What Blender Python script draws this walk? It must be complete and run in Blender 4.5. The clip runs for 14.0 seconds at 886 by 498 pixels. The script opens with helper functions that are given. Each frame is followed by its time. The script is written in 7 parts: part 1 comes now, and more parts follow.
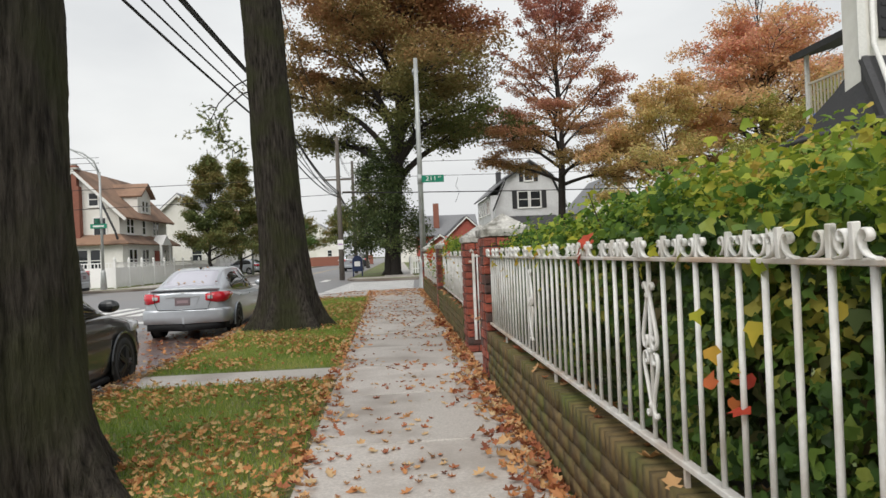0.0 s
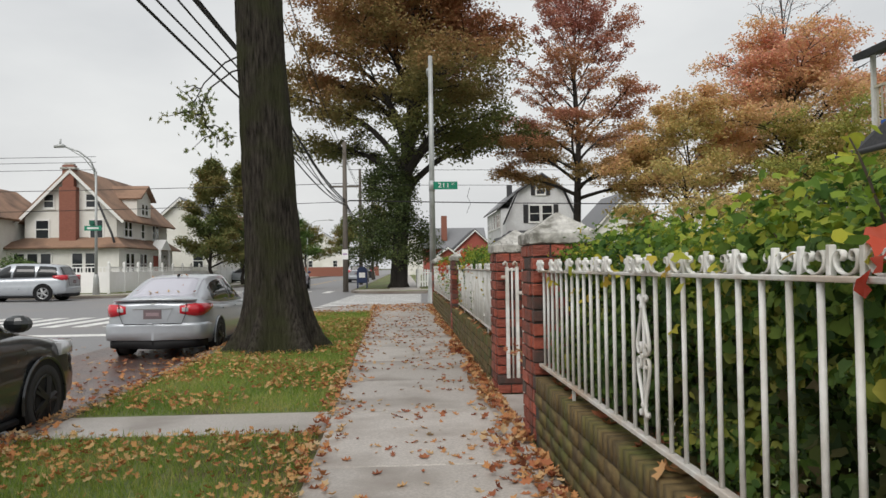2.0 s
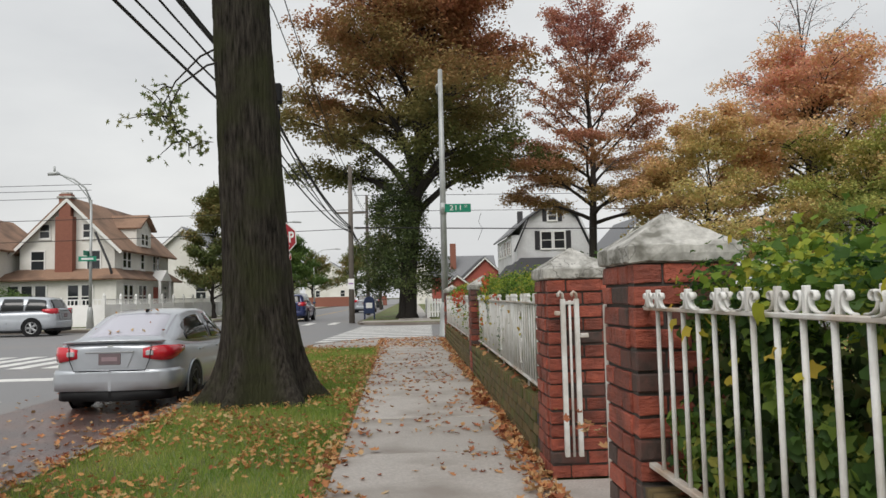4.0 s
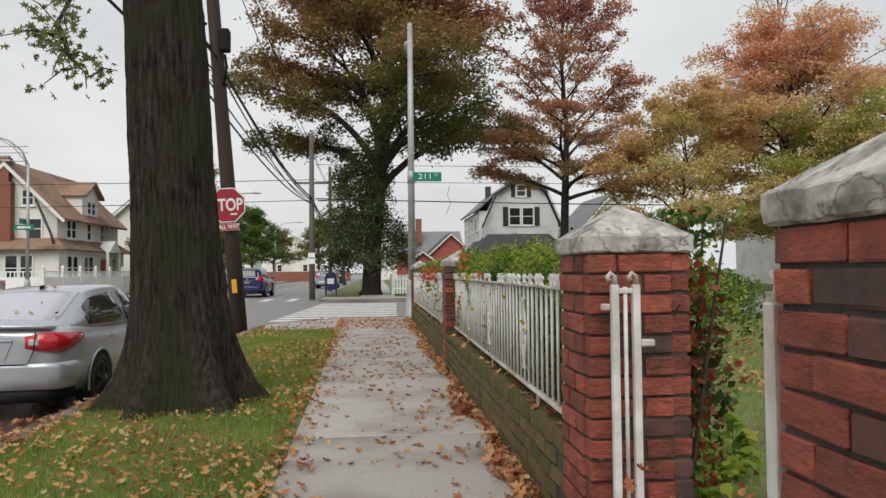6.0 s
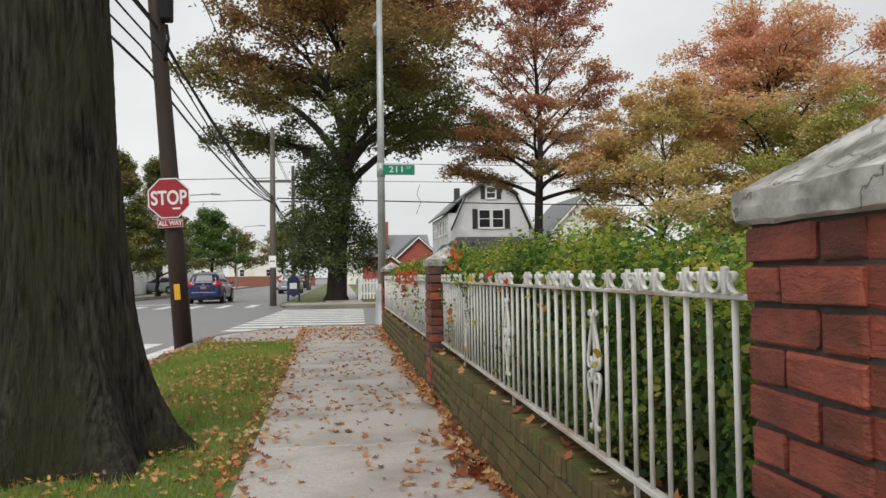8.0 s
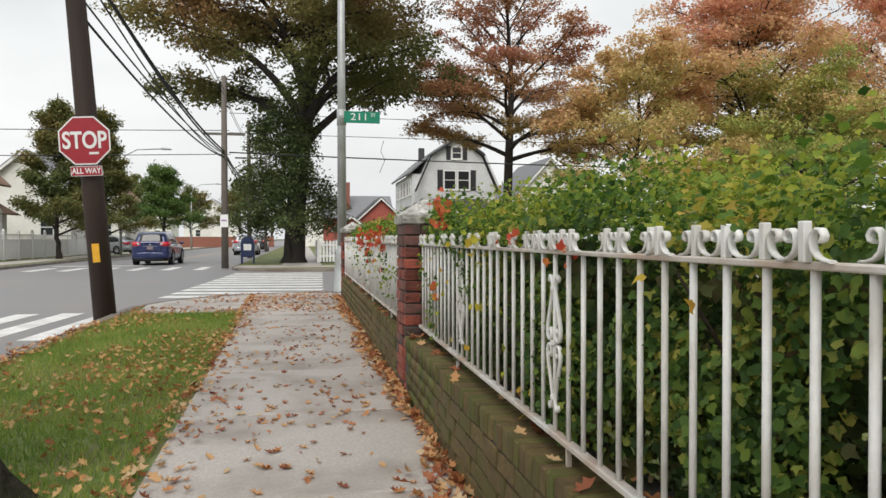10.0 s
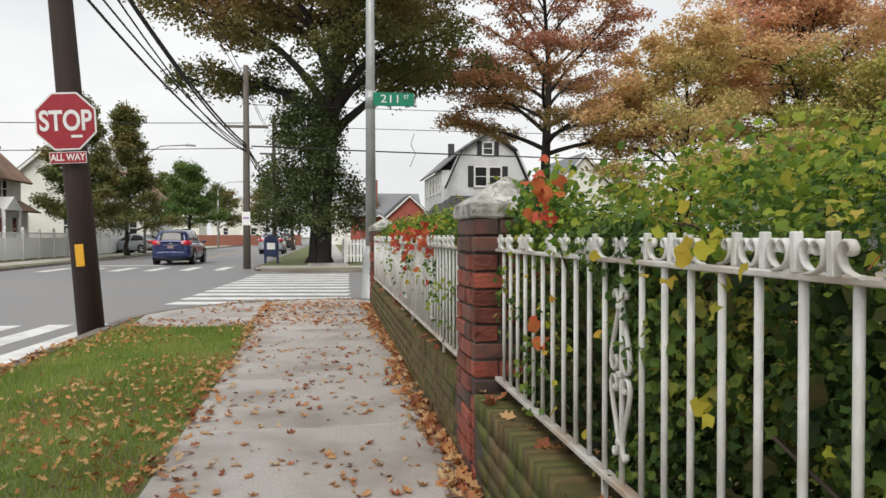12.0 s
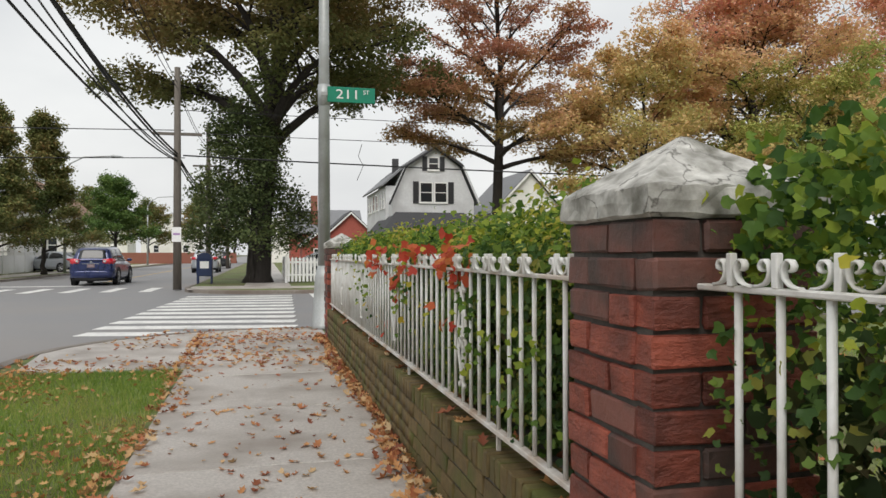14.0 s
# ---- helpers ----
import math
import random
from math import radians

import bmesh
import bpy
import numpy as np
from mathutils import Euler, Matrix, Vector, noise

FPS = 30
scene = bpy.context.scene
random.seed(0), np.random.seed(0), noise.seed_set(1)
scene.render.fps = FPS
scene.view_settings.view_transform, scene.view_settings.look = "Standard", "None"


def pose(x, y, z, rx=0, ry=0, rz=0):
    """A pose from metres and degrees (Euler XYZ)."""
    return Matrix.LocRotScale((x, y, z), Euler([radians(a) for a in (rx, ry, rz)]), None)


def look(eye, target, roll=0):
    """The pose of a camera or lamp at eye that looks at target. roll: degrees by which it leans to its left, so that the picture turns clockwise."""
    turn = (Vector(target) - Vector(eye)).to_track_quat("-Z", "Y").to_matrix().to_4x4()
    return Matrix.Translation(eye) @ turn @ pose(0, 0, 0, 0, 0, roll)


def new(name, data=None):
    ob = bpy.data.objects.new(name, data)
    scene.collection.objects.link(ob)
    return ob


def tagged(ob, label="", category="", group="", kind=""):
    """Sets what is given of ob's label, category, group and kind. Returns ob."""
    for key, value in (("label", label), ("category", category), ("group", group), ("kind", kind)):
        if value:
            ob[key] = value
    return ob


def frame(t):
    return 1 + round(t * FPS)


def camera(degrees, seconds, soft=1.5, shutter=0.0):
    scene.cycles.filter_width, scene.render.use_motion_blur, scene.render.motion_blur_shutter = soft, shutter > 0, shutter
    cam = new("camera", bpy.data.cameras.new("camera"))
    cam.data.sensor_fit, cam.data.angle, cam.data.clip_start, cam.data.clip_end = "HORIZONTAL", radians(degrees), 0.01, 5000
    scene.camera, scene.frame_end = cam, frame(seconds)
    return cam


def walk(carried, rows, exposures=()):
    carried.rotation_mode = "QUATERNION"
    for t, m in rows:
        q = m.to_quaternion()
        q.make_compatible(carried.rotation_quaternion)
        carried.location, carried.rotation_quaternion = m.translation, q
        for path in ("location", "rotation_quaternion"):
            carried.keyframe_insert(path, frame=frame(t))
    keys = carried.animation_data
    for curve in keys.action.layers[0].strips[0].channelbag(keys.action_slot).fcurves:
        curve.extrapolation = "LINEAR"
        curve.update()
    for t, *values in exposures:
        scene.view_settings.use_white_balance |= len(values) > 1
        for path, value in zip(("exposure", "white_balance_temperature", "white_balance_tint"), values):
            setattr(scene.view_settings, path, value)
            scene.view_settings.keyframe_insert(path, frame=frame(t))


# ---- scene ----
cam = camera(63.5, 14.0)
PATH = [
    (0, (0.59, 0.406, 1.216), (0.716, 2.402, 1.229), -2.4),
    (0.5, (0.605, 0.878, 1.227), (0.763, 2.869, 1.325), -1.2),
    (1, (0.573, 1.364, 1.214), (0.641, 3.361, 1.297), -2.4),
    (1.5, (0.539, 1.865, 1.214), (0.679, 3.859, 1.287), -2.0),
    (2, (0.527, 2.346, 1.205), (0.637, 4.342, 1.256), -0.8),
    (2.5, (0.518, 2.848, 1.208), (0.71, 4.837, 1.292), -0.7),
    (3, (0.524, 3.309, 1.211), (0.636, 5.302, 1.337), -0.6),
    (3.2, (0.5, 3.503, 1.211), (0.598, 5.496, 1.351), -1.0),
    (5.3, (0.476, 5.46, 1.294), (0.583, 7.456, 1.378), -2.0),
    (5.5, (0.466, 5.646, 1.283), (0.62, 7.639, 1.357), -1.6),
    (6, (0.502, 6.107, 1.262), (0.688, 8.097, 1.325), -0.6),
    (6.5, (0.464, 6.565, 1.254), (0.686, 8.55, 1.343), -0.9),
    (7, (0.483, 7.08, 1.239), (0.66, 9.069, 1.354), -0.4),
    (7.5, (0.47, 7.552, 1.244), (0.705, 9.535, 1.344), -1.6),
    (8, (0.487, 8.042, 1.231), (0.768, 10.021, 1.305), -0.8),
    (8.5, (0.473, 8.498, 1.214), (0.805, 10.469, 1.263), -1.0),
    (9, (0.508, 8.985, 1.213), (0.897, 10.947, 1.223), -0.2),
    (9.2, (0.528, 9.175, 1.215), (0.939, 11.133, 1.209), -0.3),
    (11.5, (0.752, 11.5, 1.217), (1.069, 13.475, 1.178), 0.1),
    (12, (0.707, 12.008, 1.236), (1.018, 13.983, 1.201), -0.1),
    (12.5, (0.689, 12.482, 1.235), (0.879, 14.473, 1.226), -1.4),
    (13, (0.616, 12.971, 1.24), (0.902, 14.95, 1.252), -1.9),
    (13.5, (0.618, 13.509, 1.237), (0.909, 15.488, 1.249), 0.7),
    (14, (0.556, 14.008, 1.243), (1.035, 15.95, 1.257), -0.1),
]
walk(cam, [(t, look(eye, target, roll)) for t, eye, target, roll in PATH],
     [(0.0, 0.52), (0.5, 0.60), (1.0, 0.50), (2.0, 0.38), (3.0, 0.36), (6.0, 0.38), (7.5, 0.42), (9.0, 0.56), (11.5, 0.66), (12.5, 0.55), (13.0, 0.50), (14.0, 0.51)])

# ---- world, sun, exposure ----
SUN_UP, SUN_ROUND = 48.0, 200.0
world = bpy.data.worlds.new("overcast_sky")
scene.world = world
world.use_nodes = True
wn, wl = world.node_tree.nodes, world.node_tree.links
wn.clear()
w_out = wn.new("ShaderNodeOutputWorld")
w_bg = wn.new("ShaderNodeBackground")
w_sky = wn.new("ShaderNodeTexSky")
w_sky.sky_type, w_sky.sun_disc = "NISHITA", False
w_sky.sun_elevation, w_sky.sun_rotation = radians(SUN_UP), radians(SUN_ROUND)
w_sky.air_density, w_sky.dust_density = 2.0, 6.0
w_tc = wn.new("ShaderNodeTexCoord")
w_map = wn.new("ShaderNodeMapping")
w_map.inputs["Scale"].default_value = (1.0, 1.0, 2.6)
w_noise = wn.new("ShaderNodeTexNoise")
w_noise.inputs["Scale"].default_value, w_noise.inputs["Detail"].default_value = 2.2, 7.0
w_ramp = wn.new("ShaderNodeValToRGB")
w_ramp.color_ramp.elements[0].position, w_ramp.color_ramp.elements[1].position = 0.30, 0.68
w_ramp.color_ramp.elements[0].color = (5.2, 5.3, 5.42, 1)
w_ramp.color_ramp.elements[1].color = (6.78, 6.85, 6.82, 1)
w_mix = wn.new("ShaderNodeMix")
w_mix.data_type = "RGBA"
w_mix.inputs[0].default_value = 0.93
wl.new(w_tc.outputs["Generated"], w_map.inputs["Vector"])
wl.new(w_map.outputs["Vector"], w_noise.inputs["Vector"])
wl.new(w_noise.outputs["Fac"], w_ramp.inputs["Fac"])
wl.new(w_sky.outputs["Color"], w_mix.inputs[6])
wl.new(w_ramp.outputs["Color"], w_mix.inputs[7])
wl.new(w_mix.outputs[2], w_bg.inputs["Color"])
wl.new(w_bg.outputs[0], w_out.inputs["Surface"])
w_bg.inputs["Strength"].default_value = 0.10
sun_data = bpy.data.lights.new("sun", "SUN")
sun_data.energy, sun_data.angle, sun_data.color = 1.5, radians(40), (1.0, 0.97, 0.93)
sun = new("sun", sun_data)
sun.matrix_world = pose(0, 0, 40, 90 - SUN_UP, 0, 180 - SUN_ROUND)

# ---- mesh and material helpers ----


def link(nt, a, b):
    nt.links.new(a, b)


def mat(name, c1, c2, scale=6.0, rough=0.7, bump=0.2, big=None, big_scale=0.8, metal=0.0, vary=0.0, island=0.0,
        streak=None, coat=0.0, bump_dist=0.01, spec=0.5):
    """Two-scale procedural surface: fine grain c1..c2, a broad stain colour, relief, and a small change from piece to piece."""
    m = bpy.data.materials.new(name)
    m.use_nodes = True
    nt = m.node_tree
    n = nt.nodes
    bsdf = n["Principled BSDF"]
    tc = n.new("ShaderNodeTexCoord")
    info = n.new("ShaderNodeObjectInfo")
    shift = n.new("ShaderNodeVectorMath")
    shift.operation = "ADD"
    mul = n.new("ShaderNodeMath")
    mul.operation = "MULTIPLY"
    mul.inputs[1].default_value = 37.0
    link(nt, info.outputs["Random"], mul.inputs[0])
    link(nt, tc.outputs["Object"], shift.inputs[0])
    link(nt, mul.outputs[0], shift.inputs[1])
    vec = shift.outputs[0]
    if streak:
        mp = n.new("ShaderNodeMapping")
        mp.inputs["Scale"].default_value = streak
        link(nt, vec, mp.inputs["Vector"])
        fine_vec = mp.outputs[0]
    else:
        fine_vec = vec
    fine = n.new("ShaderNodeTexNoise")
    fine.inputs["Scale"].default_value, fine.inputs["Detail"].default_value = scale, 6.0
    fine.inputs["Roughness"].default_value = 0.65
    link(nt, fine_vec, fine.inputs["Vector"])
    ramp = n.new("ShaderNodeValToRGB")
    ramp.color_ramp.elements[0].position, ramp.color_ramp.elements[1].position = 0.32, 0.68
    ramp.color_ramp.elements[0].color, ramp.color_ramp.elements[1].color = (*c1, 1), (*c2, 1)
    link(nt, fine.outputs["Fac"], ramp.inputs["Fac"])
    col = ramp.outputs["Color"]
    if big:
        broad = n.new("ShaderNodeTexNoise")
        broad.inputs["Scale"].default_value, broad.inputs["Detail"].default_value = big_scale, 5.0
        link(nt, vec, broad.inputs["Vector"])
        r2 = n.new("ShaderNodeValToRGB")
        r2.color_ramp.elements[0].position, r2.color_ramp.elements[1].position = 0.45, 0.66
        link(nt, broad.outputs["Fac"], r2.inputs["Fac"])
        mx = n.new("ShaderNodeMix")
        mx.data_type = "RGBA"
        link(nt, r2.outputs["Color"], mx.inputs[0])
        link(nt, col, mx.inputs[6])
        mx.inputs[7].default_value = (*big, 1)
        col = mx.outputs[2]
    if vary or island:
        hsv = n.new("ShaderNodeHueSaturation")
        rng = n.new("ShaderNodeMapRange")
        k = vary or island
        rng.inputs["To Min"].default_value, rng.inputs["To Max"].default_value = 1 - k, 1 + k
        if island:
            geo = n.new("ShaderNodeNewGeometry")
            link(nt, geo.outputs["Random Per Island"], rng.inputs["Value"])
        else:
            link(nt, info.outputs["Random"], rng.inputs["Value"])
        link(nt, rng.outputs[0], hsv.inputs["Value"])
        link(nt, col, hsv.inputs["Color"])
        col = hsv.outputs[0]
    link(nt, col, bsdf.inputs["Base Color"])
    rr = n.new("ShaderNodeMapRange")
    rr.inputs["To Min"].default_value, rr.inputs["To Max"].default_value = max(0.02, rough - 0.12), min(1.0, rough + 0.12)
    link(nt, fine.outputs["Fac"], rr.inputs["Value"])
    link(nt, rr.outputs[0], bsdf.inputs["Roughness"])
    bsdf.inputs["Metallic"].default_value = metal
    bsdf.inputs["Specular IOR Level"].default_value = spec
    bsdf.inputs["Coat Weight"].default_value = coat
    bsdf.inputs["Coat Roughness"].default_value = 0.06
    if bump:
        bp = n.new("ShaderNodeBump")
        bp.inputs["Strength"].default_value, bp.inputs["Distance"].default_value = bump, bump_dist
        link(nt, fine.outputs["Fac"], bp.inputs["Height"])
        link(nt, bp.outputs[0], bsdf.inputs["Normal"])
    return m


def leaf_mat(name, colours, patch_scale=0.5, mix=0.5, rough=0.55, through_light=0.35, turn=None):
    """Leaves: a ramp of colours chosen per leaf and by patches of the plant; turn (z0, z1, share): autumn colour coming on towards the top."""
    m = bpy.data.materials.new(name)
    m.use_nodes = True
    nt = m.node_tree
    n = nt.nodes
    bsdf = n["Principled BSDF"]
    geo = n.new("ShaderNodeNewGeometry")
    tc = n.new("ShaderNodeTexCoord")
    patch = n.new("ShaderNodeTexNoise")
    patch.inputs["Scale"].default_value, patch.inputs["Detail"].default_value = patch_scale, 2.0
    link(nt, tc.outputs["Object"], patch.inputs["Vector"])
    stretch = n.new("ShaderNodeMapRange")
    stretch.inputs["From Min"].default_value, stretch.inputs["From Max"].default_value = 0.3, 0.7
    link(nt, patch.outputs["Fac"], stretch.inputs["Value"])
    mx = n.new("ShaderNodeMix")
    mx.inputs[0].default_value = mix
    link(nt, stretch.outputs[0], mx.inputs[2])
    link(nt, geo.outputs["Random Per Island"], mx.inputs[3])
    pick = mx.outputs[0]
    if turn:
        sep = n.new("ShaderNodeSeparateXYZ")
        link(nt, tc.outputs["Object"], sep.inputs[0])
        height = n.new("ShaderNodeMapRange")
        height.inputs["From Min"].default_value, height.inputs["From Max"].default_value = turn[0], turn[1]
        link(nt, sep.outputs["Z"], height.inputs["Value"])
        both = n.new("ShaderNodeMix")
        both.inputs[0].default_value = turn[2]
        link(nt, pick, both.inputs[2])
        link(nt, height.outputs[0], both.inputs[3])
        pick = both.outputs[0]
    ramp = n.new("ShaderNodeValToRGB")
    els = ramp.color_ramp.elements
    while len(els) < len(colours):
        els.new(0.5)
    for i, c in enumerate(colours):
        els[i].position = 0.12 + 0.76 * i / max(1, len(colours) - 1)
        els[i].color = (*c, 1)
    link(nt, pick, ramp.inputs["Fac"])
    link(nt, ramp.outputs[0], bsdf.inputs["Base Color"])
    bsdf.inputs["Roughness"].default_value = rough
    bsdf.inputs["Specular IOR Level"].default_value = 0.2
    tr = n.new("ShaderNodeBsdfTranslucent")
    link(nt, ramp.outputs[0], tr.inputs["Color"])
    sh = n.new("ShaderNodeMixShader")
    sh.inputs[0].default_value = through_light
    link(nt, bsdf.outputs[0], sh.inputs[1])
    link(nt, tr.outputs[0], sh.inputs[2])
    link(nt, sh.outputs[0], n["Material Output"].inputs["Surface"])
    return m


def plain(name, c, rough=0.5, metal=0.0, coat=0.0, spec=0.5):
    return mat(name, tuple(v * 0.92 for v in c), tuple(min(1, v * 1.08) for v in c), scale=18, rough=rough, bump=0.03, metal=metal, coat=coat, spec=spec)


def glass_mat(name, tint=(0.02, 0.025, 0.03), rough=0.05):
    m = bpy.data.materials.new(name)
    m.use_nodes = True
    b = m.node_tree.nodes["Principled BSDF"]
    b.inputs["Base Color"].default_value = (*tint, 1)
    b.inputs["Roughness"].default_value = rough
    b.inputs["Specular IOR Level"].default_value = 0.6
    return m


def mesh_ob(name, bm, material, parent=None, label=""):
    me = bpy.data.meshes.new(name)
    bm.to_mesh(me)
    bm.free()
    me.materials.append(material)
    ob = new(name, me)
    if parent is not None:
        ob.parent = parent
    if label:
        ob["label"] = label
    return ob


def part(name, bm, material, parent, label=""):
    return mesh_ob(name, bm, material, parent, label)


def shared(name, me, parent, m):
    ob = new(name, me)
    ob.parent = parent
    ob.matrix_basis = m
    return ob


def thing(name, m, label, category, group="", kind=""):
    ob = new(name)
    ob.matrix_world = m
    return tagged(ob, label, category, group, kind)


def box(x0, y0, z0, x1, y1, z1, bevel=0.0, bm=None):
    own = bm is None
    b2 = bmesh.new()
    bmesh.ops.create_cube(b2, size=1.0, matrix=Matrix.Translation(((x0 + x1) / 2, (y0 + y1) / 2, (z0 + z1) / 2)) @ Matrix.Diagonal((abs(x1 - x0), abs(y1 - y0), abs(z1 - z0), 1)))
    if bevel:
        bmesh.ops.bevel(b2, geom=b2.edges[:], offset=bevel, segments=1, affect="EDGES")
    if own:
        return b2
    return merge(bm, b2)


def merge(bm, other):
    me = bpy.data.meshes.new("tmp")
    other.to_mesh(me)
    other.free()
    bm.from_mesh(me)
    bpy.data.meshes.remove(me)
    return bm


def tube(points, radii, sides=8, caps=True, bm=None):
    """A tapered tube along points."""
    bm = bm or bmesh.new()
    pts = [Vector(p) for p in points]
    if not hasattr(radii, "__len__"):
        radii = [radii] * len(pts)
    radii = [float(q) for q in radii]
    rings = []
    ref = None
    for i, p in enumerate(pts):
        d = (pts[min(i + 1, len(pts) - 1)] - pts[max(i - 1, 0)]).normalized()
        if ref is None:
            ref = Vector((0, 0, 1)) if abs(d.z) < 0.9 else Vector((1, 0, 0))
        u = d.cross(ref).normalized()
        v = u.cross(d).normalized()
        ref = v
        rings.append([bm.verts.new(p + radii[i] * (math.cos(a) * u + math.sin(a) * v)) for a in [2 * math.pi * k / sides for k in range(sides)]])
    for a, b in zip(rings, rings[1:]):
        for k in range(sides):
            f = bm.faces.new((a[k], a[(k + 1) % sides], b[(k + 1) % sides], b[k]))
            f.smooth = sides > 5
    if caps:
        bm.faces.new(rings[0][::-1])
        bm.faces.new(rings[-1])
    return bm


def prism(outline, depth, m=None, bm=None):
    """A flat outline (x, z) extruded along y by depth, then moved by m."""
    bm = bm or bmesh.new()
    m = m or Matrix()
    a = [bm.verts.new(m @ Vector((x, 0, z))) for x, z in outline]
    b = [bm.verts.new(m @ Vector((x, depth, z))) for x, z in outline]
    bm.faces.new(a)
    bm.faces.new(b[::-1])
    n = len(a)
    for i in range(n):
        bm.faces.new((a[i], b[i], b[(i + 1) % n], a[(i + 1) % n]))
    bmesh.ops.recalc_face_normals(bm, faces=bm.faces)
    return bm


def fast_mesh(name, verts, faces, material):
    """A mesh from arrays: verts (n, 3), faces (m, k)."""
    me = bpy.data.meshes.new(name)
    k = faces.shape[1]
    me.vertices.add(len(verts))
    me.vertices.foreach_set("co", np.ascontiguousarray(verts, np.float32).ravel())
    me.loops.add(faces.size)
    me.loops.foreach_set("vertex_index", np.ascontiguousarray(faces, np.int32).ravel())
    me.polygons.add(len(faces))
    me.polygons.foreach_set("loop_start", np.arange(0, faces.size, k, dtype=np.int32))
    me.update(calc_edges=True)
    me.materials.append(material)
    return me


def scatter(name, shape, tris, places, material, size, rng, tilt=None, parent=None, facing=None):
    """Many small copies of one leaf shape in one mesh. tilt: the most that a leaf leans out of level; facing: unit normals to lie about."""
    n = len(places)
    shape = np.asarray(shape, float)
    s = rng.uniform(size[0], size[1], n)
    spin = rng.uniform(0, 2 * np.pi, n)
    if facing is None and tilt is None:
        nz = rng.normal(size=(n, 3))
    elif facing is None:
        nz = np.stack([rng.normal(0, tilt, n), rng.normal(0, tilt, n), np.ones(n)], 1)
    else:
        nz = facing + rng.normal(0, 0.55 if tilt is None else tilt, (n, 3))
    nz /= np.linalg.norm(nz, axis=1, keepdims=True)
    ref = np.where(np.abs(nz[:, 2:3]) < 0.9, np.array([[0, 0, 1.0]]), np.array([[1.0, 0, 0]]))
    ux = np.cross(ref, nz)
    ux /= np.linalg.norm(ux, axis=1, keepdims=True)
    uy = np.cross(nz, ux)
    cx, sx = np.cos(spin)[:, None], np.sin(spin)[:, None]
    ax, ay = ux * cx + uy * sx, -ux * sx + uy * cx
    fold = rng.uniform(0.4, 1.6, n)[:, None]
    v = (places[:, None, :] + s[:, None, None] * (shape[None, :, 0:1] * ax[:, None, :] + shape[None, :, 1:2] * ay[:, None, :] + shape[None, :, 2:3] * fold[:, None] * nz[:, None, :]))
    f = (np.asarray(tris)[None] + (np.arange(n) * len(shape))[:, None, None]).reshape(-1, 3)
    ob = new(name, fast_mesh(name, v.reshape(-1, 3), f, material))
    if parent is not None:
        ob.parent = parent
    return ob


# leaf outlines: x, y, lift; the first point is the middle
DIAMOND = [(0, -0.5, 0), (0.3, 0, 0.1), (0, 0.5, 0), (-0.3, 0, 0.1)]
DIAMOND_T = [(0, 1, 2), (0, 2, 3)]
IVY = [(0, 0, 0), (0.05, -0.42, -0.05), (0.38, -0.3, 0.12), (0.5, 0.06, 0.02), (0.24, 0.18, 0.1), (0, 0.62, -0.12), (-0.24, 0.18, 0.1), (-0.5, 0.06, 0.02), (-0.38, -0.3, 0.12), (-0.05, -0.42, -0.05)]
IVY_T = [(0, i, i + 1) for i in range(1, 9)] + [(0, 9, 1)]
OAK = [(0, 0, 0), (0, -0.6, 0.05), (0.12, -0.25, 0.05), (0.42, -0.3, 0.2), (0.16, 0.0, 0.06), (0.45, 0.2, 0.22), (0.12, 0.22, 0.04), (0, 0.62, 0.14), (-0.12, 0.22, 0.04), (-0.45, 0.2, 0.2), (-0.16, 0.0, 0.06), (-0.42, -0.3, 0.22), (-0.12, -0.25, 0.05)]
OAK_T = [(0, i, i + 1) for i in range(1, 12)] + [(0, 12, 1)]
LITTER = [(0, 0, -0.06), (0.03, -0.55, 0.10), (0.16, -0.28, 0.05), (0.33, -0.12, 0.16), (0.15, 0.04, 0.0), (0.30, 0.26, 0.15), (0.11, 0.30, 0.02), (0.02, 0.52, 0.14), (-0.13, 0.28, 0.02), (-0.29, 0.20, 0.18), (-0.14, 0.02, 0.0), (-0.32, -0.16, 0.13), (-0.14, -0.30, 0.05)]
LITTER_T = [(0, i, i % 12 + 1) for i in range(1, 13)]

# ---- materials ----
M_CONCRETE = mat("pavement_concrete", (0.36, 0.335, 0.31), (0.57, 0.53, 0.49), scale=55, rough=0.5, bump=0.4, big=(0.30, 0.265, 0.235), big_scale=1.5, vary=0.09, bump_dist=0.004)
M_CURB = mat("curb_concrete", (0.15, 0.13, 0.11), (0.25, 0.22, 0.19), scale=20, rough=0.6, bump=0.3, big=(0.14, 0.11, 0.09), big_scale=1.3)
M_ROAD = mat("wet_asphalt", (0.18, 0.18, 0.185), (0.26, 0.26, 0.265), scale=60, rough=0.62, bump=0.3, big=(0.24, 0.23, 0.225), big_scale=0.25, bump_dist=0.006, spec=0.25)
M_GUTTER = mat("leafy_gutter_asphalt", (0.055, 0.042, 0.04), (0.115, 0.08, 0.075), scale=26, rough=0.3, bump=0.3, big=(0.15, 0.085, 0.07), big_scale=1.6)
M_GROUND = mat("distant_ground", (0.06, 0.08, 0.035), (0.10, 0.11, 0.05), scale=0.6, rough=0.9, bump=0.0, big=(0.12, 0.09, 0.05), big_scale=0.06)
M_PAINT = mat("worn_road_paint", (0.62, 0.62, 0.6), (0.8, 0.8, 0.78), scale=14, rough=0.6, bump=0.1, big=(0.55, 0.55, 0.54), big_scale=2.5, spec=0.25)
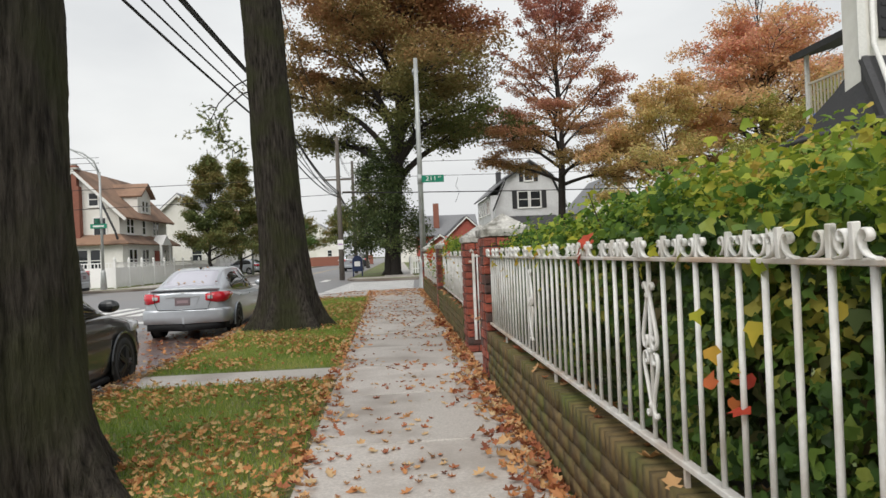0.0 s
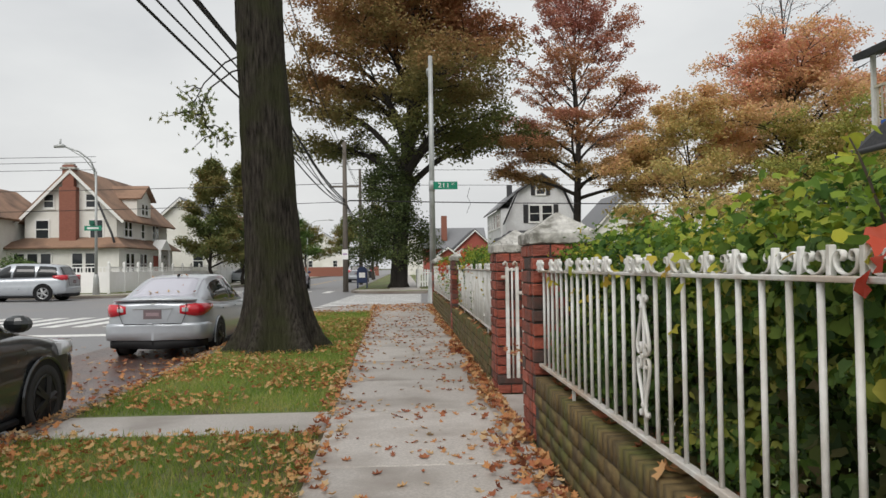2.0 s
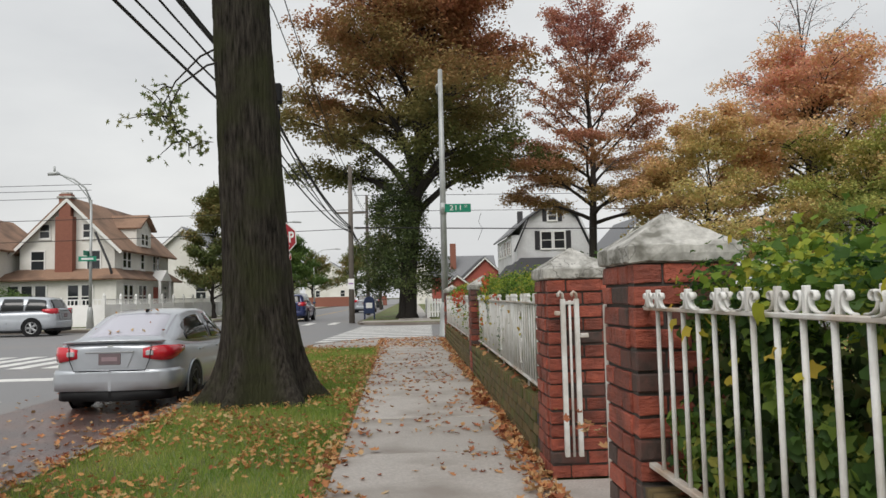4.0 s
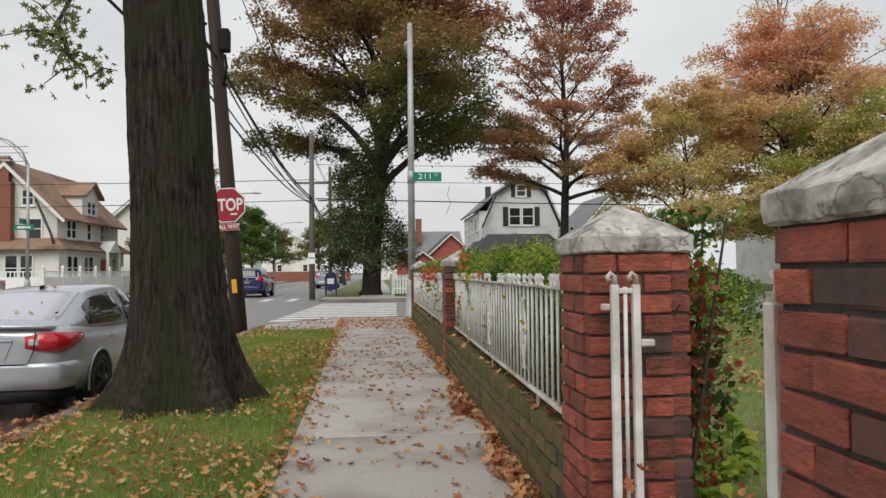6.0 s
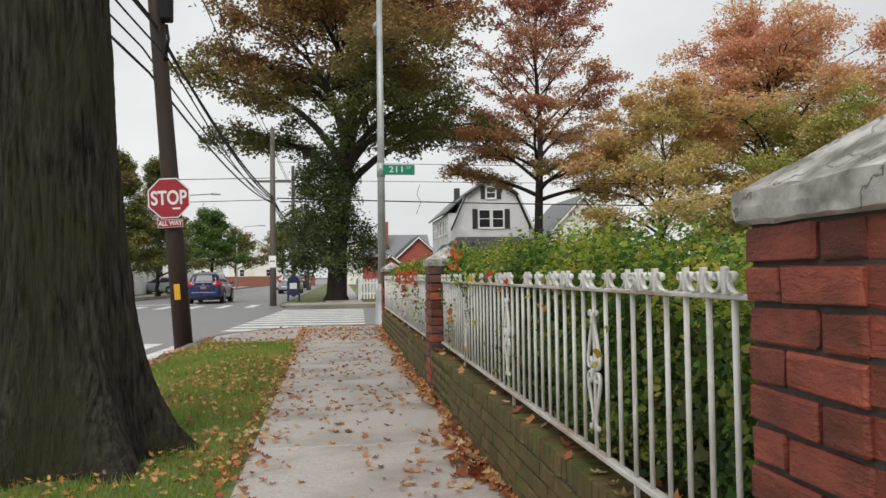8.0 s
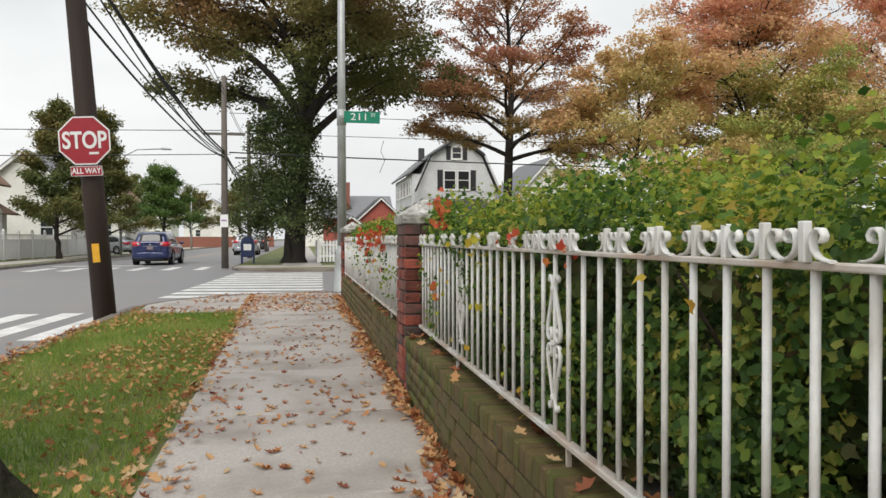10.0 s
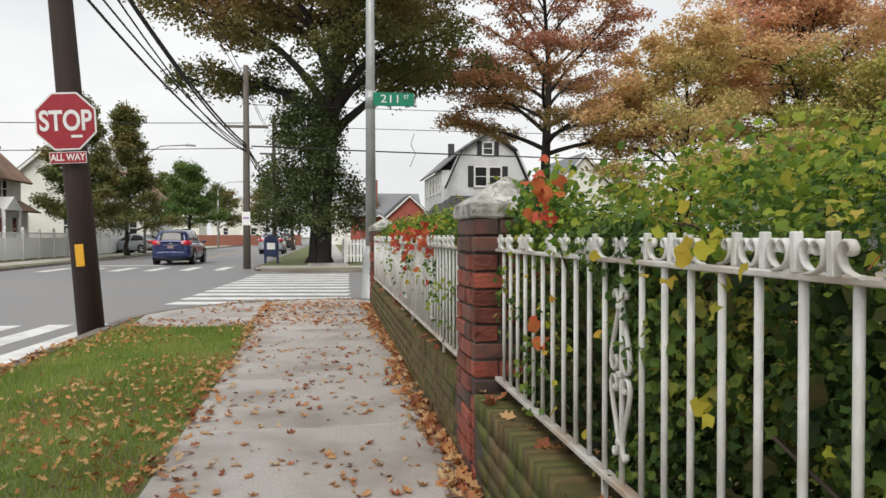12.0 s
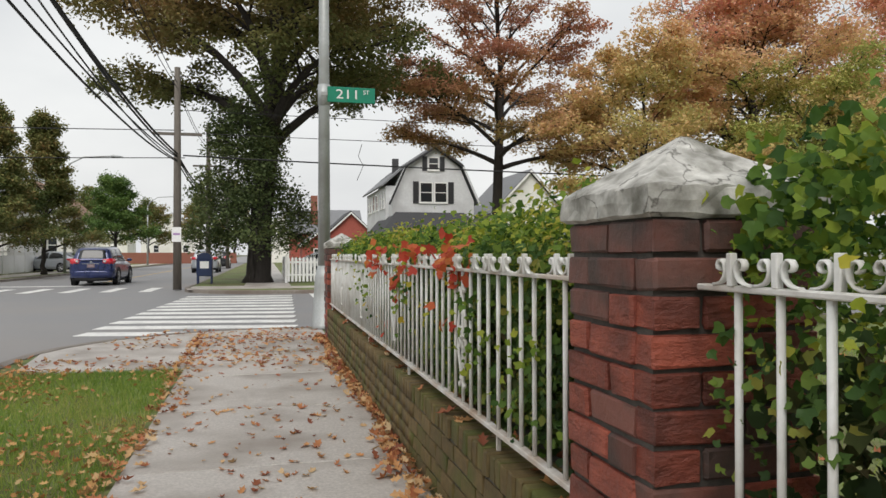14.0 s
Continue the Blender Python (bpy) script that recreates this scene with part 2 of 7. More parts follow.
M_YELLOW = mat("worn_yellow_paint", (0.5, 0.3, 0.06), (0.62, 0.4, 0.1), scale=14, rough=0.6, bump=0.1, big=(0.3, 0.22, 0.1), big_scale=2.0)
M_SOIL = mat("grassy_soil", (0.09, 0.13, 0.035), (0.18, 0.22, 0.065), scale=14, rough=0.9, bump=0.5, big=(0.10, 0.075, 0.035), big_scale=1.1)
M_GRASS = leaf_mat("grass_blades", [(0.13, 0.23, 0.045), (0.22, 0.33, 0.06), (0.34, 0.40, 0.095), (0.48, 0.44, 0.17)], 0.8, 0.55, 0.6, 0.45)
M_FALLEN = leaf_mat("fallen_oak_leaves", [(0.24, 0.08, 0.045), (0.40, 0.15, 0.07), (0.52, 0.25, 0.10), (0.56, 0.34, 0.16), (0.56, 0.42, 0.25)], 1.5, 0.75, 0.6, 0.15)
M_FALLEN_TAN = leaf_mat("fallen_tan_leaves", [(0.30, 0.12, 0.05), (0.46, 0.20, 0.075), (0.56, 0.30, 0.11), (0.58, 0.37, 0.16), (0.46, 0.34, 0.17)], 1.5, 0.75, 0.6, 0.15)
M_BRICK = mat("red_brick", (0.24, 0.052, 0.032), (0.40, 0.098, 0.056), scale=16, rough=0.55, bump=1.0, big=(0.15, 0.04, 0.026), big_scale=5.0, vary=0.36, bump_dist=0.022, streak=(1, 1, 2.2))
M_BRICK_SOOT = mat("sooty_brick", (0.05, 0.035, 0.03), (0.10, 0.06, 0.05), scale=30, rough=0.6, bump=0.9, big=(0.16, 0.06, 0.045), big_scale=6.0, vary=0.3, bump_dist=0.006)
M_MORTAR = mat("dark_mortar", (0.05, 0.045, 0.04), (0.09, 0.08, 0.07), scale=40, rough=0.9, bump=0.4)
M_MOSSBRICK = mat("mossy_brick", (0.086, 0.060, 0.022), (0.172, 0.118, 0.045), scale=18, rough=0.8, bump=1.0, big=(0.080, 0.090, 0.017), big_scale=2.6, vary=0.2, bump_dist=0.006)
M_MOSSBRICK_J = mat("mossy_brick_joined", (0.086, 0.060, 0.022), (0.172, 0.118, 0.045), scale=18, rough=0.8, bump=1.0, big=(0.080, 0.090, 0.017), big_scale=2.6, island=0.2, bump_dist=0.006)
M_CAP = mat("weathered_cap_concrete", (0.36, 0.35, 0.325), (0.66, 0.65, 0.61), scale=17, rough=0.85, bump=0.6, big=(0.17, 0.165, 0.14), big_scale=9.0, bump_dist=0.007)
M_IRON = mat("chipped_white_iron", (0.72, 0.72, 0.70), (0.84, 0.84, 0.82), scale=22, rough=0.45, bump=0.3, big=(0.60, 0.575, 0.53), big_scale=5.0, vary=0.05)
M_RUSTY = mat("rusty_white_rail", (0.60, 0.58, 0.55), (0.76, 0.75, 0.72), scale=16, rough=0.5, bump=0.35, big=(0.48, 0.36, 0.27), big_scale=3.2)
M_BARK = mat("wet_dark_bark", (0.007, 0.006, 0.005), (0.092, 0.080, 0.066), scale=11, rough=0.85, bump=1.0, big=(0.052, 0.054, 0.028), big_scale=1.9, streak=(2.4, 2.4, 0.32), bump_dist=0.07, spec=0.12)
M_BARK_FAR = mat("tree_bark", (0.016, 0.013, 0.011), (0.038, 0.031, 0.026), scale=6, rough=0.85, bump=0.6, streak=(2, 2, 0.4), bump_dist=0.04)
M_POLE = mat("creosoted_pole", (0.020, 0.010, 0.007), (0.045, 0.024, 0.016), scale=14, rough=0.7, bump=0.5, streak=(3, 3, 0.2), big=(0.03, 0.018, 0.012), big_scale=1.0)
M_POLE_GREY = mat("grey_wooden_pole", (0.09, 0.078, 0.066), (0.16, 0.14, 0.12), scale=14, rough=0.8, bump=0.4, streak=(3, 3, 0.2))
M_GALV = mat("galvanised_steel", (0.36, 0.38, 0.38), (0.46, 0.48, 0.48), scale=25, rough=0.5, bump=0.05, metal=0.35, big=(0.33, 0.34, 0.33), big_scale=2.0)
M_WIRE = plain("black_cable", (0.012, 0.012, 0.013), 0.7)
M_SIGNRED = mat("red_sign_face", (0.29, 0.010, 0.020), (0.34, 0.015, 0.027), scale=8, rough=0.35, bump=0.02)
M_SIGNWHITE = plain("white_sign_face", (0.75, 0.75, 0.74), 0.4)
M_SIGNGREEN = mat("green_sign_face", (0.0, 0.19, 0.11), (0.0, 0.22, 0.13), scale=6, rough=0.35, bump=0.02)
M_SIGNYELLOW = plain("yellow_tag", (0.70, 0.36, 0.02), 0.5)
M_DARKIRON = mat("dark_vine_wood", (0.03, 0.022, 0.015), (0.07, 0.05, 0.03), scale=20, rough=0.8, bump=0.4)
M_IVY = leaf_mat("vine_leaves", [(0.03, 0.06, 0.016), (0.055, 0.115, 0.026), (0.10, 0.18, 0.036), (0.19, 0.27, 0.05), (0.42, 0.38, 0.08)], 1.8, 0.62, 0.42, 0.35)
# Yellow-green leaves; the brightness of the lit hedge top is in the ramp too.
M_IVY_TOP = leaf_mat("toplit_yellow_vine_leaves", [(0.025, 0.065, 0.016), (0.055, 0.12, 0.022), (0.11, 0.20, 0.03), (0.22, 0.31, 0.04), (0.40, 0.43, 0.055), (0.54, 0.40, 0.09)], 1.7, 0.45, 0.5, 0.4)
# Leaves deep in the hedge: its inner shade is put into these darker colours.
M_IVY_SHADED = leaf_mat("shaded_inner_vine_leaves", [(0.022, 0.04, 0.014), (0.04, 0.07, 0.02), (0.085, 0.11, 0.032), (0.13, 0.10, 0.05)], 1.6, 0.7, 0.6, 0.25)
M_REDVINE = leaf_mat("red_creeper_leaves", [(0.45, 0.05, 0.03), (0.55, 0.09, 0.05), (0.60, 0.20, 0.06)], 2.0, 0.7, 0.45, 0.35)
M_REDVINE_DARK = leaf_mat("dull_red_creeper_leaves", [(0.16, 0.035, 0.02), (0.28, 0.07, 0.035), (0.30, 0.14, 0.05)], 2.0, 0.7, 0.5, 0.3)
M_SHOOT = leaf_mat("pale_shoot_leaves", [(0.14, 0.26, 0.035), (0.26, 0.38, 0.05), (0.45, 0.46, 0.06)], 1.2, 0.6, 0.45, 0.45)
M_YELLOWVINE = leaf_mat("yellow_vine_leaves", [(0.28, 0.34, 0.03), (0.50, 0.45, 0.05), (0.55, 0.32, 0.05)], 2.0, 0.7, 0.45, 0.4)
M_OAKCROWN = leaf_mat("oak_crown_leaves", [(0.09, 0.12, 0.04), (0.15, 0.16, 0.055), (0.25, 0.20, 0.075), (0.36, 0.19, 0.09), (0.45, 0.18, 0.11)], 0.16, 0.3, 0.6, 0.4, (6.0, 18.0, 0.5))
M_SKIRT = leaf_mat("skirt_leaves", [(0.05, 0.075, 0.03), (0.085, 0.115, 0.042), (0.15, 0.17, 0.06)], 0.4, 0.5, 0.6, 0.25)
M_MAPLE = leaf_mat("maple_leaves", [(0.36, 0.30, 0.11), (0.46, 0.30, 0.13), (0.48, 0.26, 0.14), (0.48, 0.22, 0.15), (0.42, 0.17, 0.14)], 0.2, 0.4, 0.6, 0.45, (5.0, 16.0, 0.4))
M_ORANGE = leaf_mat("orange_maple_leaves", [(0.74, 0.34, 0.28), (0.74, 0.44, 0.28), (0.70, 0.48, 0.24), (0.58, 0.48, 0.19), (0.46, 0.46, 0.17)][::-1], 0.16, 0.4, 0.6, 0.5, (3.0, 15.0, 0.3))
M_STREETTREE = leaf_mat("street_tree_leaves", [(0.10, 0.14, 0.05), (0.15, 0.18, 0.06), (0.22, 0.20, 0.07), (0.32, 0.20, 0.08)], 0.3, 0.45, 0.55, 0.3)
M_BUSH = leaf_mat("shrub_leaves", [(0.06, 0.112, 0.03), (0.105, 0.18, 0.045), (0.18, 0.24, 0.06)], 0.6, 0.5, 0.5, 0.3)
M_SIDING = mat("pale_clapboard", (0.72, 0.71, 0.67), (0.80, 0.79, 0.75), scale=5, rough=0.7, bump=0.05, big=(0.66, 0.65, 0.6), big_scale=0.5)
M_GREYSIDING = mat("grey_clapboard", (0.56, 0.57, 0.58), (0.66, 0.67, 0.68), scale=5, rough=0.7, bump=0.05, big=(0.5, 0.5, 0.51), big_scale=0.5)
M_TRIM = plain("white_trim", (0.72, 0.72, 0.70), 0.6)
M_BROWNROOF = mat("brown_shingle_roof", (0.22, 0.13, 0.085), (0.32, 0.20, 0.135), scale=14, rough=0.85, bump=0.3, big=(0.13, 0.08, 0.055), big_scale=0.6)
M_DARKROOF = mat("dark_shingle_roof", (0.035, 0.036, 0.040), (0.07, 0.07, 0.075), scale=16, rough=0.85, bump=0.4, big=(0.05, 0.05, 0.053), big_scale=0.8)
M_GREYROOF = mat("grey_shingle_roof", (0.15, 0.155, 0.165), (0.22, 0.225, 0.235), scale=14, rough=0.85, bump=0.3)
M_FARBRICK = mat("chimney_brick", (0.20, 0.075, 0.05), (0.27, 0.11, 0.075), scale=9, rough=0.85, bump=0.3, streak=(1, 1, 3))
M_REDWALL = mat("red_house_wall", (0.30, 0.07, 0.05), (0.38, 0.10, 0.075), scale=6, rough=0.8, bump=0.1)
M_PANE = glass_mat("window_glass", (0.02, 0.024, 0.028), 0.06)
M_SHUTTER = plain("black_shutter", (0.02, 0.02, 0.023), 0.5)
M_WFENCE = mat("white_vinyl_fence", (0.78, 0.78, 0.77), (0.84, 0.84, 0.83), scale=3, rough=0.5, bump=0.02, big=(0.74, 0.74, 0.72), big_scale=0.5)
M_SILVER = mat("silver_car_paint", (0.42, 0.45, 0.49), (0.47, 0.50, 0.54), scale=4, rough=0.32, bump=0.0, metal=0.45, coat=0.7)
M_CHARCOAL = mat("charcoal_car_paint", (0.022, 0.025, 0.027), (0.032, 0.035, 0.038), scale=4, rough=0.3, bump=0.0, metal=0.4, coat=0.8)
M_BLUE = mat("dark_blue_car_paint", (0.012, 0.022, 0.09), (0.018, 0.03, 0.12), scale=4, rough=0.3, bump=0.0, metal=0.4, coat=0.8)
M_WHITECAR = mat("white_car_paint", (0.6, 0.61, 0.62), (0.66, 0.67, 0.68), scale=4, rough=0.3, bump=0.0, coat=0.7)
M_CARGLASS = glass_mat("car_glass", (0.018, 0.02, 0.022), 0.04)
# Misted glass; the pale sky reflection is mixed into its base colour.
M_REARGLASS = glass_mat("misted_sky_lit_rear_glass", (0.50, 0.50, 0.57), 0.22)
M_TYRE = mat("tyre_rubber", (0.012, 0.012, 0.012), (0.022, 0.022, 0.022), scale=30, rough=0.8, bump=0.2)
M_RIM = plain("alloy_rim", (0.40, 0.41, 0.42), 0.35, 0.7)
M_DARKRIM = plain("black_alloy_rim", (0.03, 0.03, 0.032), 0.4, 0.5)
M_BLACKPLASTIC = plain("black_plastic", (0.012, 0.012, 0.013), 0.6, spec=0.15)
M_TAIL = plain("red_tail_lamp", (0.55, 0.015, 0.03), 0.2, 0, 0.8)
M_HEADLAMP = plain("clear_head_lamp", (0.55, 0.56, 0.58), 0.12, 0.3, 0.8)
M_PLATE = plain("licence_plate", (0.16, 0.12, 0.13), 0.5)
M_PLATEPRINT = plain("faded_plate_print", (0.30, 0.22, 0.24), 0.5)
M_MAILBOX = plain("dark_blue_enamel", (0.012, 0.025, 0.075), 0.4)


def cracked(m, scale, dark):
    """Adds dark crack lines, warped, to a material's colour."""
    nt = m.node_tree
    n = nt.nodes
    bsdf = n["Principled BSDF"]
    src = bsdf.inputs["Base Color"].links[0].from_socket
    tc = n.new("ShaderNodeTexCoord")
    nz = n.new("ShaderNodeTexNoise")
    nz.inputs["Scale"].default_value, nz.inputs["Detail"].default_value = 6.0, 6.0
    add = n.new("ShaderNodeMix")
    add.data_type = "RGBA"
    add.inputs[0].default_value = 0.35
    link(nt, tc.outputs["Object"], nz.inputs["Vector"])
    link(nt, tc.outputs["Object"], add.inputs[6])
    link(nt, nz.outputs["Color"], add.inputs[7])
    vor = n.new("ShaderNodeTexVoronoi")
    vor.feature = "DISTANCE_TO_EDGE"
    vor.inputs["Scale"].default_value = scale
    link(nt, add.outputs[2], vor.inputs["Vector"])
    rp = n.new("ShaderNodeValToRGB")
    rp.color_ramp.elements[0].position, rp.color_ramp.elements[1].position = 0.0, 0.012
    link(nt, vor.outputs["Distance"], rp.inputs["Fac"])
    mx = n.new("ShaderNodeMix")
    mx.data_type = "RGBA"
    link(nt, rp.outputs["Color"], mx.inputs[0])
    mx.inputs[6].default_value = (*dark, 1)
    link(nt, src, mx.inputs[7])
    link(nt, mx.outputs[2], bsdf.inputs["Base Color"])


cracked(M_CAP, 2.3, (0.13, 0.125, 0.11))

# ---- ground, roads, kerbs ----
KERB_X, FAR_KERB_X, NEAR_KERB_Y, FAR_KERB_Y = -2.42, -12.3, 26.5, 39.4
ROAD_Z = -0.13


def flat(name, outline, z0, z1, material, label, kind="structure", category=""):
    bm = bmesh.new()
    lo = [bm.verts.new((x, y, z0)) for x, y in outline]
    hi = [bm.verts.new((x, y, z1)) for x, y in outline]
    bm.faces.new(hi)
    bm.faces.new(lo[::-1])
    n = len(lo)
    for i in range(n):
        bm.faces.new((lo[i], lo[(i + 1) % n], hi[(i + 1) % n], hi[i]))
    bmesh.ops.recalc_face_normals(bm, faces=bm.faces)
    return tagged(mesh_ob(name, bm, material), label, category, kind=kind)


def arc(cx, cy, r, a0, a1, n=8):
    return [(cx + r * math.cos(radians(a0 + (a1 - a0) * i / n)), cy + r * math.sin(radians(a0 + (a1 - a0) * i / n))) for i in range(n + 1)]


flat("ground", [(-1500, -1500), (1500, -1500), (1500, 1500), (-1500, 1500)], -1.0, -0.16, M_GROUND, "flat earth reaching to the horizon")
flat("road_main", [(FAR_KERB_X - 3, -80), (KERB_X + 3, -80), (KERB_X + 3, 500), (FAR_KERB_X - 3, 500)], -0.3, ROAD_Z, M_ROAD, "wet grey asphalt street with worn paint")
flat("road_side_right", [(KERB_X + 3, NEAR_KERB_Y - 3), (260, NEAR_KERB_Y - 3), (260, FAR_KERB_Y + 3), (KERB_X + 3, FAR_KERB_Y + 3)], -0.3, ROAD_Z, M_ROAD, "wet grey asphalt of the crossing street")
flat("road_side_left", [(-260, NEAR_KERB_Y - 3), (FAR_KERB_X - 3, NEAR_KERB_Y - 3), (FAR_KERB_X - 3, FAR_KERB_Y + 3), (-260, FAR_KERB_Y + 3)], -0.3, ROAD_Z, M_ROAD, "wet grey asphalt of the crossing street")

R = 3.2
near_corner = arc(KERB_X + R, NEAR_KERB_Y - R, R, 90, 180)
far_corner = arc(KERB_X + R, FAR_KERB_Y + R, R, 180, 270)
far_left = arc(FAR_KERB_X - R, FAR_KERB_Y + R, R, 270, 360)
near_left = arc(FAR_KERB_X - R, NEAR_KERB_Y - R, R, 0, 90)


def block(name, corner, rest, label):
    flat(name, corner + rest, -0.25, -0.012, M_SOIL, label)


block("ground_near_block", near_corner, [(KERB_X, -80), (200, -80), (200, NEAR_KERB_Y)], "grassy earth of the near block")
block("ground_far_block", far_corner, [(200, FAR_KERB_Y), (200, 400), (KERB_X, 400)], "grassy earth of the far block")
block("ground_far_left_block", far_left, [(FAR_KERB_X, 400), (-200, 400), (-200, FAR_KERB_Y)], "grassy earth of the block across the street")
block("ground_near_left_block", near_left, [(-200, NEAR_KERB_Y), (-200, -80), (FAR_KERB_X, -80)], "grassy earth of the block across the street")


def kerb(name, line, side):
    """A kerb 0.15 wide along a line of points; side: to which side of the line the block lies."""
    bm = bmesh.new()
    rows = []
    for i, p in enumerate(line):
        a, b = Vector(line[max(0, i - 1)]), Vector(line[min(len(line) - 1, i + 1)])
        d = (b - a).normalized()
        nrm = Vector((-d.y, d.x)) * side
        o, q = Vector(p), Vector(p) + nrm * 0.16
        rows.append([bm.verts.new(v) for v in ((o.x - nrm.x * 0.015, o.y - nrm.y * 0.015, -0.25), (o.x - nrm.x * 0.012, o.y - nrm.y * 0.012, -0.02), (o.x + nrm.x * 0.012, o.y + nrm.y * 0.012, 0.004), (q.x, q.y, 0.004), (q.x, q.y, -0.25))])
    for a, b in zip(rows, rows[1:]):
        for k in range(4):
            bm.faces.new((a[k], a[k + 1], b[k + 1], b[k]))
    bmesh.ops.recalc_face_normals(bm, faces=bm.faces)
    return tagged(mesh_ob(name, bm, M_CURB), "pale worn concrete kerb along the street", kind="structure")


kerb("kerb_near", [(KERB_X, -80), (KERB_X, 0), (KERB_X, 10)] + near_corner[::-1] + [(60, NEAR_KERB_Y), (200, NEAR_KERB_Y)], -1)
kerb("kerb_far", [(KERB_X, 400), (KERB_X, 120)] + far_corner + [(60, FAR_KERB_Y), (200, FAR_KERB_Y)], 1)
kerb("kerb_far_left", [(FAR_KERB_X, 400), (FAR_KERB_X, 120)] + far_left[::-1] + [(-60, FAR_KERB_Y), (-200, FAR_KERB_Y)], -1)
kerb("kerb_near_left", [(FAR_KERB_X, -80), (FAR_KERB_X, 10)] + near_left + [(-200, NEAR_KERB_Y)], 1)

# crossing stripes and lines
WALK_R, WALL_X, WALL_TOP = 1.39, 1.40, 0.46


def stripe(name, x0, y0, x1, y1, width, material=M_PAINT, label="worn white painted road stripe"):
    d = (Vector((x1, y1)) - Vector((x0, y0))).normalized()
    n = Vector((-d.y, d.x)) * width / 2
    return flat(name, [(x0 + n.x, y0 + n.y), (x0 - n.x, y0 - n.y), (x1 - n.x, y1 - n.y), (x1 + n.x, y1 + n.y)], ROAD_Z, ROAD_Z + 0.005, material, label, category="road marking")


for i in range(11):
    stripe("road_marking_stripe", -2.55 + 0.06 * i, 27.45 + 1.1 * i, 1.08 + 0.03 * i, 26.75 + 1.15 * i, 0.56)
for i in range(12):
    stripe("road_marking_stripe", -2.9 - 0.75 * i, 20.3, -2.68 - 0.75 * i, 23.9, 0.38)
stripe("road_marking_line", -12.0, 17.9, -3.2, 17.9, 0.45)
for i in range(6):
    stripe("road_marking_stripe", -3.8 - 1.35 * i, 42.2, -3.8 - 1.35 * i, 45.4, 0.42)
stripe("road_marking_line", -11.3, 48.0, -7.2, 48.0, 0.5)
stripe("road_marking_double", 2.6, 33.9, 60, 33.9, 0.12, M_YELLOW, "worn yellow centre line")
stripe("road_marking_double", 2.6, 34.25, 60, 34.25, 0.12, M_YELLOW, "worn yellow centre line")
stripe("road_marking_line", 2.2, 34.6, 2.2, 40.2, 0.4)
stripe("road_marking_double", -7.2, 52, -7.2, 200, 0.12, M_YELLOW, "worn yellow centre line")
stripe("road_marking_arrow", -6.2, 14.8, -5.4, 14.8, 0.14)
stripe("road_marking_arrow", -6.2, 13.9, -5.4, 13.9, 0.14)

# far pavements
flat("pavement_far_right", [(-0.3, 41), (1.5, 41), (1.5, 300), (-0.3, 300)], -0.02, 0.0, M_CONCRETE, "concrete pavement past the crossing")
flat("pavement_far_cross", [(-2.2, 41.0), (-0.304, 41.0), (-0.304, 43.4), (-2.2, 43.4)], -0.02, 0.0, M_CONCRETE, "concrete pavement at the far corner")
flat("pavement_far_left", [(-15.0, 41.4), (-13.2, 41.4), (-13.2, 300), (-15.0, 300)], -0.02, 0.0, M_CONCRETE, "concrete pavement across the street")
flat("pavement_cross_left", [(-90, 40.9), (-15.004, 40.9), (-15.004, 42.6), (-90, 42.6)], -0.02, 0.0, M_CONCRETE, "concrete pavement along the crossing street")
flat("pavement_cross_right", [(1.504, 41.2), (90, 41.2), (90, 42.8), (1.504, 42.8)], -0.02, 0.0, M_CONCRETE, "concrete pavement along the crossing street")

# ---- trees ----


def bend(a, b, lift, rng, n=5, wob=0.0):
    """Points on a curve from a to b that first climbs by lift."""
    a, b = np.array(a, float), np.array(b, float)
    mid = (a + b) / 2 + np.array([0, 0, lift])
    if wob:
        mid += rng.normal(0, wob, 3)
    return [(1 - t) ** 2 * a + 2 * t * (1 - t) * mid + t * t * b for t in np.linspace(0, 1, n)]


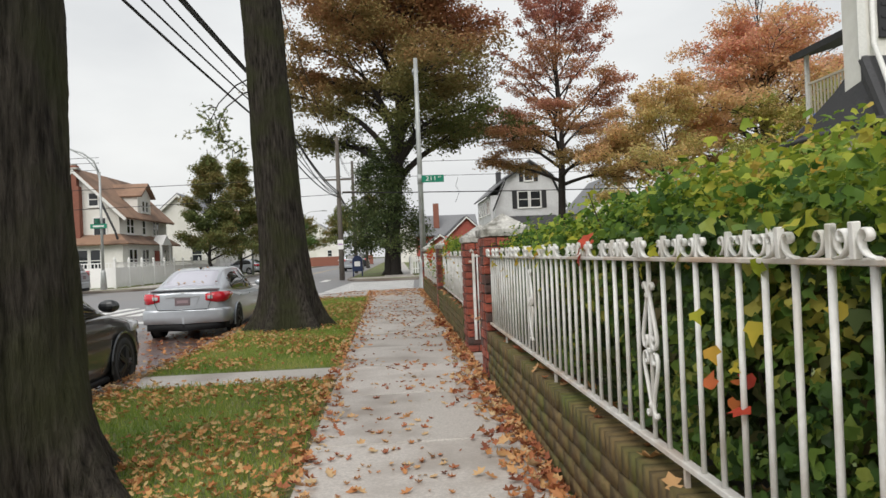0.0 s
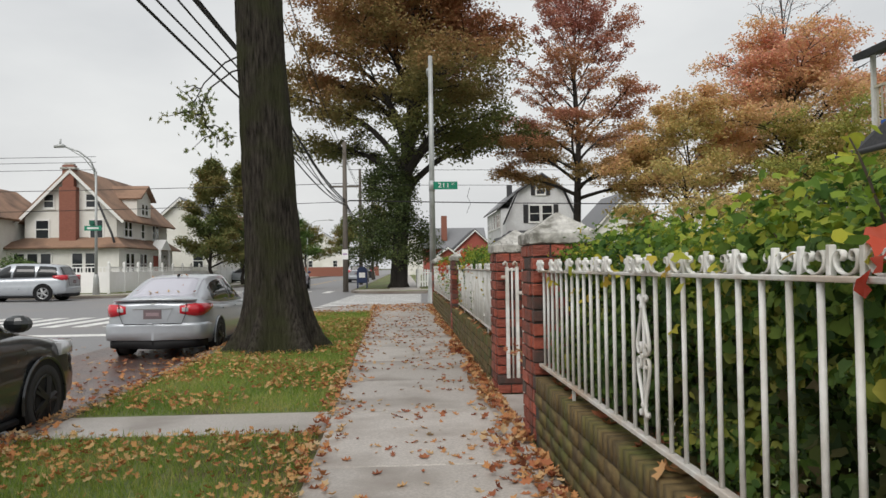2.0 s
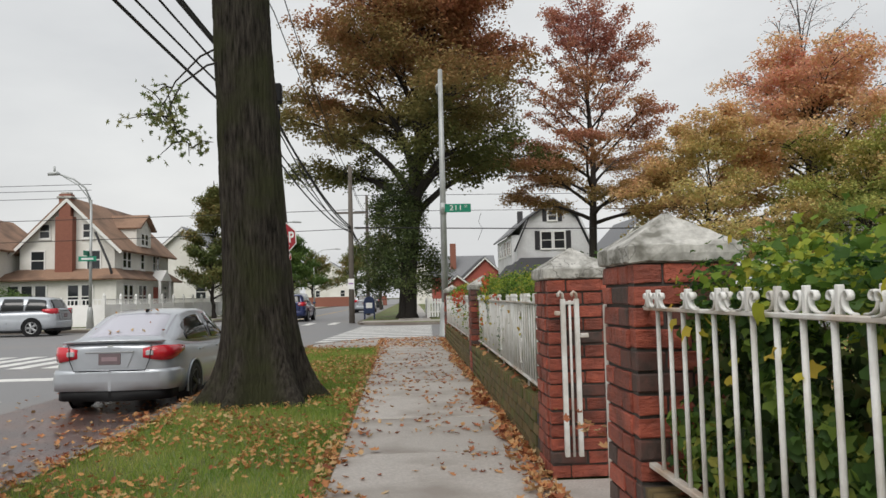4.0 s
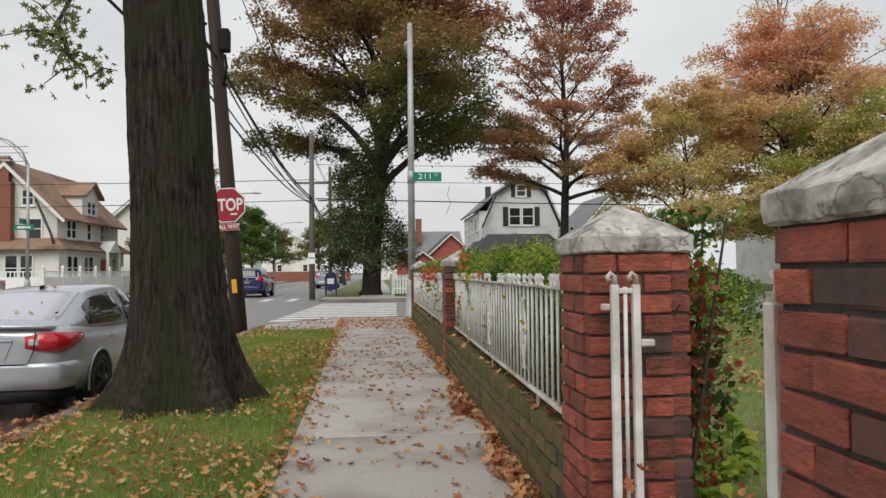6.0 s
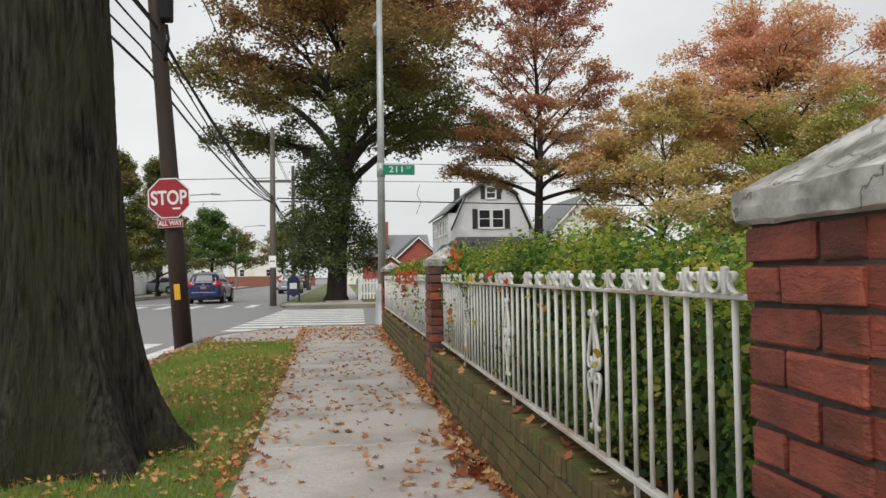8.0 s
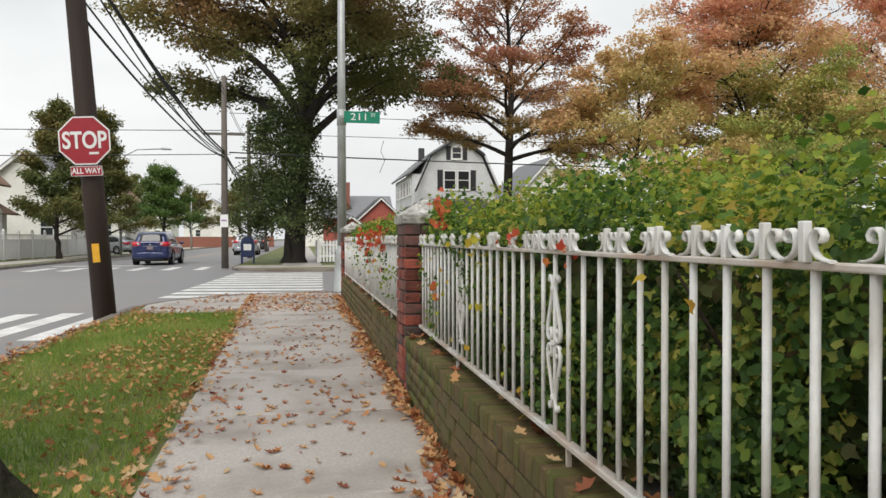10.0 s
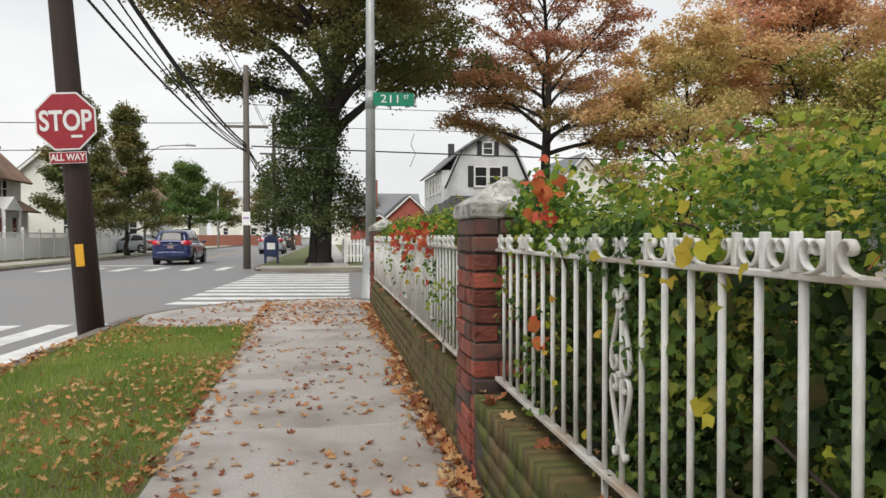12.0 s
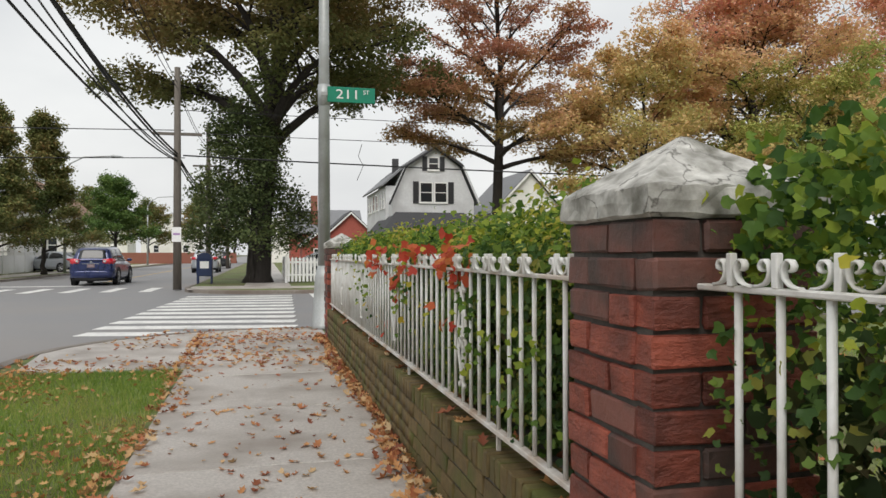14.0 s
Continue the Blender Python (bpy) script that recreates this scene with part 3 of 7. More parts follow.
def tree(name, label, base, fork, top, radius, reach, leaf_material, bark, seed, limbs=18, low=10.0, high=55.0, arch=30.0, subs=6, twigs=3,
         pad=(0.9, 0.28), per_pad=190, size=(0.12, 0.22), category="tree", lean=(0.0, 0.0), plume=0.0, start=0.0, droop=0.12, flare=1.6):
    """A tree grown branch by branch: a leader from the ground to top, limbs that arch off it above fork, side branches and twigs, each
    ending in a flat uneven spray of leaves. reach(u): limb length at share u of the crown's height; low, high: how steeply the lowest and
    the highest limbs rise, in degrees; arch: how much a limb flattens on its way; plume: share of upper limbs that are narrow feathers."""
    rng = np.random.default_rng(seed)
    root = thing(name, pose(*base), label, category)
    zs = [-0.1, 0.3, fork * 0.4, fork * 0.75, fork, fork + (top - fork) * 0.3, fork + (top - fork) * 0.6, top]
    wob = rng.normal(0, 0.014 * top, (8, 2)) * np.array([0, 0, 0.3, 0.5, 0.6, 1.0, 1.4, 1.4])[:, None]
    leader = [np.array([lean[0] * z + wob[i, 0], lean[1] * z + wob[i, 1], z]) for i, z in enumerate(zs)]
    girth = [radius * flare, radius * 1.15, radius * 0.97, radius * 0.92, radius * 0.9, radius * 0.55, radius * 0.3, 0.03]
    part("trunk", tube(leader, girth, 12), bark, root)
    arms = bmesh.new()
    pads = []

    def run(p, az, el0, el1, length, n, wander):
        pts = [p]
        for i in range(n):
            el = radians(el0 + (el1 - el0) * i / max(1, n - 1))
            az += rng.normal(0, wander)
            d = np.array([math.cos(az) * math.cos(el), math.sin(az) * math.cos(el), math.sin(el)])
            pts.append(pts[-1] + d * length / n)
        return pts, az

    for i in range(limbs):
        u = (i + 0.5) / limbs
        z0 = fork * (1 - start) + (top * 0.86 - fork * (1 - start)) * u ** 1.15
        p0 = np.array([np.interp(z0, zs, [q[0] for q in leader]), np.interp(z0, zs, [q[1] for q in leader]), z0])
        az = i * 2.39996 + rng.normal(0, 0.25)
        el = low + (high - low) * u + rng.normal(0, 5)
        length = reach(u) * rng.uniform(0.82, 1.12)
        feather = u > 0.3 and rng.uniform() < plume
        bow = 6 if feather else arch
        pts, end_az = run(p0, az, el + bow * 0.6, el - bow * 0.6, length, 7, 0.10)
        r0 = min(np.interp(z0, zs, girth) * 0.56, 0.034 * length + 0.03)
        tube(pts, list(np.linspace(r0, 0.02, 8)), 7, False, arms)
        for k in range(subs):
            t = 0.28 + 0.72 * (k + rng.uniform(0, 0.8)) / subs
            j = min(int(t * 7), 6)
            s0 = pts[j] + (pts[j + 1] - pts[j]) * (t * 7 - j)
            turn = (1 if k % 2 else -1) * radians(rng.uniform(22, 40) if feather else rng.uniform(30, 70))
            sub_len = length * (0.13 if feather else 0.36) * (1.15 - 0.55 * t) * rng.uniform(0.7, 1.25)
            q, q_az = run(s0, az + turn, el * 0.6 + rng.normal(6, 12), el * 0.3 + rng.normal(-4, 10), sub_len, 4, 0.15)
            tube(q, list(np.linspace(r0 * 0.34, 0.012, 5)), 5, False, arms)
            pads.append((q[4], 0.62 if feather else 0.9))
            if feather:
                pads.append((q[2], 0.5))
            else:
                pads.append((q[2], 0.62))
                for w in range(twigs):
                    e, _ = run(q[1 + w % 3], q_az + rng.choice((-1, 1)) * rng.uniform(0.4, 1.2), rng.normal(12, 14), rng.normal(-2, 14), sub_len * rng.uniform(0.35, 0.65), 3, 0.2)
                    tube(e, list(np.linspace(r0 * 0.14, 0.008, 4)), 4, False, arms)
                    pads.append((e[3], rng.uniform(0.55, 1.0)))
        pads.append((pts[7], 0.55 if feather else 0.9))
    part("branching", arms, bark, root)
    places = []
    for p, k in pads:
        n = int(per_pad * k * k * rng.uniform(0.6, 1.3))
        if n < 1:
            continue
        a, rr = rng.uniform(0, 2 * np.pi, n), np.sqrt(rng.uniform(0, 1, n))
        wide = pad[0] * k * (1 + 0.35 * np.sin(2 * a + rng.uniform(0, 6)) + 0.2 * np.sin(5 * a + rng.uniform(0, 6)))
        h = rng.normal(0, pad[1] * k, n) * (1.1 - 0.6 * rr) - droop * rr * rr * pad[0] * k
        places.append(p + np.stack([np.cos(a) * rr * wide, np.sin(a) * rr * wide, h], 1))
    scatter("crown", DIAMOND, DIAMOND_T, np.concatenate(places), leaf_material, size, rng, parent=root, tilt=0.9)["kind"] = "stuff"
    return root


def street_trunk(name, label, base, flare, radius, height, lean, seed):
    """A big street tree close by: fluted bark, a buttressed foot and a trunk that runs up past the view."""
    rng = np.random.default_rng(seed)
    root = thing(name, pose(*base), label, "tree")
    sides, rows = 220, 110
    phase = rng.uniform(0, 6.28, 6)
    v = np.zeros((rows, sides, 3))
    for i in range(rows):
        t = i / (rows - 1)
        z = -0.15 + (height + 0.15) * t ** 1.6
        foot = math.exp(-max(z, 0) / 0.42)
        for k in range(sides):
            a = 2 * math.pi * k / sides
            ridge = 0.5 + 0.5 * math.cos(6 * a + phase[0] + 0.25 * math.sin(2 * a + phase[1]))
            r = radius * (1 - 0.032 * z) + flare * foot * (0.35 + 1.0 * ridge ** 2)
            r += 0.03 * noise.noise((math.cos(a) * 2.5, math.sin(a) * 2.5, z * 0.9 + seed))
            furrow = noise.noise((math.cos(a) * 8, math.sin(a) * 8, z * 0.9 + 3 * seed))
            plate = noise.noise((math.cos(a) * 15 + 4, math.sin(a) * 15, z * 2.6 + seed))
            r += 0.055 * (min(abs(furrow), 0.28) - 0.2) + 0.04 * (min(abs(plate), 0.22) - 0.1) + 0.012 * noise.noise((math.cos(a) * 30, math.sin(a) * 30, z * 9))
            v[i, k] = (r * math.cos(a) + lean[0] * z, r * math.sin(a) + lean[1] * z, z)
    f = [(i * sides + k, i * sides + (k + 1) % sides, (i + 1) * sides + (k + 1) % sides, (i + 1) * sides + k) for i in range(rows - 1) for k in range(sides)]
    me = fast_mesh("trunk", v.reshape(-1, 3), np.array(f), M_BARK)
    me.polygons.foreach_set("use_smooth", np.ones(len(f), bool))
    tr = new("trunk", me)
    tr.parent = root
    arms = bmesh.new()
    tips = []
    top = np.array([lean[0] * height, lean[1] * height, height])
    for i in range(7):
        az = 0.6 + i * 0.9
        end = top + np.array([math.cos(az) * 3.2, math.sin(az) * 3.2, rng.uniform(1.5, 4.5)])
        pts = bend(top * rng.uniform(0.88, 0.99), end, 0.8, rng, 6, 0.2)
        tube(pts, list(np.linspace(radius * 0.42, 0.05, 6)), 7, False, arms)
        tips += [pts[-1], pts[-2], pts[-3]]
    part("branching", arms, M_BARK, root)
    tips = np.array(tips)
    n = 5000
    places = tips[rng.integers(0, len(tips), n)] + rng.normal(0, 0.8, (n, 3))
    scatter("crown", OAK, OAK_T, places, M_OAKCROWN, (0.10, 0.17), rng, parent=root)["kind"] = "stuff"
    return root


def hanging_twig(parent, path, seed, n=260, spread=0.09, leaf=(0.06, 0.105)):
    rng = np.random.default_rng(seed)
    bm = bmesh.new()
    path = [np.array(p, float) for p in path]
    tube(path, list(np.linspace(0.016, 0.005, len(path))), 5, False, bm)
    pts = []
    for a, b in zip(path[2:], path[3:]):
        for j in range(4):
            s = a + (b - a) * rng.uniform(0, 1)
            e = s + np.array([rng.normal(0, 0.24), rng.normal(0, 0.24), rng.uniform(-0.3, 0.1)])
            tube([s, (s + e) / 2 + np.array([0, 0, 0.05]), e], [0.01, 0.007, 0.004], 4, False, bm)
            pts += [e, (s + e) / 2, s]
    part("twig", bm, M_BARK_FAR, parent)
    pts = np.array(pts)
    places = pts[rng.integers(0, len(pts), n)] + rng.normal(0, spread, (n, 3)) * np.array([1, 1, 0.8])
    scatter("twig_leaves", OAK, OAK_T, places, M_TWIGLEAF, leaf, rng, parent=parent)["kind"] = "stuff"


M_OLIVE = leaf_mat("olive_maple_leaves", [(0.20, 0.27, 0.07), (0.32, 0.37, 0.10), (0.46, 0.43, 0.13), (0.56, 0.42, 0.16)], 0.25, 0.35, 0.6, 0.4)
M_TWIGLEAF = leaf_mat("hanging_oak_leaves", [(0.12, 0.17, 0.06), (0.18, 0.22, 0.08), (0.26, 0.25, 0.10)], 1.0, 0.7, 0.5, 0.5)
street_trunk("street_tree", "thick dark wet trunk of a street oak on the grass strip", (-1.69, 4.3, 0), 0.24, 0.56, 9.5, (0.0, 0.0), 3)
t2 = street_trunk("street_tree", "thick dark furrowed street oak beside the parked silver sedan", (-1.38, 13.35, 0), 0.33, 0.415, 10.5, (-0.05, 0.0), 5)
hanging_twig(t2, [(-0.3, -0.1, 4.3), (-0.6, -0.3, 4.15), (-0.9, -0.35, 3.9), (-1.05, -0.35, 3.6), (-0.95, -0.35, 3.3), (-0.75, -0.35, 3.1)], 4, 170)
hanging_twig(t2, [(-0.3, 0.0, 4.6), (-0.8, 0.1, 4.4), (-1.15, 0.2, 4.1), (-1.3, 0.2, 3.8), (-1.2, 0.2, 3.5)], 7, 80)

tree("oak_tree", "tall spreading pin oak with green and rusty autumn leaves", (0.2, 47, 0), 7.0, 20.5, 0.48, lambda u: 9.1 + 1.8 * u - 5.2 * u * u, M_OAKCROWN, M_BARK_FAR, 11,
     limbs=30, low=22, high=66, arch=50, subs=10, twigs=3, pad=(0.88, 0.36), per_pad=150, size=(0.14, 0.26), droop=0.5, start=0.2, lean=(0.055, 0.0))
tree("skirt_shrub", "dense dark green growth hanging round the oak trunk", (-0.05, 46.5, 0), 1.2, 8.2, 0.10, lambda u: 3.1 - 1.5 * u, M_SKIRT, M_BARK_FAR, 12,
     limbs=30, low=10, high=26, arch=70, subs=5, twigs=3, pad=(0.5, 0.38), per_pad=52, size=(0.10, 0.2), droop=1.4, category="shrub")
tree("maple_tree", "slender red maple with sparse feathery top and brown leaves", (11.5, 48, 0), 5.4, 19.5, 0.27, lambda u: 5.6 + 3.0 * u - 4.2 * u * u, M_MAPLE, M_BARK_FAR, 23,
     limbs=32, low=12, high=72, arch=14, subs=9, twigs=3, pad=(0.74, 0.22), per_pad=115, size=(0.11, 0.21), plume=0.7, droop=0.15, lean=(0.035, 0.0))
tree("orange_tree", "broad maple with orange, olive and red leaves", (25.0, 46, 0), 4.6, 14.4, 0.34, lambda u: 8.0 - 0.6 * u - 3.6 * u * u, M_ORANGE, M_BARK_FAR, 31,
     limbs=26, low=12, high=62, arch=40, subs=9, twigs=3, pad=(0.84, 0.26), per_pad=78, size=(0.13, 0.25), droop=0.35)
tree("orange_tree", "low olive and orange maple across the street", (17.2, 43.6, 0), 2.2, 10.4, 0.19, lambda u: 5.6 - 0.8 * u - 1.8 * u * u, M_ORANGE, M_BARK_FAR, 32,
     limbs=24, low=8, high=58, arch=38, subs=7, twigs=3, pad=(0.70, 0.24), per_pad=75, size=(0.12, 0.23), droop=0.35)
for x, y, ht, seed in ((-14.0, 57.5, 10.2, 41), (-13.1, 64, 10.6, 42)):
    tree("street_tree", "bushy green and bronze street tree across the road", (x, y, 0), 1.3, ht, 0.15, lambda u: 3.2 - 2.2 * u, M_STREETTREE, M_BARK_FAR, seed,
         limbs=24, low=22, high=66, arch=14, subs=5, twigs=2, pad=(0.52, 0.28), per_pad=120, size=(0.11, 0.22), droop=0.1)
tree("street_tree", "rounded green street tree farther down the road", (-12.3, 82, 0), 2.2, 7.8, 0.15, lambda u: 3.4 - 1.7 * u, M_BUSH, M_BARK_FAR, 43,
     limbs=18, low=12, high=62, arch=24, subs=5, twigs=2, pad=(0.7, 0.34), per_pad=90, size=(0.14, 0.27), droop=0.2)
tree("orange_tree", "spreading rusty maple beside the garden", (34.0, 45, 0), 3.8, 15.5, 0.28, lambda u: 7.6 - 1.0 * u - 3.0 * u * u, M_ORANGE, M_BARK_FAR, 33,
     limbs=24, low=12, high=62, arch=40, subs=8, twigs=3, pad=(0.84, 0.26), per_pad=78, size=(0.13, 0.25), droop=0.25)
tree("olive_tree", "low olive and yellow maple behind the garden", (25.0, 41.6, 0), 2.0, 7.6, 0.16, lambda u: 6.4 - 2.2 * u, M_OLIVE, M_BARK_FAR, 35,
     limbs=26, low=8, high=52, arch=36, subs=7, twigs=3, pad=(0.74, 0.26), per_pad=85, size=(0.11, 0.21), droop=0.3)
for x, y, ht, seed in ((-9.0, 126, 9.5, 81), (-4.2, 131, 12.5, 82), (-16.5, 128, 8.5, 83), (-24.0, 124, 10.0, 84)):
    tree("distant_tree", "greyish brown tree closing the far end of the street", (x, y, 0), 2.4, ht, 0.2, lambda u: 4.4 - 2.2 * u, M_STREETTREE, M_BARK_FAR, seed,
         limbs=16, low=14, high=62, arch=30, subs=5, twigs=2, pad=(1.0, 0.4), per_pad=40, size=(0.22, 0.42), droop=0.25)
tree("bare_tree", "tall tree with nearly bare grey branches", (28.5, 53, 0), 7.5, 22.0, 0.3, lambda u: 8.0 - 3.5 * u, M_MAPLE, M_BARK_FAR, 34,
     limbs=18, low=25, high=66, arch=24, subs=7, twigs=4, pad=(0.6, 0.2), per_pad=3, size=(0.11, 0.2))

# ---- pillars, fence, hedge along the pavement ----
RAIL_X, RAIL_TOP, RAIL_LOW, BAR_STEP = 1.455, 1.168, 0.535, 0.132
PILLARS = [(7.2, 7.66), (9.11, 9.57), (15.47, 15.93), (24.4, 24.86)]
COURSE, ROWS_UP, HALF = 0.0885, 15, 0.23


def cap_mesh():
    bm = bmesh.new()
    rng = random.Random(4)
    h, rim, apex = 0.247, 0.074, 0.222
    levels = [(h - 0.02, 0.0), (h - 0.004, 0.008), (h, rim * 0.5), (h - 0.001, rim - 0.003), (h - 0.007, rim + 0.003)]
    levels += [((h - 0.007) * (1 - k / 7) + 0.012 * k / 7, rim + 0.003 + (apex - rim - 0.003) * k / 7) for k in range(1, 8)]
    rings = []
    n = 12
    for r, z in levels:
        ring = []
        for s in range(4):
            for k in range(n):
                u = -1 + 2 * k / n
                x, y = [(u, -1), (1, u), (-u, 1), (-1, -u)][s]
                j = 0.0032
                chip = 0.012 * max(0.0, noise.noise((x * r * 14, y * r * 14, z * 14 + 3)) - 0.12)
                q = 1 - chip / max(r, 0.05) if z > 0.02 else 1
                ring.append(bm.verts.new((x * r * q + rng.uniform(-j, j), y * r * q + rng.uniform(-j, j), z - chip + rng.uniform(-j, j) * (z > 0))))
        rings.append(ring)
    m = len(rings[0])
    for a, b in zip(rings, rings[1:]):
        for k in range(m):
            bm.faces.new((a[k], a[(k + 1) % m], b[(k + 1) % m], b[k]))
    bm.faces.new(rings[0][::-1])
    bm.faces.new(rings[-1])
    me = bpy.data.meshes.new("cap")
    bm.to_mesh(me)
    bm.free()
    me.materials.append(M_CAP)
    return me


CAP = cap_mesh()
pillar_things = []
for i, (y0, y1) in enumerate(PILLARS):
    p = thing("brick_pillar", pose(1.40 + 0.23, (y0 + y1) / 2, 0) @ Matrix.Diagonal((1, 1, (1.022, 1.006, 1.0, 1.0)[i], 1)), "square red brick pillar with a cracked grey concrete cap" if i else "square red brick pillar with a chipped pointed concrete cap", "pillar", "fence pillars")
    part("core", box(-0.216, -0.216, 0, 0.216, 0.216, ROWS_UP * COURSE), M_MORTAR, p)
    shared("cap", CAP, p, pose(0, 0, ROWS_UP * COURSE, 0, 0, 90 * i))
    pillar_things.append(p)

# iron work shared by all sections
bar_me = bpy.data.meshes.new("bar")
bm = tube([(0, 0, RAIL_LOW), (0, 0, RAIL_TOP)], 0.0088, 8)
bm.to_mesh(bar_me)
bm.free()
bar_me.materials.append(M_IRON)


fin = box(-0.0085, -0.0085, RAIL_TOP + 0.006, 0.0085, 0.0085, RAIL_TOP + 0.076, 0.002)
for s in (1, -1):
    pts = [(0, s * 0.064, 0.010), (0, s * 0.050, 0.011), (0, s * 0.034, 0.017), (0, s * 0.022, 0.030), (0, s * 0.018, 0.046), (0, s * 0.021, 0.061), (0, s * 0.030, 0.070), (0, s * 0.041, 0.069), (0, s * 0.047, 0.059), (0, s * 0.044, 0.049), (0, s * 0.037, 0.047)]
    strap = tube([(x, y, RAIL_TOP + z * 0.88) for x, y, z in pts], 0.0036, 6, True)
    for v in strap.verts:
        v.co.x *= 2.6
    merge(fin, strap)
fin_me = bpy.data.meshes.new("finial")
fin.to_mesh(fin_me)
fin.free()
fin_me.materials.append(M_IRON)

RAIL_MID = (RAIL_TOP + RAIL_LOW) / 2
orn = bmesh.new()
for s in (1, -1):
    for up in (1, -1):
        row = [(0.040, 0.212), (0.046, 0.224), (0.036, 0.234), (0.024, 0.226), (0.012, 0.205), (0.014, 0.18), (0.030, 0.14), (0.050, 0.095), (0.064, 0.055), (0.066, 0.030), (0.056, 0.010), (0.040, 0.006),
               (0.026, 0.016), (0.020, 0.034), (0.028, 0.050), (0.040, 0.046), (0.040, 0.034)]
        strap = tube([(0, s * y, RAIL_MID + up * z) for y, z in row], 0.0042, 6, True)
        for v in strap.verts:
            v.co.x *= 2.0
        merge(orn, strap)
for z in (-0.19, 0.0, 0.19):
    box(-0.012, -0.013, RAIL_MID + z - 0.008, 0.012, 0.013, RAIL_MID + z + 0.008, 0.003, orn)
orn_me = bpy.data.meshes.new("scroll_ornament")
orn.to_mesh(orn_me)
orn.free()
orn_me.materials.append(M_IRON)


def fence(y0, y1, first_orn, orn_step=14, skew=0.0):
    f = thing("iron_fence", pose(RAIL_X, y0, 0, 0, 0, -skew), "white painted iron fence with scrolled tops, chipped and rusting", "fence", "fence sections")
    n = int(round((y1 - y0) / BAR_STEP))
    step = (y1 - y0) / n
    part("top_rail", box(-0.016, 0, RAIL_TOP - 0.007, 0.015, y1 - y0, RAIL_TOP + 0.007, 0.003), M_RUSTY, f)
    part("bottom_rail", box(-0.017, 0, RAIL_LOW - 0.012, 0.017, y1 - y0, RAIL_LOW + 0.009, 0.003), M_RUSTY, f)
    for i in range(1, n):
        shared("bar", bar_me, f, pose(0, i * step, 0))
        shared("finial", fin_me, f, pose(0, i * step, 0, 0, random.uniform(-2, 2), random.uniform(-3, 3)))
        if (i - first_orn) % orn_step == 0:
            shared("scroll_ornament", orn_me, f, pose(-0.004, i * step, 0))
        if i % 14 == 6:
            part("leg", box(-0.008, i * step - 0.008, WALL_TOP, 0.008, i * step + 0.008, RAIL_LOW - 0.012), M_RUSTY, f)
    return f


fence(-1.9, 7.19, 36, 17)
fence(9.58, 15.46, 9, 12, skew=0.7)
fence(15.94, 24.39, 10)

# gate leaves left standing by the gate pillars
g = thing("garden_gate", pose(1.54, 9.03, 0), "narrow white iron gate leaf with curled tops, paint flaking", "gate")
for x in (-0.046, 0.046):
    part("upright", box(x - 0.016, -0.016, 0.16, x + 0.016, 0.016, 1.20, 0.004), M_IRON, g)
    bm = tube([(x, -0.005, 1.20), (x - 0.004, -0.012, 1.235), (x - 0.022, -0.016, 1.248), (x - 0.036, -0.016, 1.232), (x - 0.028, -0.016, 1.218)], 0.011, 6)
    part("curl", bm, M_RUSTY, g)
part("rod", tube([(0, 0, 0.16), (0, 0, 1.19)], 0.009, 6), M_IRON, g)
part("crossbar", box(-0.03, -0.012, 1.162, 0.03, 0.012, 1.185, 0.003), M_RUSTY, g)
part("latch", box(0.062, -0.02, 0.94, 0.12, 0.01, 0.97, 0.006), M_RUSTY, g, "rusty latch tab")
part("latch", box(-0.10, 0.0, 1.09, -0.062, 0.03, 1.12, 0.006), M_RUSTY, g, "rusty hinge tab")
g = thing("gate_post", pose(1.44, 7.72, 0), "slim white iron gate post with a hooked top", "gate")
part("upright", box(-0.022, -0.022, 0.0, 0.022, 0.022, 1.18, 0.004), M_RUSTY, g)
part("curl", tube([(0, 0, 1.18), (0.0, -0.02, 1.23), (0.0, 0.012, 1.25)], 0.012, 6), M_RUSTY, g)


# the hedge of vines on and behind the fence
def top_at(y):
    knots = [(-4, 1.30), (3.0, 1.28), (5.0, 1.18), (7.2, 1.15), (9.5, 1.12), (11, 1.14), (12.3, 1.22), (14.2, 1.24), (15.4, 1.15), (16, 1.26), (21, 1.24), (25, 1.18)]
    base = float(np.interp(y, [k[0] for k in knots], [k[1] for k in knots]))
    return base + 0.13 * noise.noise((y * 1.1, 3.3, 0)) + 0.07 * noise.noise((y * 3.3, 8.1, 0))


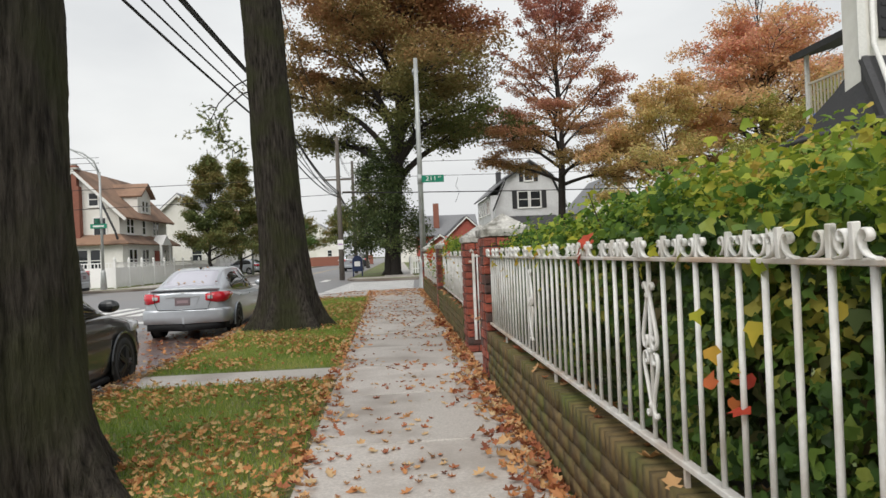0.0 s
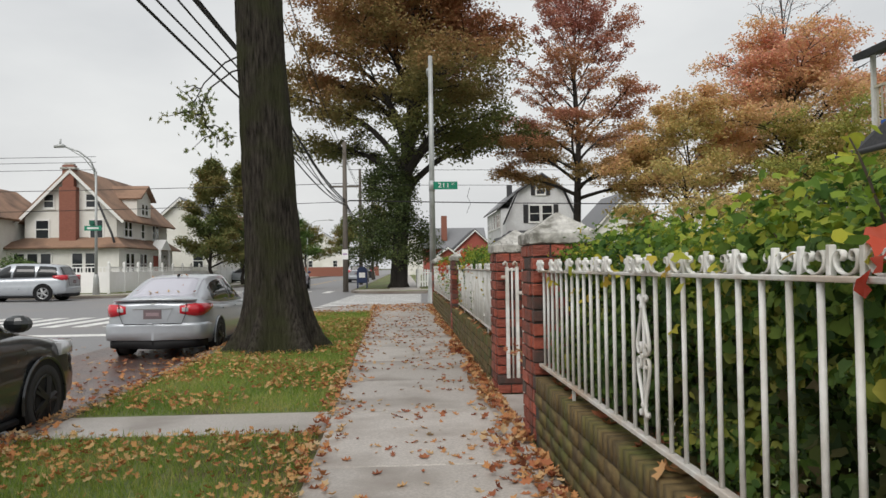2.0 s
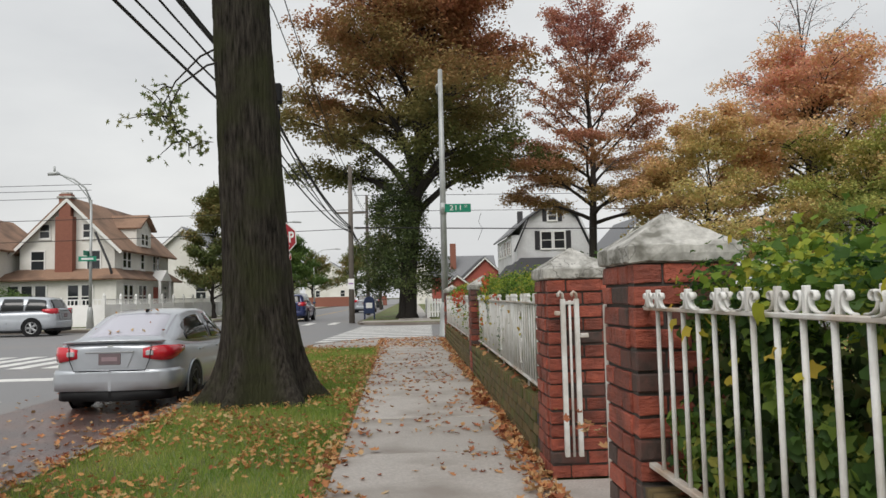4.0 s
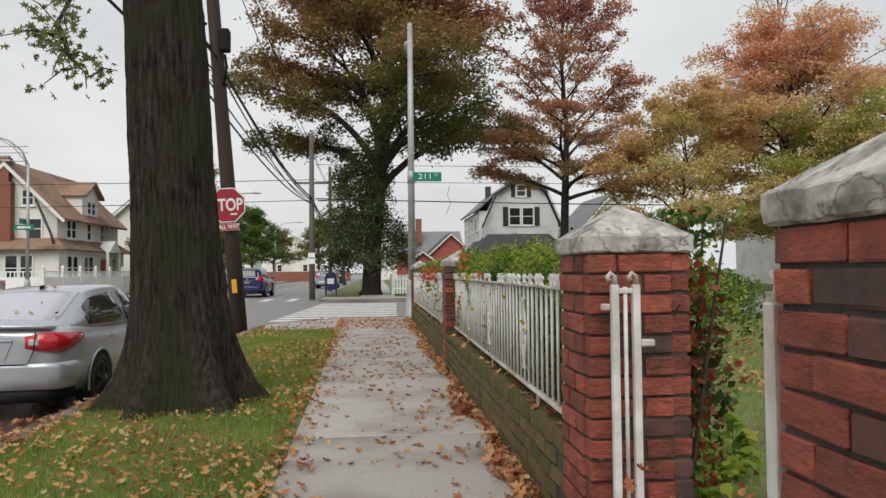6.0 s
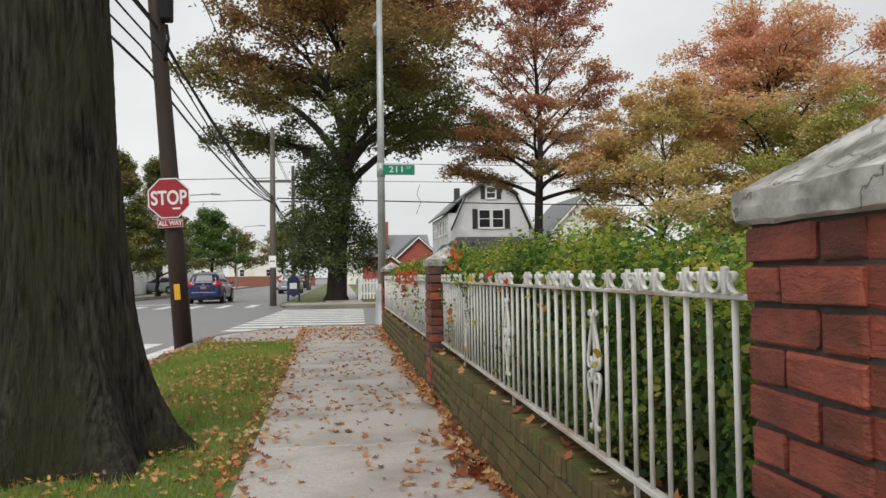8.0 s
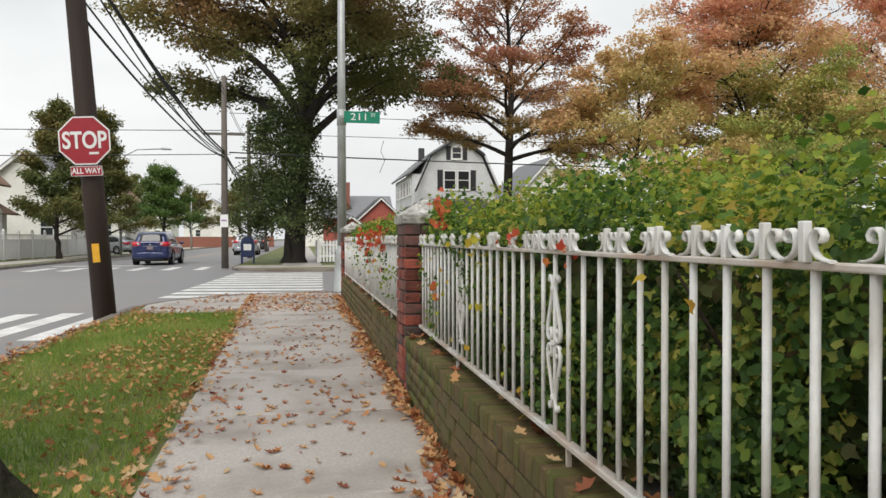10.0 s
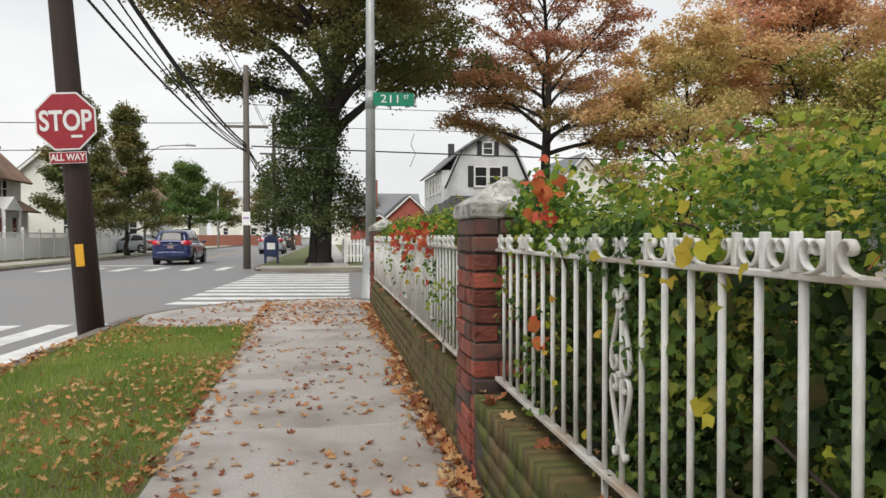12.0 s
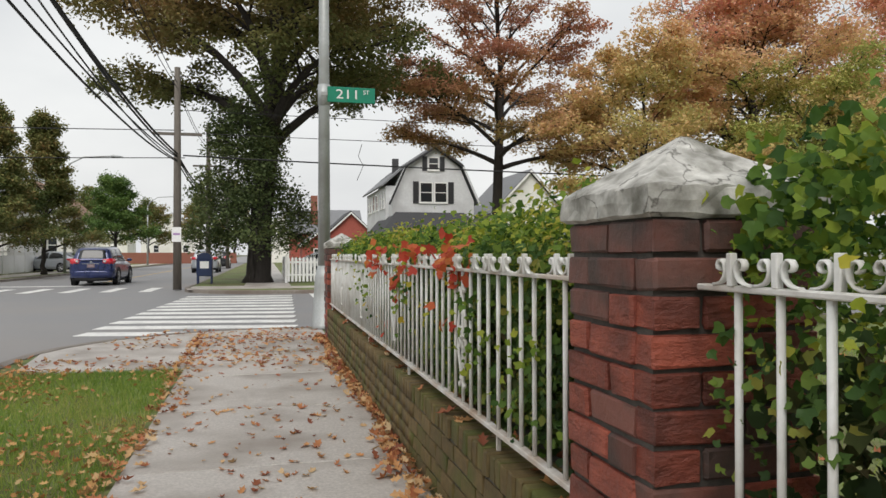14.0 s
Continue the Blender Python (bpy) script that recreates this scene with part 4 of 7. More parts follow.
def hedge(y0, y1, seed, density=6200, reds=(), greens=(), leaf=1.0):
    rng = np.random.default_rng(seed)
    root = thing("vine_hedge", pose(1.9, y0, 0), "thick green vine hedge over the fence turning yellow and red", "hedge")
    n = int((y1 - y0) * density)
    y = rng.uniform(y0, y1, n)
    tops = np.array([top_at(v) for v in np.linspace(y0, y1, 400)])
    top = np.interp(y, np.linspace(y0, y1, 400), tops)
    which = rng.uniform(0, 1, n)
    z = np.where(which < 0.5, top + rng.normal(0, 0.07, n) - 0.02, rng.uniform(0.5, 1.0, n) * 0 + 0.50 + (top - 0.5) * rng.uniform(0, 1, n) ** 0.8)
    thick = np.where(which < 0.5, rng.uniform(0.06, 1.1, n), np.abs(rng.normal(0.05, 0.09, n)) + 0.012)
    gap = np.array([noise.noise((v * 1.4, w * 2.0, 5.0)) for v, w in zip(y, z)])
    thick = thick + np.where(which >= 0.5, np.clip(0.30 * gap + 0.04, 0, 0.4), 0)
    x = 1.475 + thick
    over = (z > 1.24) & (rng.uniform(0, 1, n) < 0.10)
    x = np.where(over, x - rng.uniform(0.0, 0.16, n), x)
    z = np.where(which < 0.5, z + 0.13 - 0.5 * (x - 1.95) ** 2, z)
    places = np.stack([x - 1.9, y - y0, z], 1)
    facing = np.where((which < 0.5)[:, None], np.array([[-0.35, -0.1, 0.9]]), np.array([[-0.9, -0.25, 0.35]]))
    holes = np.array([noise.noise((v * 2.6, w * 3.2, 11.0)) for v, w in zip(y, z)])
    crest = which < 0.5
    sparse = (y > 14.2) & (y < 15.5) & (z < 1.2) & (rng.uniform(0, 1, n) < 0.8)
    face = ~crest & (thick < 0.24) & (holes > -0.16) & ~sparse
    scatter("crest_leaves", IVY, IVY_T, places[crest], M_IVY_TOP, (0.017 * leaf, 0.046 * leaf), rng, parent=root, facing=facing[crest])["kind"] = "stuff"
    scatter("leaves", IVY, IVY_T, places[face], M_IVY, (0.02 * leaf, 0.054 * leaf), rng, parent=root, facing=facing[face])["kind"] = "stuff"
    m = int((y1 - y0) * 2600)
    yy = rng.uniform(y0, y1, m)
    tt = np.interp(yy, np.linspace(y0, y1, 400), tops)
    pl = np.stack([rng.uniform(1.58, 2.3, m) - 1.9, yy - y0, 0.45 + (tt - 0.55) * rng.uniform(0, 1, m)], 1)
    scatter("inner_leaves", IVY, IVY_T, pl, M_IVY_SHADED, (0.03, 0.07), rng, parent=root)["kind"] = "stuff"
    for name, material, count, spread in (("red_leaves", M_REDVINE, int((y1 - y0) * 0.3) + 1, 0.06), ("yellow_leaves", M_YELLOWVINE, int((y1 - y0) * 1.8), 0.12)):
        cy = rng.uniform(y0 + 0.3, y1 - 0.3, count)
        cz = np.where(rng.uniform(0, 1, count) < 0.65, np.array([top_at(v) for v in cy]) - 0.03, rng.uniform(0.6, 1.2, count))
        k = 5
        py, pz = np.repeat(cy, k) + rng.normal(0, spread, count * k), np.repeat(cz, k) + rng.normal(0, spread * 0.7, count * k)
        px = np.where(pz > 1.3, rng.uniform(1.45, 1.8, count * k), rng.uniform(1.40, 1.52, count * k))
        scatter(name, IVY, IVY_T, np.stack([px - 1.9, py - y0, pz], 1), material, (0.03 * leaf, 0.065 * leaf), rng, parent=root, facing=np.tile([[-0.8, -0.3, 0.5]], (count * k, 1)))["kind"] = "stuff"
    stems = bmesh.new()
    for i in range(int((y1 - y0) * 5)):
        ys = rng.uniform(0, y1 - y0)
        a = np.array([rng.uniform(-0.12, 0.2), ys, 0.0])
        b = np.array([rng.uniform(-0.40, 0.0), ys + rng.uniform(-0.9, 0.9), rng.uniform(0.8, 1.15)])
        tube(bend(a, b, 0.1, rng, 5, 0.12), [0.012, 0.011, 0.009, 0.007, 0.004], 5, False, stems)
    shoots = []
    for i in range(int((y1 - y0) * 2.2)):
        ys = rng.uniform(0.2, y1 - y0 - 0.2)
        zt = top_at(ys + y0) + 0.05
        a = np.array([rng.uniform(-0.38, 0.2), ys, zt - 0.2])
        b = a + np.array([rng.uniform(-0.15, 0.15), rng.uniform(-0.3, 0.3), rng.uniform(0.15, 0.38)])
        row = bend(a, b, 0.06, rng, 6, 0.04)
        tube(row, [0.005, 0.005, 0.004, 0.004, 0.003, 0.002], 4, False, stems)
        for q in row[1:]:
            shoots += [q + rng.normal(0, 0.03, 3) for _ in range(5)]
    part("stem_tangle", stems, M_DARKIRON, root)
    scatter("shoot_leaves", IVY, IVY_T, np.array(shoots), M_SHOOT, (0.022 * leaf, 0.05 * leaf), rng, parent=root)["kind"] = "stuff"
    for (cx, cy, cz, sy, sz, k) in reds:
        pl = np.stack([rng.normal(cx - 1.9, 0.035, k), rng.normal(cy - y0, sy, k), rng.normal(cz, sz, k)], 1)
        scatter("coral_leaves", IVY, IVY_T, pl, M_REDVINE, (0.04, 0.08), rng, parent=root, facing=np.tile([[-0.6, -0.6, 0.3]], (k, 1)))["kind"] = "stuff"
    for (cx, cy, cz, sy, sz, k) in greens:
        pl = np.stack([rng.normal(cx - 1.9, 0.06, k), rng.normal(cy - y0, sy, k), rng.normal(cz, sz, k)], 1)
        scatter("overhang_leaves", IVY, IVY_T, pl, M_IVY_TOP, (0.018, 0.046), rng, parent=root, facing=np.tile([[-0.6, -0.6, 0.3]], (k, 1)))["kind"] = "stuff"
    return root


hedge(-1.8, 7.1, 51, leaf=1.08)
hedge(9.6, 15.4, 52, 8600, leaf=0.72, reds=((1.56, 14.85, 1.30, 0.05, 0.06, 11), (1.58, 14.75, 1.46, 0.05, 0.05, 7), (1.52, 14.7, 0.95, 0.03, 0.12, 5)), greens=((1.68, 15.15, 1.37, 0.15, 0.08, 520), (1.64, 15.38, 1.30, 0.05, 0.09, 130)))
hedge(16.0, 24.3, 53, 5000, ((1.43, 17.4, 1.20, 0.16, 0.07, 40), (1.43, 18.4, 1.22, 0.2, 0.05, 30), (1.43, 19.9, 1.20, 0.16, 0.07, 30), (1.43, 18.9, 1.05, 0.05, 0.1, 14)),
      ((1.44, 17.0, 0.95, 0.12, 0.16, 70), (1.44, 16.4, 0.85, 0.1, 0.15, 60), (1.44, 18.6, 1.0, 0.15, 0.12, 60), (1.43, 20.5, 1.0, 0.3, 0.15, 70)))

# ---- poles, lamps, signs, wires ----


def lettering(name, text, size, m, material, parent, stretch=1.0, bold=0.0):
    cu = bpy.data.curves.new(name, "FONT")
    cu.body, cu.size, cu.align_x, cu.align_y, cu.extrude, cu.offset = text, size, "CENTER", "CENTER", 0.0015, bold
    cu.materials.append(material)
    tmp = bpy.data.objects.new("tmp", cu)
    scene.collection.objects.link(tmp)
    dg = bpy.context.evaluated_depsgraph_get()
    me = bpy.data.meshes.new_from_object(tmp.evaluated_get(dg))
    bpy.data.objects.remove(tmp)
    ob = new(name, me)
    ob.parent = parent
    ob.matrix_basis = m @ Matrix.Diagonal((stretch, 1, 1, 1))
    return ob


def ngon(n, r, turn=0.0):
    return [(r * math.cos(radians(turn + 360 * i / n)), r * math.sin(radians(turn + 360 * i / n))) for i in range(n)]


POLE_LEAN = -0.078
pole = thing("utility_pole", pose(-2.53, 22.42, -0.05), "dark creosoted wooden utility pole leaning towards the street", "utility pole")
H = 10.5
part("shaft", tube([(POLE_LEAN * z, 0.0, z) for z in (-0.1, 2.5, 5, 7.5, H)], [0.175, 0.165, 0.15, 0.14, 0.125], 14), M_POLE, pole)
part("crossarm", box(POLE_LEAN * 9.8 - 1.1, -0.17, 9.7, POLE_LEAN * 9.8 + 1.1, -0.05, 9.82, 0.01), M_POLE_GREY, pole)
part("bracket", tube([(POLE_LEAN * 6.9 - 0.16, -0.05, 6.9), (POLE_LEAN * 6.9 - 0.42, -0.1, 6.95), (POLE_LEAN * 6.9 - 0.42, -0.1, 7.2)], 0.035, 8), M_BLACKPLASTIC, pole)
part("cable_box", box(POLE_LEAN * 6.6 + 0.12, -0.28, 6.25, POLE_LEAN * 6.6 + 0.34, -0.02, 6.75, 0.03), M_BLACKPLASTIC, pole, "black cable box")
part("cable_clamp", tube([(POLE_LEAN * 5.6 + 0.12, -0.1, 5.5), (POLE_LEAN * 5.6 + 0.2, -0.18, 5.9), (POLE_LEAN * 5.6 + 0.14, -0.1, 6.2)], 0.03, 7), M_BLACKPLASTIC, pole)
tag = thing("pole_tag", pose(-2.61, 22.24, 0.99, 0, -4.5, 0), "small yellow plate nailed to the wooden pole", "tag")
part("plate", box(-0.055, -0.008, -0.15, 0.055, 0.004, 0.15, 0.004), M_SIGNYELLOW, tag)

stop = thing("stop_sign", pose(-2.745, 22.17, 2.77, 0, -3.0, 0), "red octagonal stop sign with white letters on the pole", "road sign")
part("rim", prism(ngon(8, 0.412, 22.5), 0.006, pose(0, 0, 0)), M_SIGNWHITE, stop, "white rim")
part("face", prism(ngon(8, 0.388, 22.5), 0.005, pose(0, -0.004, 0)), M_SIGNRED, stop)
lettering("letters", "STOP", 0.37, pose(0, -0.007, -0.005, 90, 0, 0), M_SIGNWHITE, stop, 0.74, 0.009)
part("sticker", box(0.06, -0.008, -0.22, 0.2, -0.004, -0.185), M_SIGNWHITE, stop, "small pale sticker")
part("mount", box(-0.03, 0.006, -0.3, 0.03, 0.1, 0.3), M_GALV, stop)
aw = thing("all_way_sign", pose(-2.72, 22.175, 2.29, 0, -3.0, 0), "small red plate lettered all way below the stop sign", "road sign")
part("rim", box(-0.23, 0, -0.077, 0.23, 0.006, 0.077), M_SIGNWHITE, aw, "white rim")
part("face", box(-0.222, -0.004, -0.069, 0.222, 0.0, 0.069), M_SIGNRED, aw)
lettering("letters", "ALL WAY", 0.125, pose(0, -0.007, 0, 90, 0, 0), M_SIGNWHITE, aw, 0.8, 0.003)
part("mount", box(-0.03, 0.006, -0.06, 0.03, 0.11, 0.06), M_GALV, aw)

lamp = thing("street_lamp", pose(1.50, 26.2, 0), "tall grey galvanised octagonal street lamp post at the corner", "street lamp")
part("base", tube([(0, 0, 0), (0, 0, 0.06), (0, 0, 0.85), (0, 0, 1.05)], [0.25, 0.20, 0.155, 0.11], 8), M_GALV, lamp)
part("shaft", tube([(0, 0, 1.0), (0, 0, 8.3)], [0.105, 0.07], 8), M_GALV, lamp)
part("arm", tube([(0, 0, 8.15), (0.03, 0.4, 8.3), (0.05, 1.2, 8.36), (0.05, 2.0, 8.36)], [0.06, 0.05, 0.045, 0.04], 7), M_GALV, lamp)
part("lamp_head", tube([(0.05, 1.9, 8.36), (0.05, 2.1, 8.38), (0.05, 2.6, 8.34)], [0.05, 0.13, 0.08], 8), M_GALV, lamp)
part("band", tube([(0, 0, 3.75), (0, 0, 4.1)], 0.105, 8), M_GALV, lamp)
sg = thing("street_name_sign", pose(1.95, 26.11, 3.93), "green street name sign with white number on the lamp post", "street sign")
part("blade", box(-0.40, -0.012, -0.13, 0.40, 0.012, 0.13, 0.006), M_SIGNGREEN, sg)
lettering("letters", "211", 0.22, pose(-0.06, -0.0145, 0, 90, 0, 0), M_SIGNWHITE, sg, 1.25)
lettering("small_letters", "ST", 0.10, pose(0.25, -0.0145, 0.05, 90, 0, 0), M_SIGNWHITE, sg)
part("arm", box(-0.50, -0.02, -0.03, -0.40, 0.02, 0.03), M_GALV, sg)

lampf = thing("street_lamp", pose(-15.9, 41.6, 0), "grey street lamp with a curved arm across the junction", "street lamp")
part("base", tube([(0, 0, 0), (0, 0, 0.9), (0, 0, 1.1)], [0.2, 0.14, 0.1], 8), M_GALV, lampf)
part("shaft", tube([(0, 0, 1.0), (0, 0, 6.6)], [0.09, 0.06], 8), M_GALV, lampf)
part("arm", tube([(0, 0, 6.5), (-0.25, -0.1, 7.2), (-0.8, -0.2, 7.65), (-1.5, -0.3, 7.9)], 0.045, 7), M_GALV, lampf)
part("arm", tube([(0, 0, 6.1), (-0.12, -0.05, 6.7), (-0.6, -0.15, 7.35), (-1.3, -0.28, 7.8)], 0.03, 7), M_GALV, lampf)
part("lamp_head", tube([(-1.45, -0.3, 7.9), (-1.6, -0.32, 7.95), (-2.0, -0.4, 7.88)], [0.05, 0.12, 0.07], 8), M_GALV, lampf)
part("photocell", tube([(-1.7, -0.34, 7.95), (-1.7, -0.34, 8.3)], 0.05, 6), M_GALV, lampf)
sgf = thing("street_name_sign", pose(-16.0, 41.45, 3.55), "green street name sign on the far lamp post", "street sign")
part("blade", box(-0.45, -0.012, -0.13, 0.45, 0.012, 0.13, 0.006), M_SIGNGREEN, sgf)
part("blade", box(-0.012, -0.45, 0.15, 0.012, 0.45, 0.4, 0.006), M_SIGNGREEN, sgf)
part("writing", box(-0.30, -0.016, -0.05, 0.30, -0.012, 0.05), M_SIGNWHITE, sgf, "white unreadable lettering")

for (px, py, ht, lean, label) in ((-2.75, 43.0, 8.4, 0.0, "grey wooden utility pole at the far corner"), (-2.9, 60, 9.2, 0.0, "grey wooden utility pole farther down the street"), (-3.0, 84, 9.2, 0.01, "grey wooden utility pole far down the street")):
    p = thing("utility_pole", pose(px, py, 0), label, "utility pole")
    part("shaft", tube([(0, 0, -0.1), (lean * ht / 2, 0, ht / 2), (lean * ht, 0, ht)], [0.16, 0.14, 0.11], 10), M_POLE_GREY, p)
    part("crossarm", box(lean * ht - 0.9, -0.06, ht - 2.6, lean * ht + 0.9, 0.06, ht - 2.5), M_POLE_GREY, p)
notice = thing("pole_notice", pose(-2.76, 42.83, 2.0), "small white parking notice on the far pole", "road sign")
part("plate", box(-0.17, -0.01, -0.28, 0.17, 0.01, 0.28, 0.004), M_SIGNWHITE, notice)
part("writing", box(-0.12, -0.014, -0.02, 0.12, -0.0105, 0.06), plain("faded_violet_print", (0.35, 0.22, 0.42)), notice, "faded unreadable print")

for (px, py, ax) in ((-12.9, 68, 2.2), (-13.0, 104, 2.2)):
    p = thing("street_lamp", pose(px, py, 0), "grey street lamp reaching over the road far down the street", "street lamp")
    part("shaft", tube([(0, 0, 0), (0, 0, 7.0)], [0.11, 0.06], 8), M_GALV, p)
    part("arm", tube([(0, 0, 6.8), (0.3, 0, 7.5), (1.2, 0, 8.0), (3.0, 0, 8.1)], 0.05, 6), M_GALV, p)
    part("lamp_head", tube([(2.9, 0, 8.1), (3.1, 0, 8.12), (3.7, 0, 8.06)], [0.05, 0.11, 0.06], 6), M_GALV, p)


def cable(name, pts, r, sag, label):
    bm = bmesh.new()
    for a, b in zip(pts, pts[1:]):
        a, b = Vector(a), Vector(b)
        n = 14
        row = [a.lerp(b, i / n) - Vector((0, 0, sag * 4 * (i / n) * (1 - i / n))) for i in range(n + 1)]
        tube(row, r, 5, True, bm)
    return tagged(mesh_ob(name, bm, M_WIRE), label, "cable", "overhead cables")


def on_pole(z, dx=0.0):
    return (-2.53 + POLE_LEAN * z + dx, 22.35, z)


for k, (z0, dx, zf, r, sag, zb, xb) in enumerate(((6.35, -0.15, 5.1, 0.035, 0.4, 7.0, -3.5), (6.1, 0.0, 5.0, 0.03, 0.45, 6.8, -3.4), (5.7, -0.3, 4.95, 0.02, 0.4, 6.5, -3.9), (5.5, 0.16, 4.85, 0.018, 0.5, 6.4, -3.1), (5.2, -0.2, 4.8, 0.026, 0.4, 6.2, -3.7), (8.6, 0.3, 7.6, 0.014, 0.4, 8.6, -2.6), (8.9, 0.6, 7.8, 0.014, 0.4, 9.0, -2.3))):
    cable("overhead_cable", [(xb, -14.0, zb), on_pole(z0, dx), (-2.75, 42.95, zf), (-2.9, 60, zf + 0.2), (-3.0, 84, zf + 0.3)], r, sag, "black overhead cable sagging along the street")
for y, z, x0, x1, r, s in ((43.5, 5.1, -2.6, 60, 0.03, 0.5), (43.6, 6.0, -2.6, 60, 0.014, 0.2), (43.7, 6.9, -2.6, 60, 0.014, 0.2), (43.6, 5.9, -60, -2.6, 0.018, 0.3), (44.2, 4.9, -60, -2.6, 0.018, 0.4), (41.6, 6.9, -60, -15.9, 0.014, 0.1), (41.6, 7.2, -60, -15.9, 0.014, 0.1), (41.6, 6.5, -60, -15.9, 0.014, 0.1)):
    cable("overhead_cable", [(x0, y, z), (x1, y, z + 0.2)], r, s, "black overhead cable strung along the crossing street")
cable("loose_wire", [(4.4, 43.6, 5.8), (4.25, 43.6, 5.3), (4.45, 43.6, 4.9), (4.2, 43.6, 4.3)], 0.012, 0.0, "thin loose wire dangling from the cables")

box_ = thing("mail_relay_box", pose(-2.0, 46.2, 0), "dark blue sheet metal street mailbox on short legs", "mailbox")
part("body", box(-0.32, -0.3, 0.32, 0.32, 0.3, 1.05, 0.03), M_MAILBOX, box_)
part("hood", prism([(0.30 * math.cos(radians(a)), 1.05 + 0.27 * math.sin(radians(a))) for a in range(0, 181, 20)], 0.6, pose(0, -0.3, 0)), M_MAILBOX, box_)
for sx in (-0.28, 0.28):
    for sy in (-0.26, 0.26):
        part("leg", box(sx - 0.03, sy - 0.03, 0, sx + 0.03, sy + 0.03, 0.34), M_MAILBOX, box_)
part("label_plate", box(-0.18, -0.308, 0.65, 0.18, -0.3, 0.95), M_SIGNWHITE, box_, "pale unreadable label")

# ---- houses and garden fences ----


def window(parent, m, w, h, shutters=False, split=True):
    """A sash window facing local -y: frame, sill, panes."""
    f = bmesh.new()
    t = 0.09
    loops = []
    for yy in (-0.07, 0.05):
        for k in (t, 0.0):
            loops.append([f.verts.new((sx * (w / 2 + k), yy, sz * (h / 2 + k))) for sx, sz in ((-1, -1), (1, -1), (1, 1), (-1, 1))])
    fo, fi, bo, bi = loops
    for i in range(4):
        j = (i + 1) % 4
        f.faces.new((fo[i], fo[j], fi[j], fi[i]))
        f.faces.new((bo[i], bi[i], bi[j], bo[j]))
        f.faces.new((fo[i], bo[i], bo[j], fo[j]))
        f.faces.new((fi[i], fi[j], bi[j], bi[i]))
    bmesh.ops.recalc_face_normals(f, faces=f.faces)
    win = part("window", f, M_TRIM, parent)
    win.matrix_basis = m
    if split:
        part("glazing_bar", box(-w / 2, -0.066, -0.03, w / 2, 0.03, 0.03), M_TRIM, win)
    part("sill", box(-w / 2 - t - 0.05, -0.12, -h / 2 - t - 0.06, w / 2 + t + 0.05, 0.03, -h / 2 - t), M_TRIM, win)
    for z0, z1 in (((-h / 2, -0.03), (0.03, h / 2)) if split else ((-h / 2, h / 2),)):
        part("pane", box(-w / 2, -0.052, z0, w / 2, -0.040, z1), M_PANE, win)
    if shutters:
        for s in (-1, 1):
            sb = bmesh.new()
            x0 = s * (w / 2 + t + 0.21)
            box(x0 - 0.19, -0.06, -h / 2 - 0.05, x0 + 0.19, 0.02, h / 2 + 0.05, 0.01, sb)
            for k in range(8):
                zz = -h / 2 + (k + 0.5) * h / 8
                box(x0 - 0.14, -0.075, zz - 0.03, x0 + 0.14, -0.055, zz + 0.03, 0, sb)
            part("shutter", sb, M_SHUTTER, win, "black louvred shutter")
    return win


def clapboards(w, z0, z1, step, cut=lambda z: 1.0, y=0.0):
    """Lapped boards on a wall facing -y, centred on x=0; cut(z): half width left at that height."""
    bm = bmesh.new()
    z = z0
    while z < z1:
        a, b = cut(z), cut(min(z1, z + step))
        v = [bm.verts.new(p) for p in ((-a, y - 0.022, z), (a, y - 0.022, z), (b, y - 0.004, z + step), (-b, y - 0.004, z + step), (-a, y, z), (a, y, z))]
        bm.faces.new((v[0], v[1], v[2], v[3]))
        bm.faces.new((v[4], v[5], v[1], v[0]))
        z += step
    return bm


def roof_plane(a, b, c, d, thick, bm=None):
    """A slab through four corners in order."""
    bm = bm or bmesh.new()
    p = [Vector(v) for v in (a, b, c, d)]
    n = (p[1] - p[0]).cross(p[2] - p[0]).normalized() * thick
    lo = [bm.verts.new(v - n) for v in p]
    hi = [bm.verts.new(v) for v in p]
    bm.faces.new(hi)
    bm.faces.new(lo[::-1])
    for i in range(4):
        bm.faces.new((lo[i], lo[(i + 1) % 4], hi[(i + 1) % 4], hi[i]))
    bmesh.ops.recalc_face_normals(bm, faces=bm.faces)
    return bm


# cream house with brown roof across the junction: gable towards the crossing street
h = thing("house", pose(-20.55, 49, 0), "cream clapboard house with brown shingle roof and brick chimney", "house")
W, D, E_, A_ = 2.85, 9.6, 4.75, 7.6
part("wall", prism([(-W, 0), (W, 0), (W, E_), (0, A_), (-W, E_)], D), M_SIDING, h)
part("siding", clapboards(2 * W, 3.3, A_ - 0.1, 0.16, lambda z: W - 0.02 if z < E_ else max(0.02, (W - 0.02) * (A_ - z) / (A_ - E_))), M_SIDING, h)
side = part("siding", clapboards(D, 3.3, E_, 0.16, lambda z: D / 2), M_SIDING, h)
side.matrix_basis = pose(W, D / 2, 0, 0, 0, 90)
sl = (A_ - E_) / W
for s in (1, -1):
    part("roof", roof_plane((0, -0.45, A_ + 0.16), (0, D + 0.3, A_ + 0.16), (s * (W + 0.5), D + 0.3, E_ - 0.5 * sl + 0.16), (s * (W + 0.5), -0.45, E_ - 0.5 * sl + 0.16), 0.14), M_BROWNROOF, h)
    part("rake_board", roof_plane((0, -0.48, A_ + 0.02), (0, -0.44, A_ + 0.02), (s * (W + 0.5), -0.44, E_ - 0.5 * sl + 0.02), (s * (W + 0.5), -0.48, E_ - 0.5 * sl + 0.02), 0.18), M_TRIM, h)
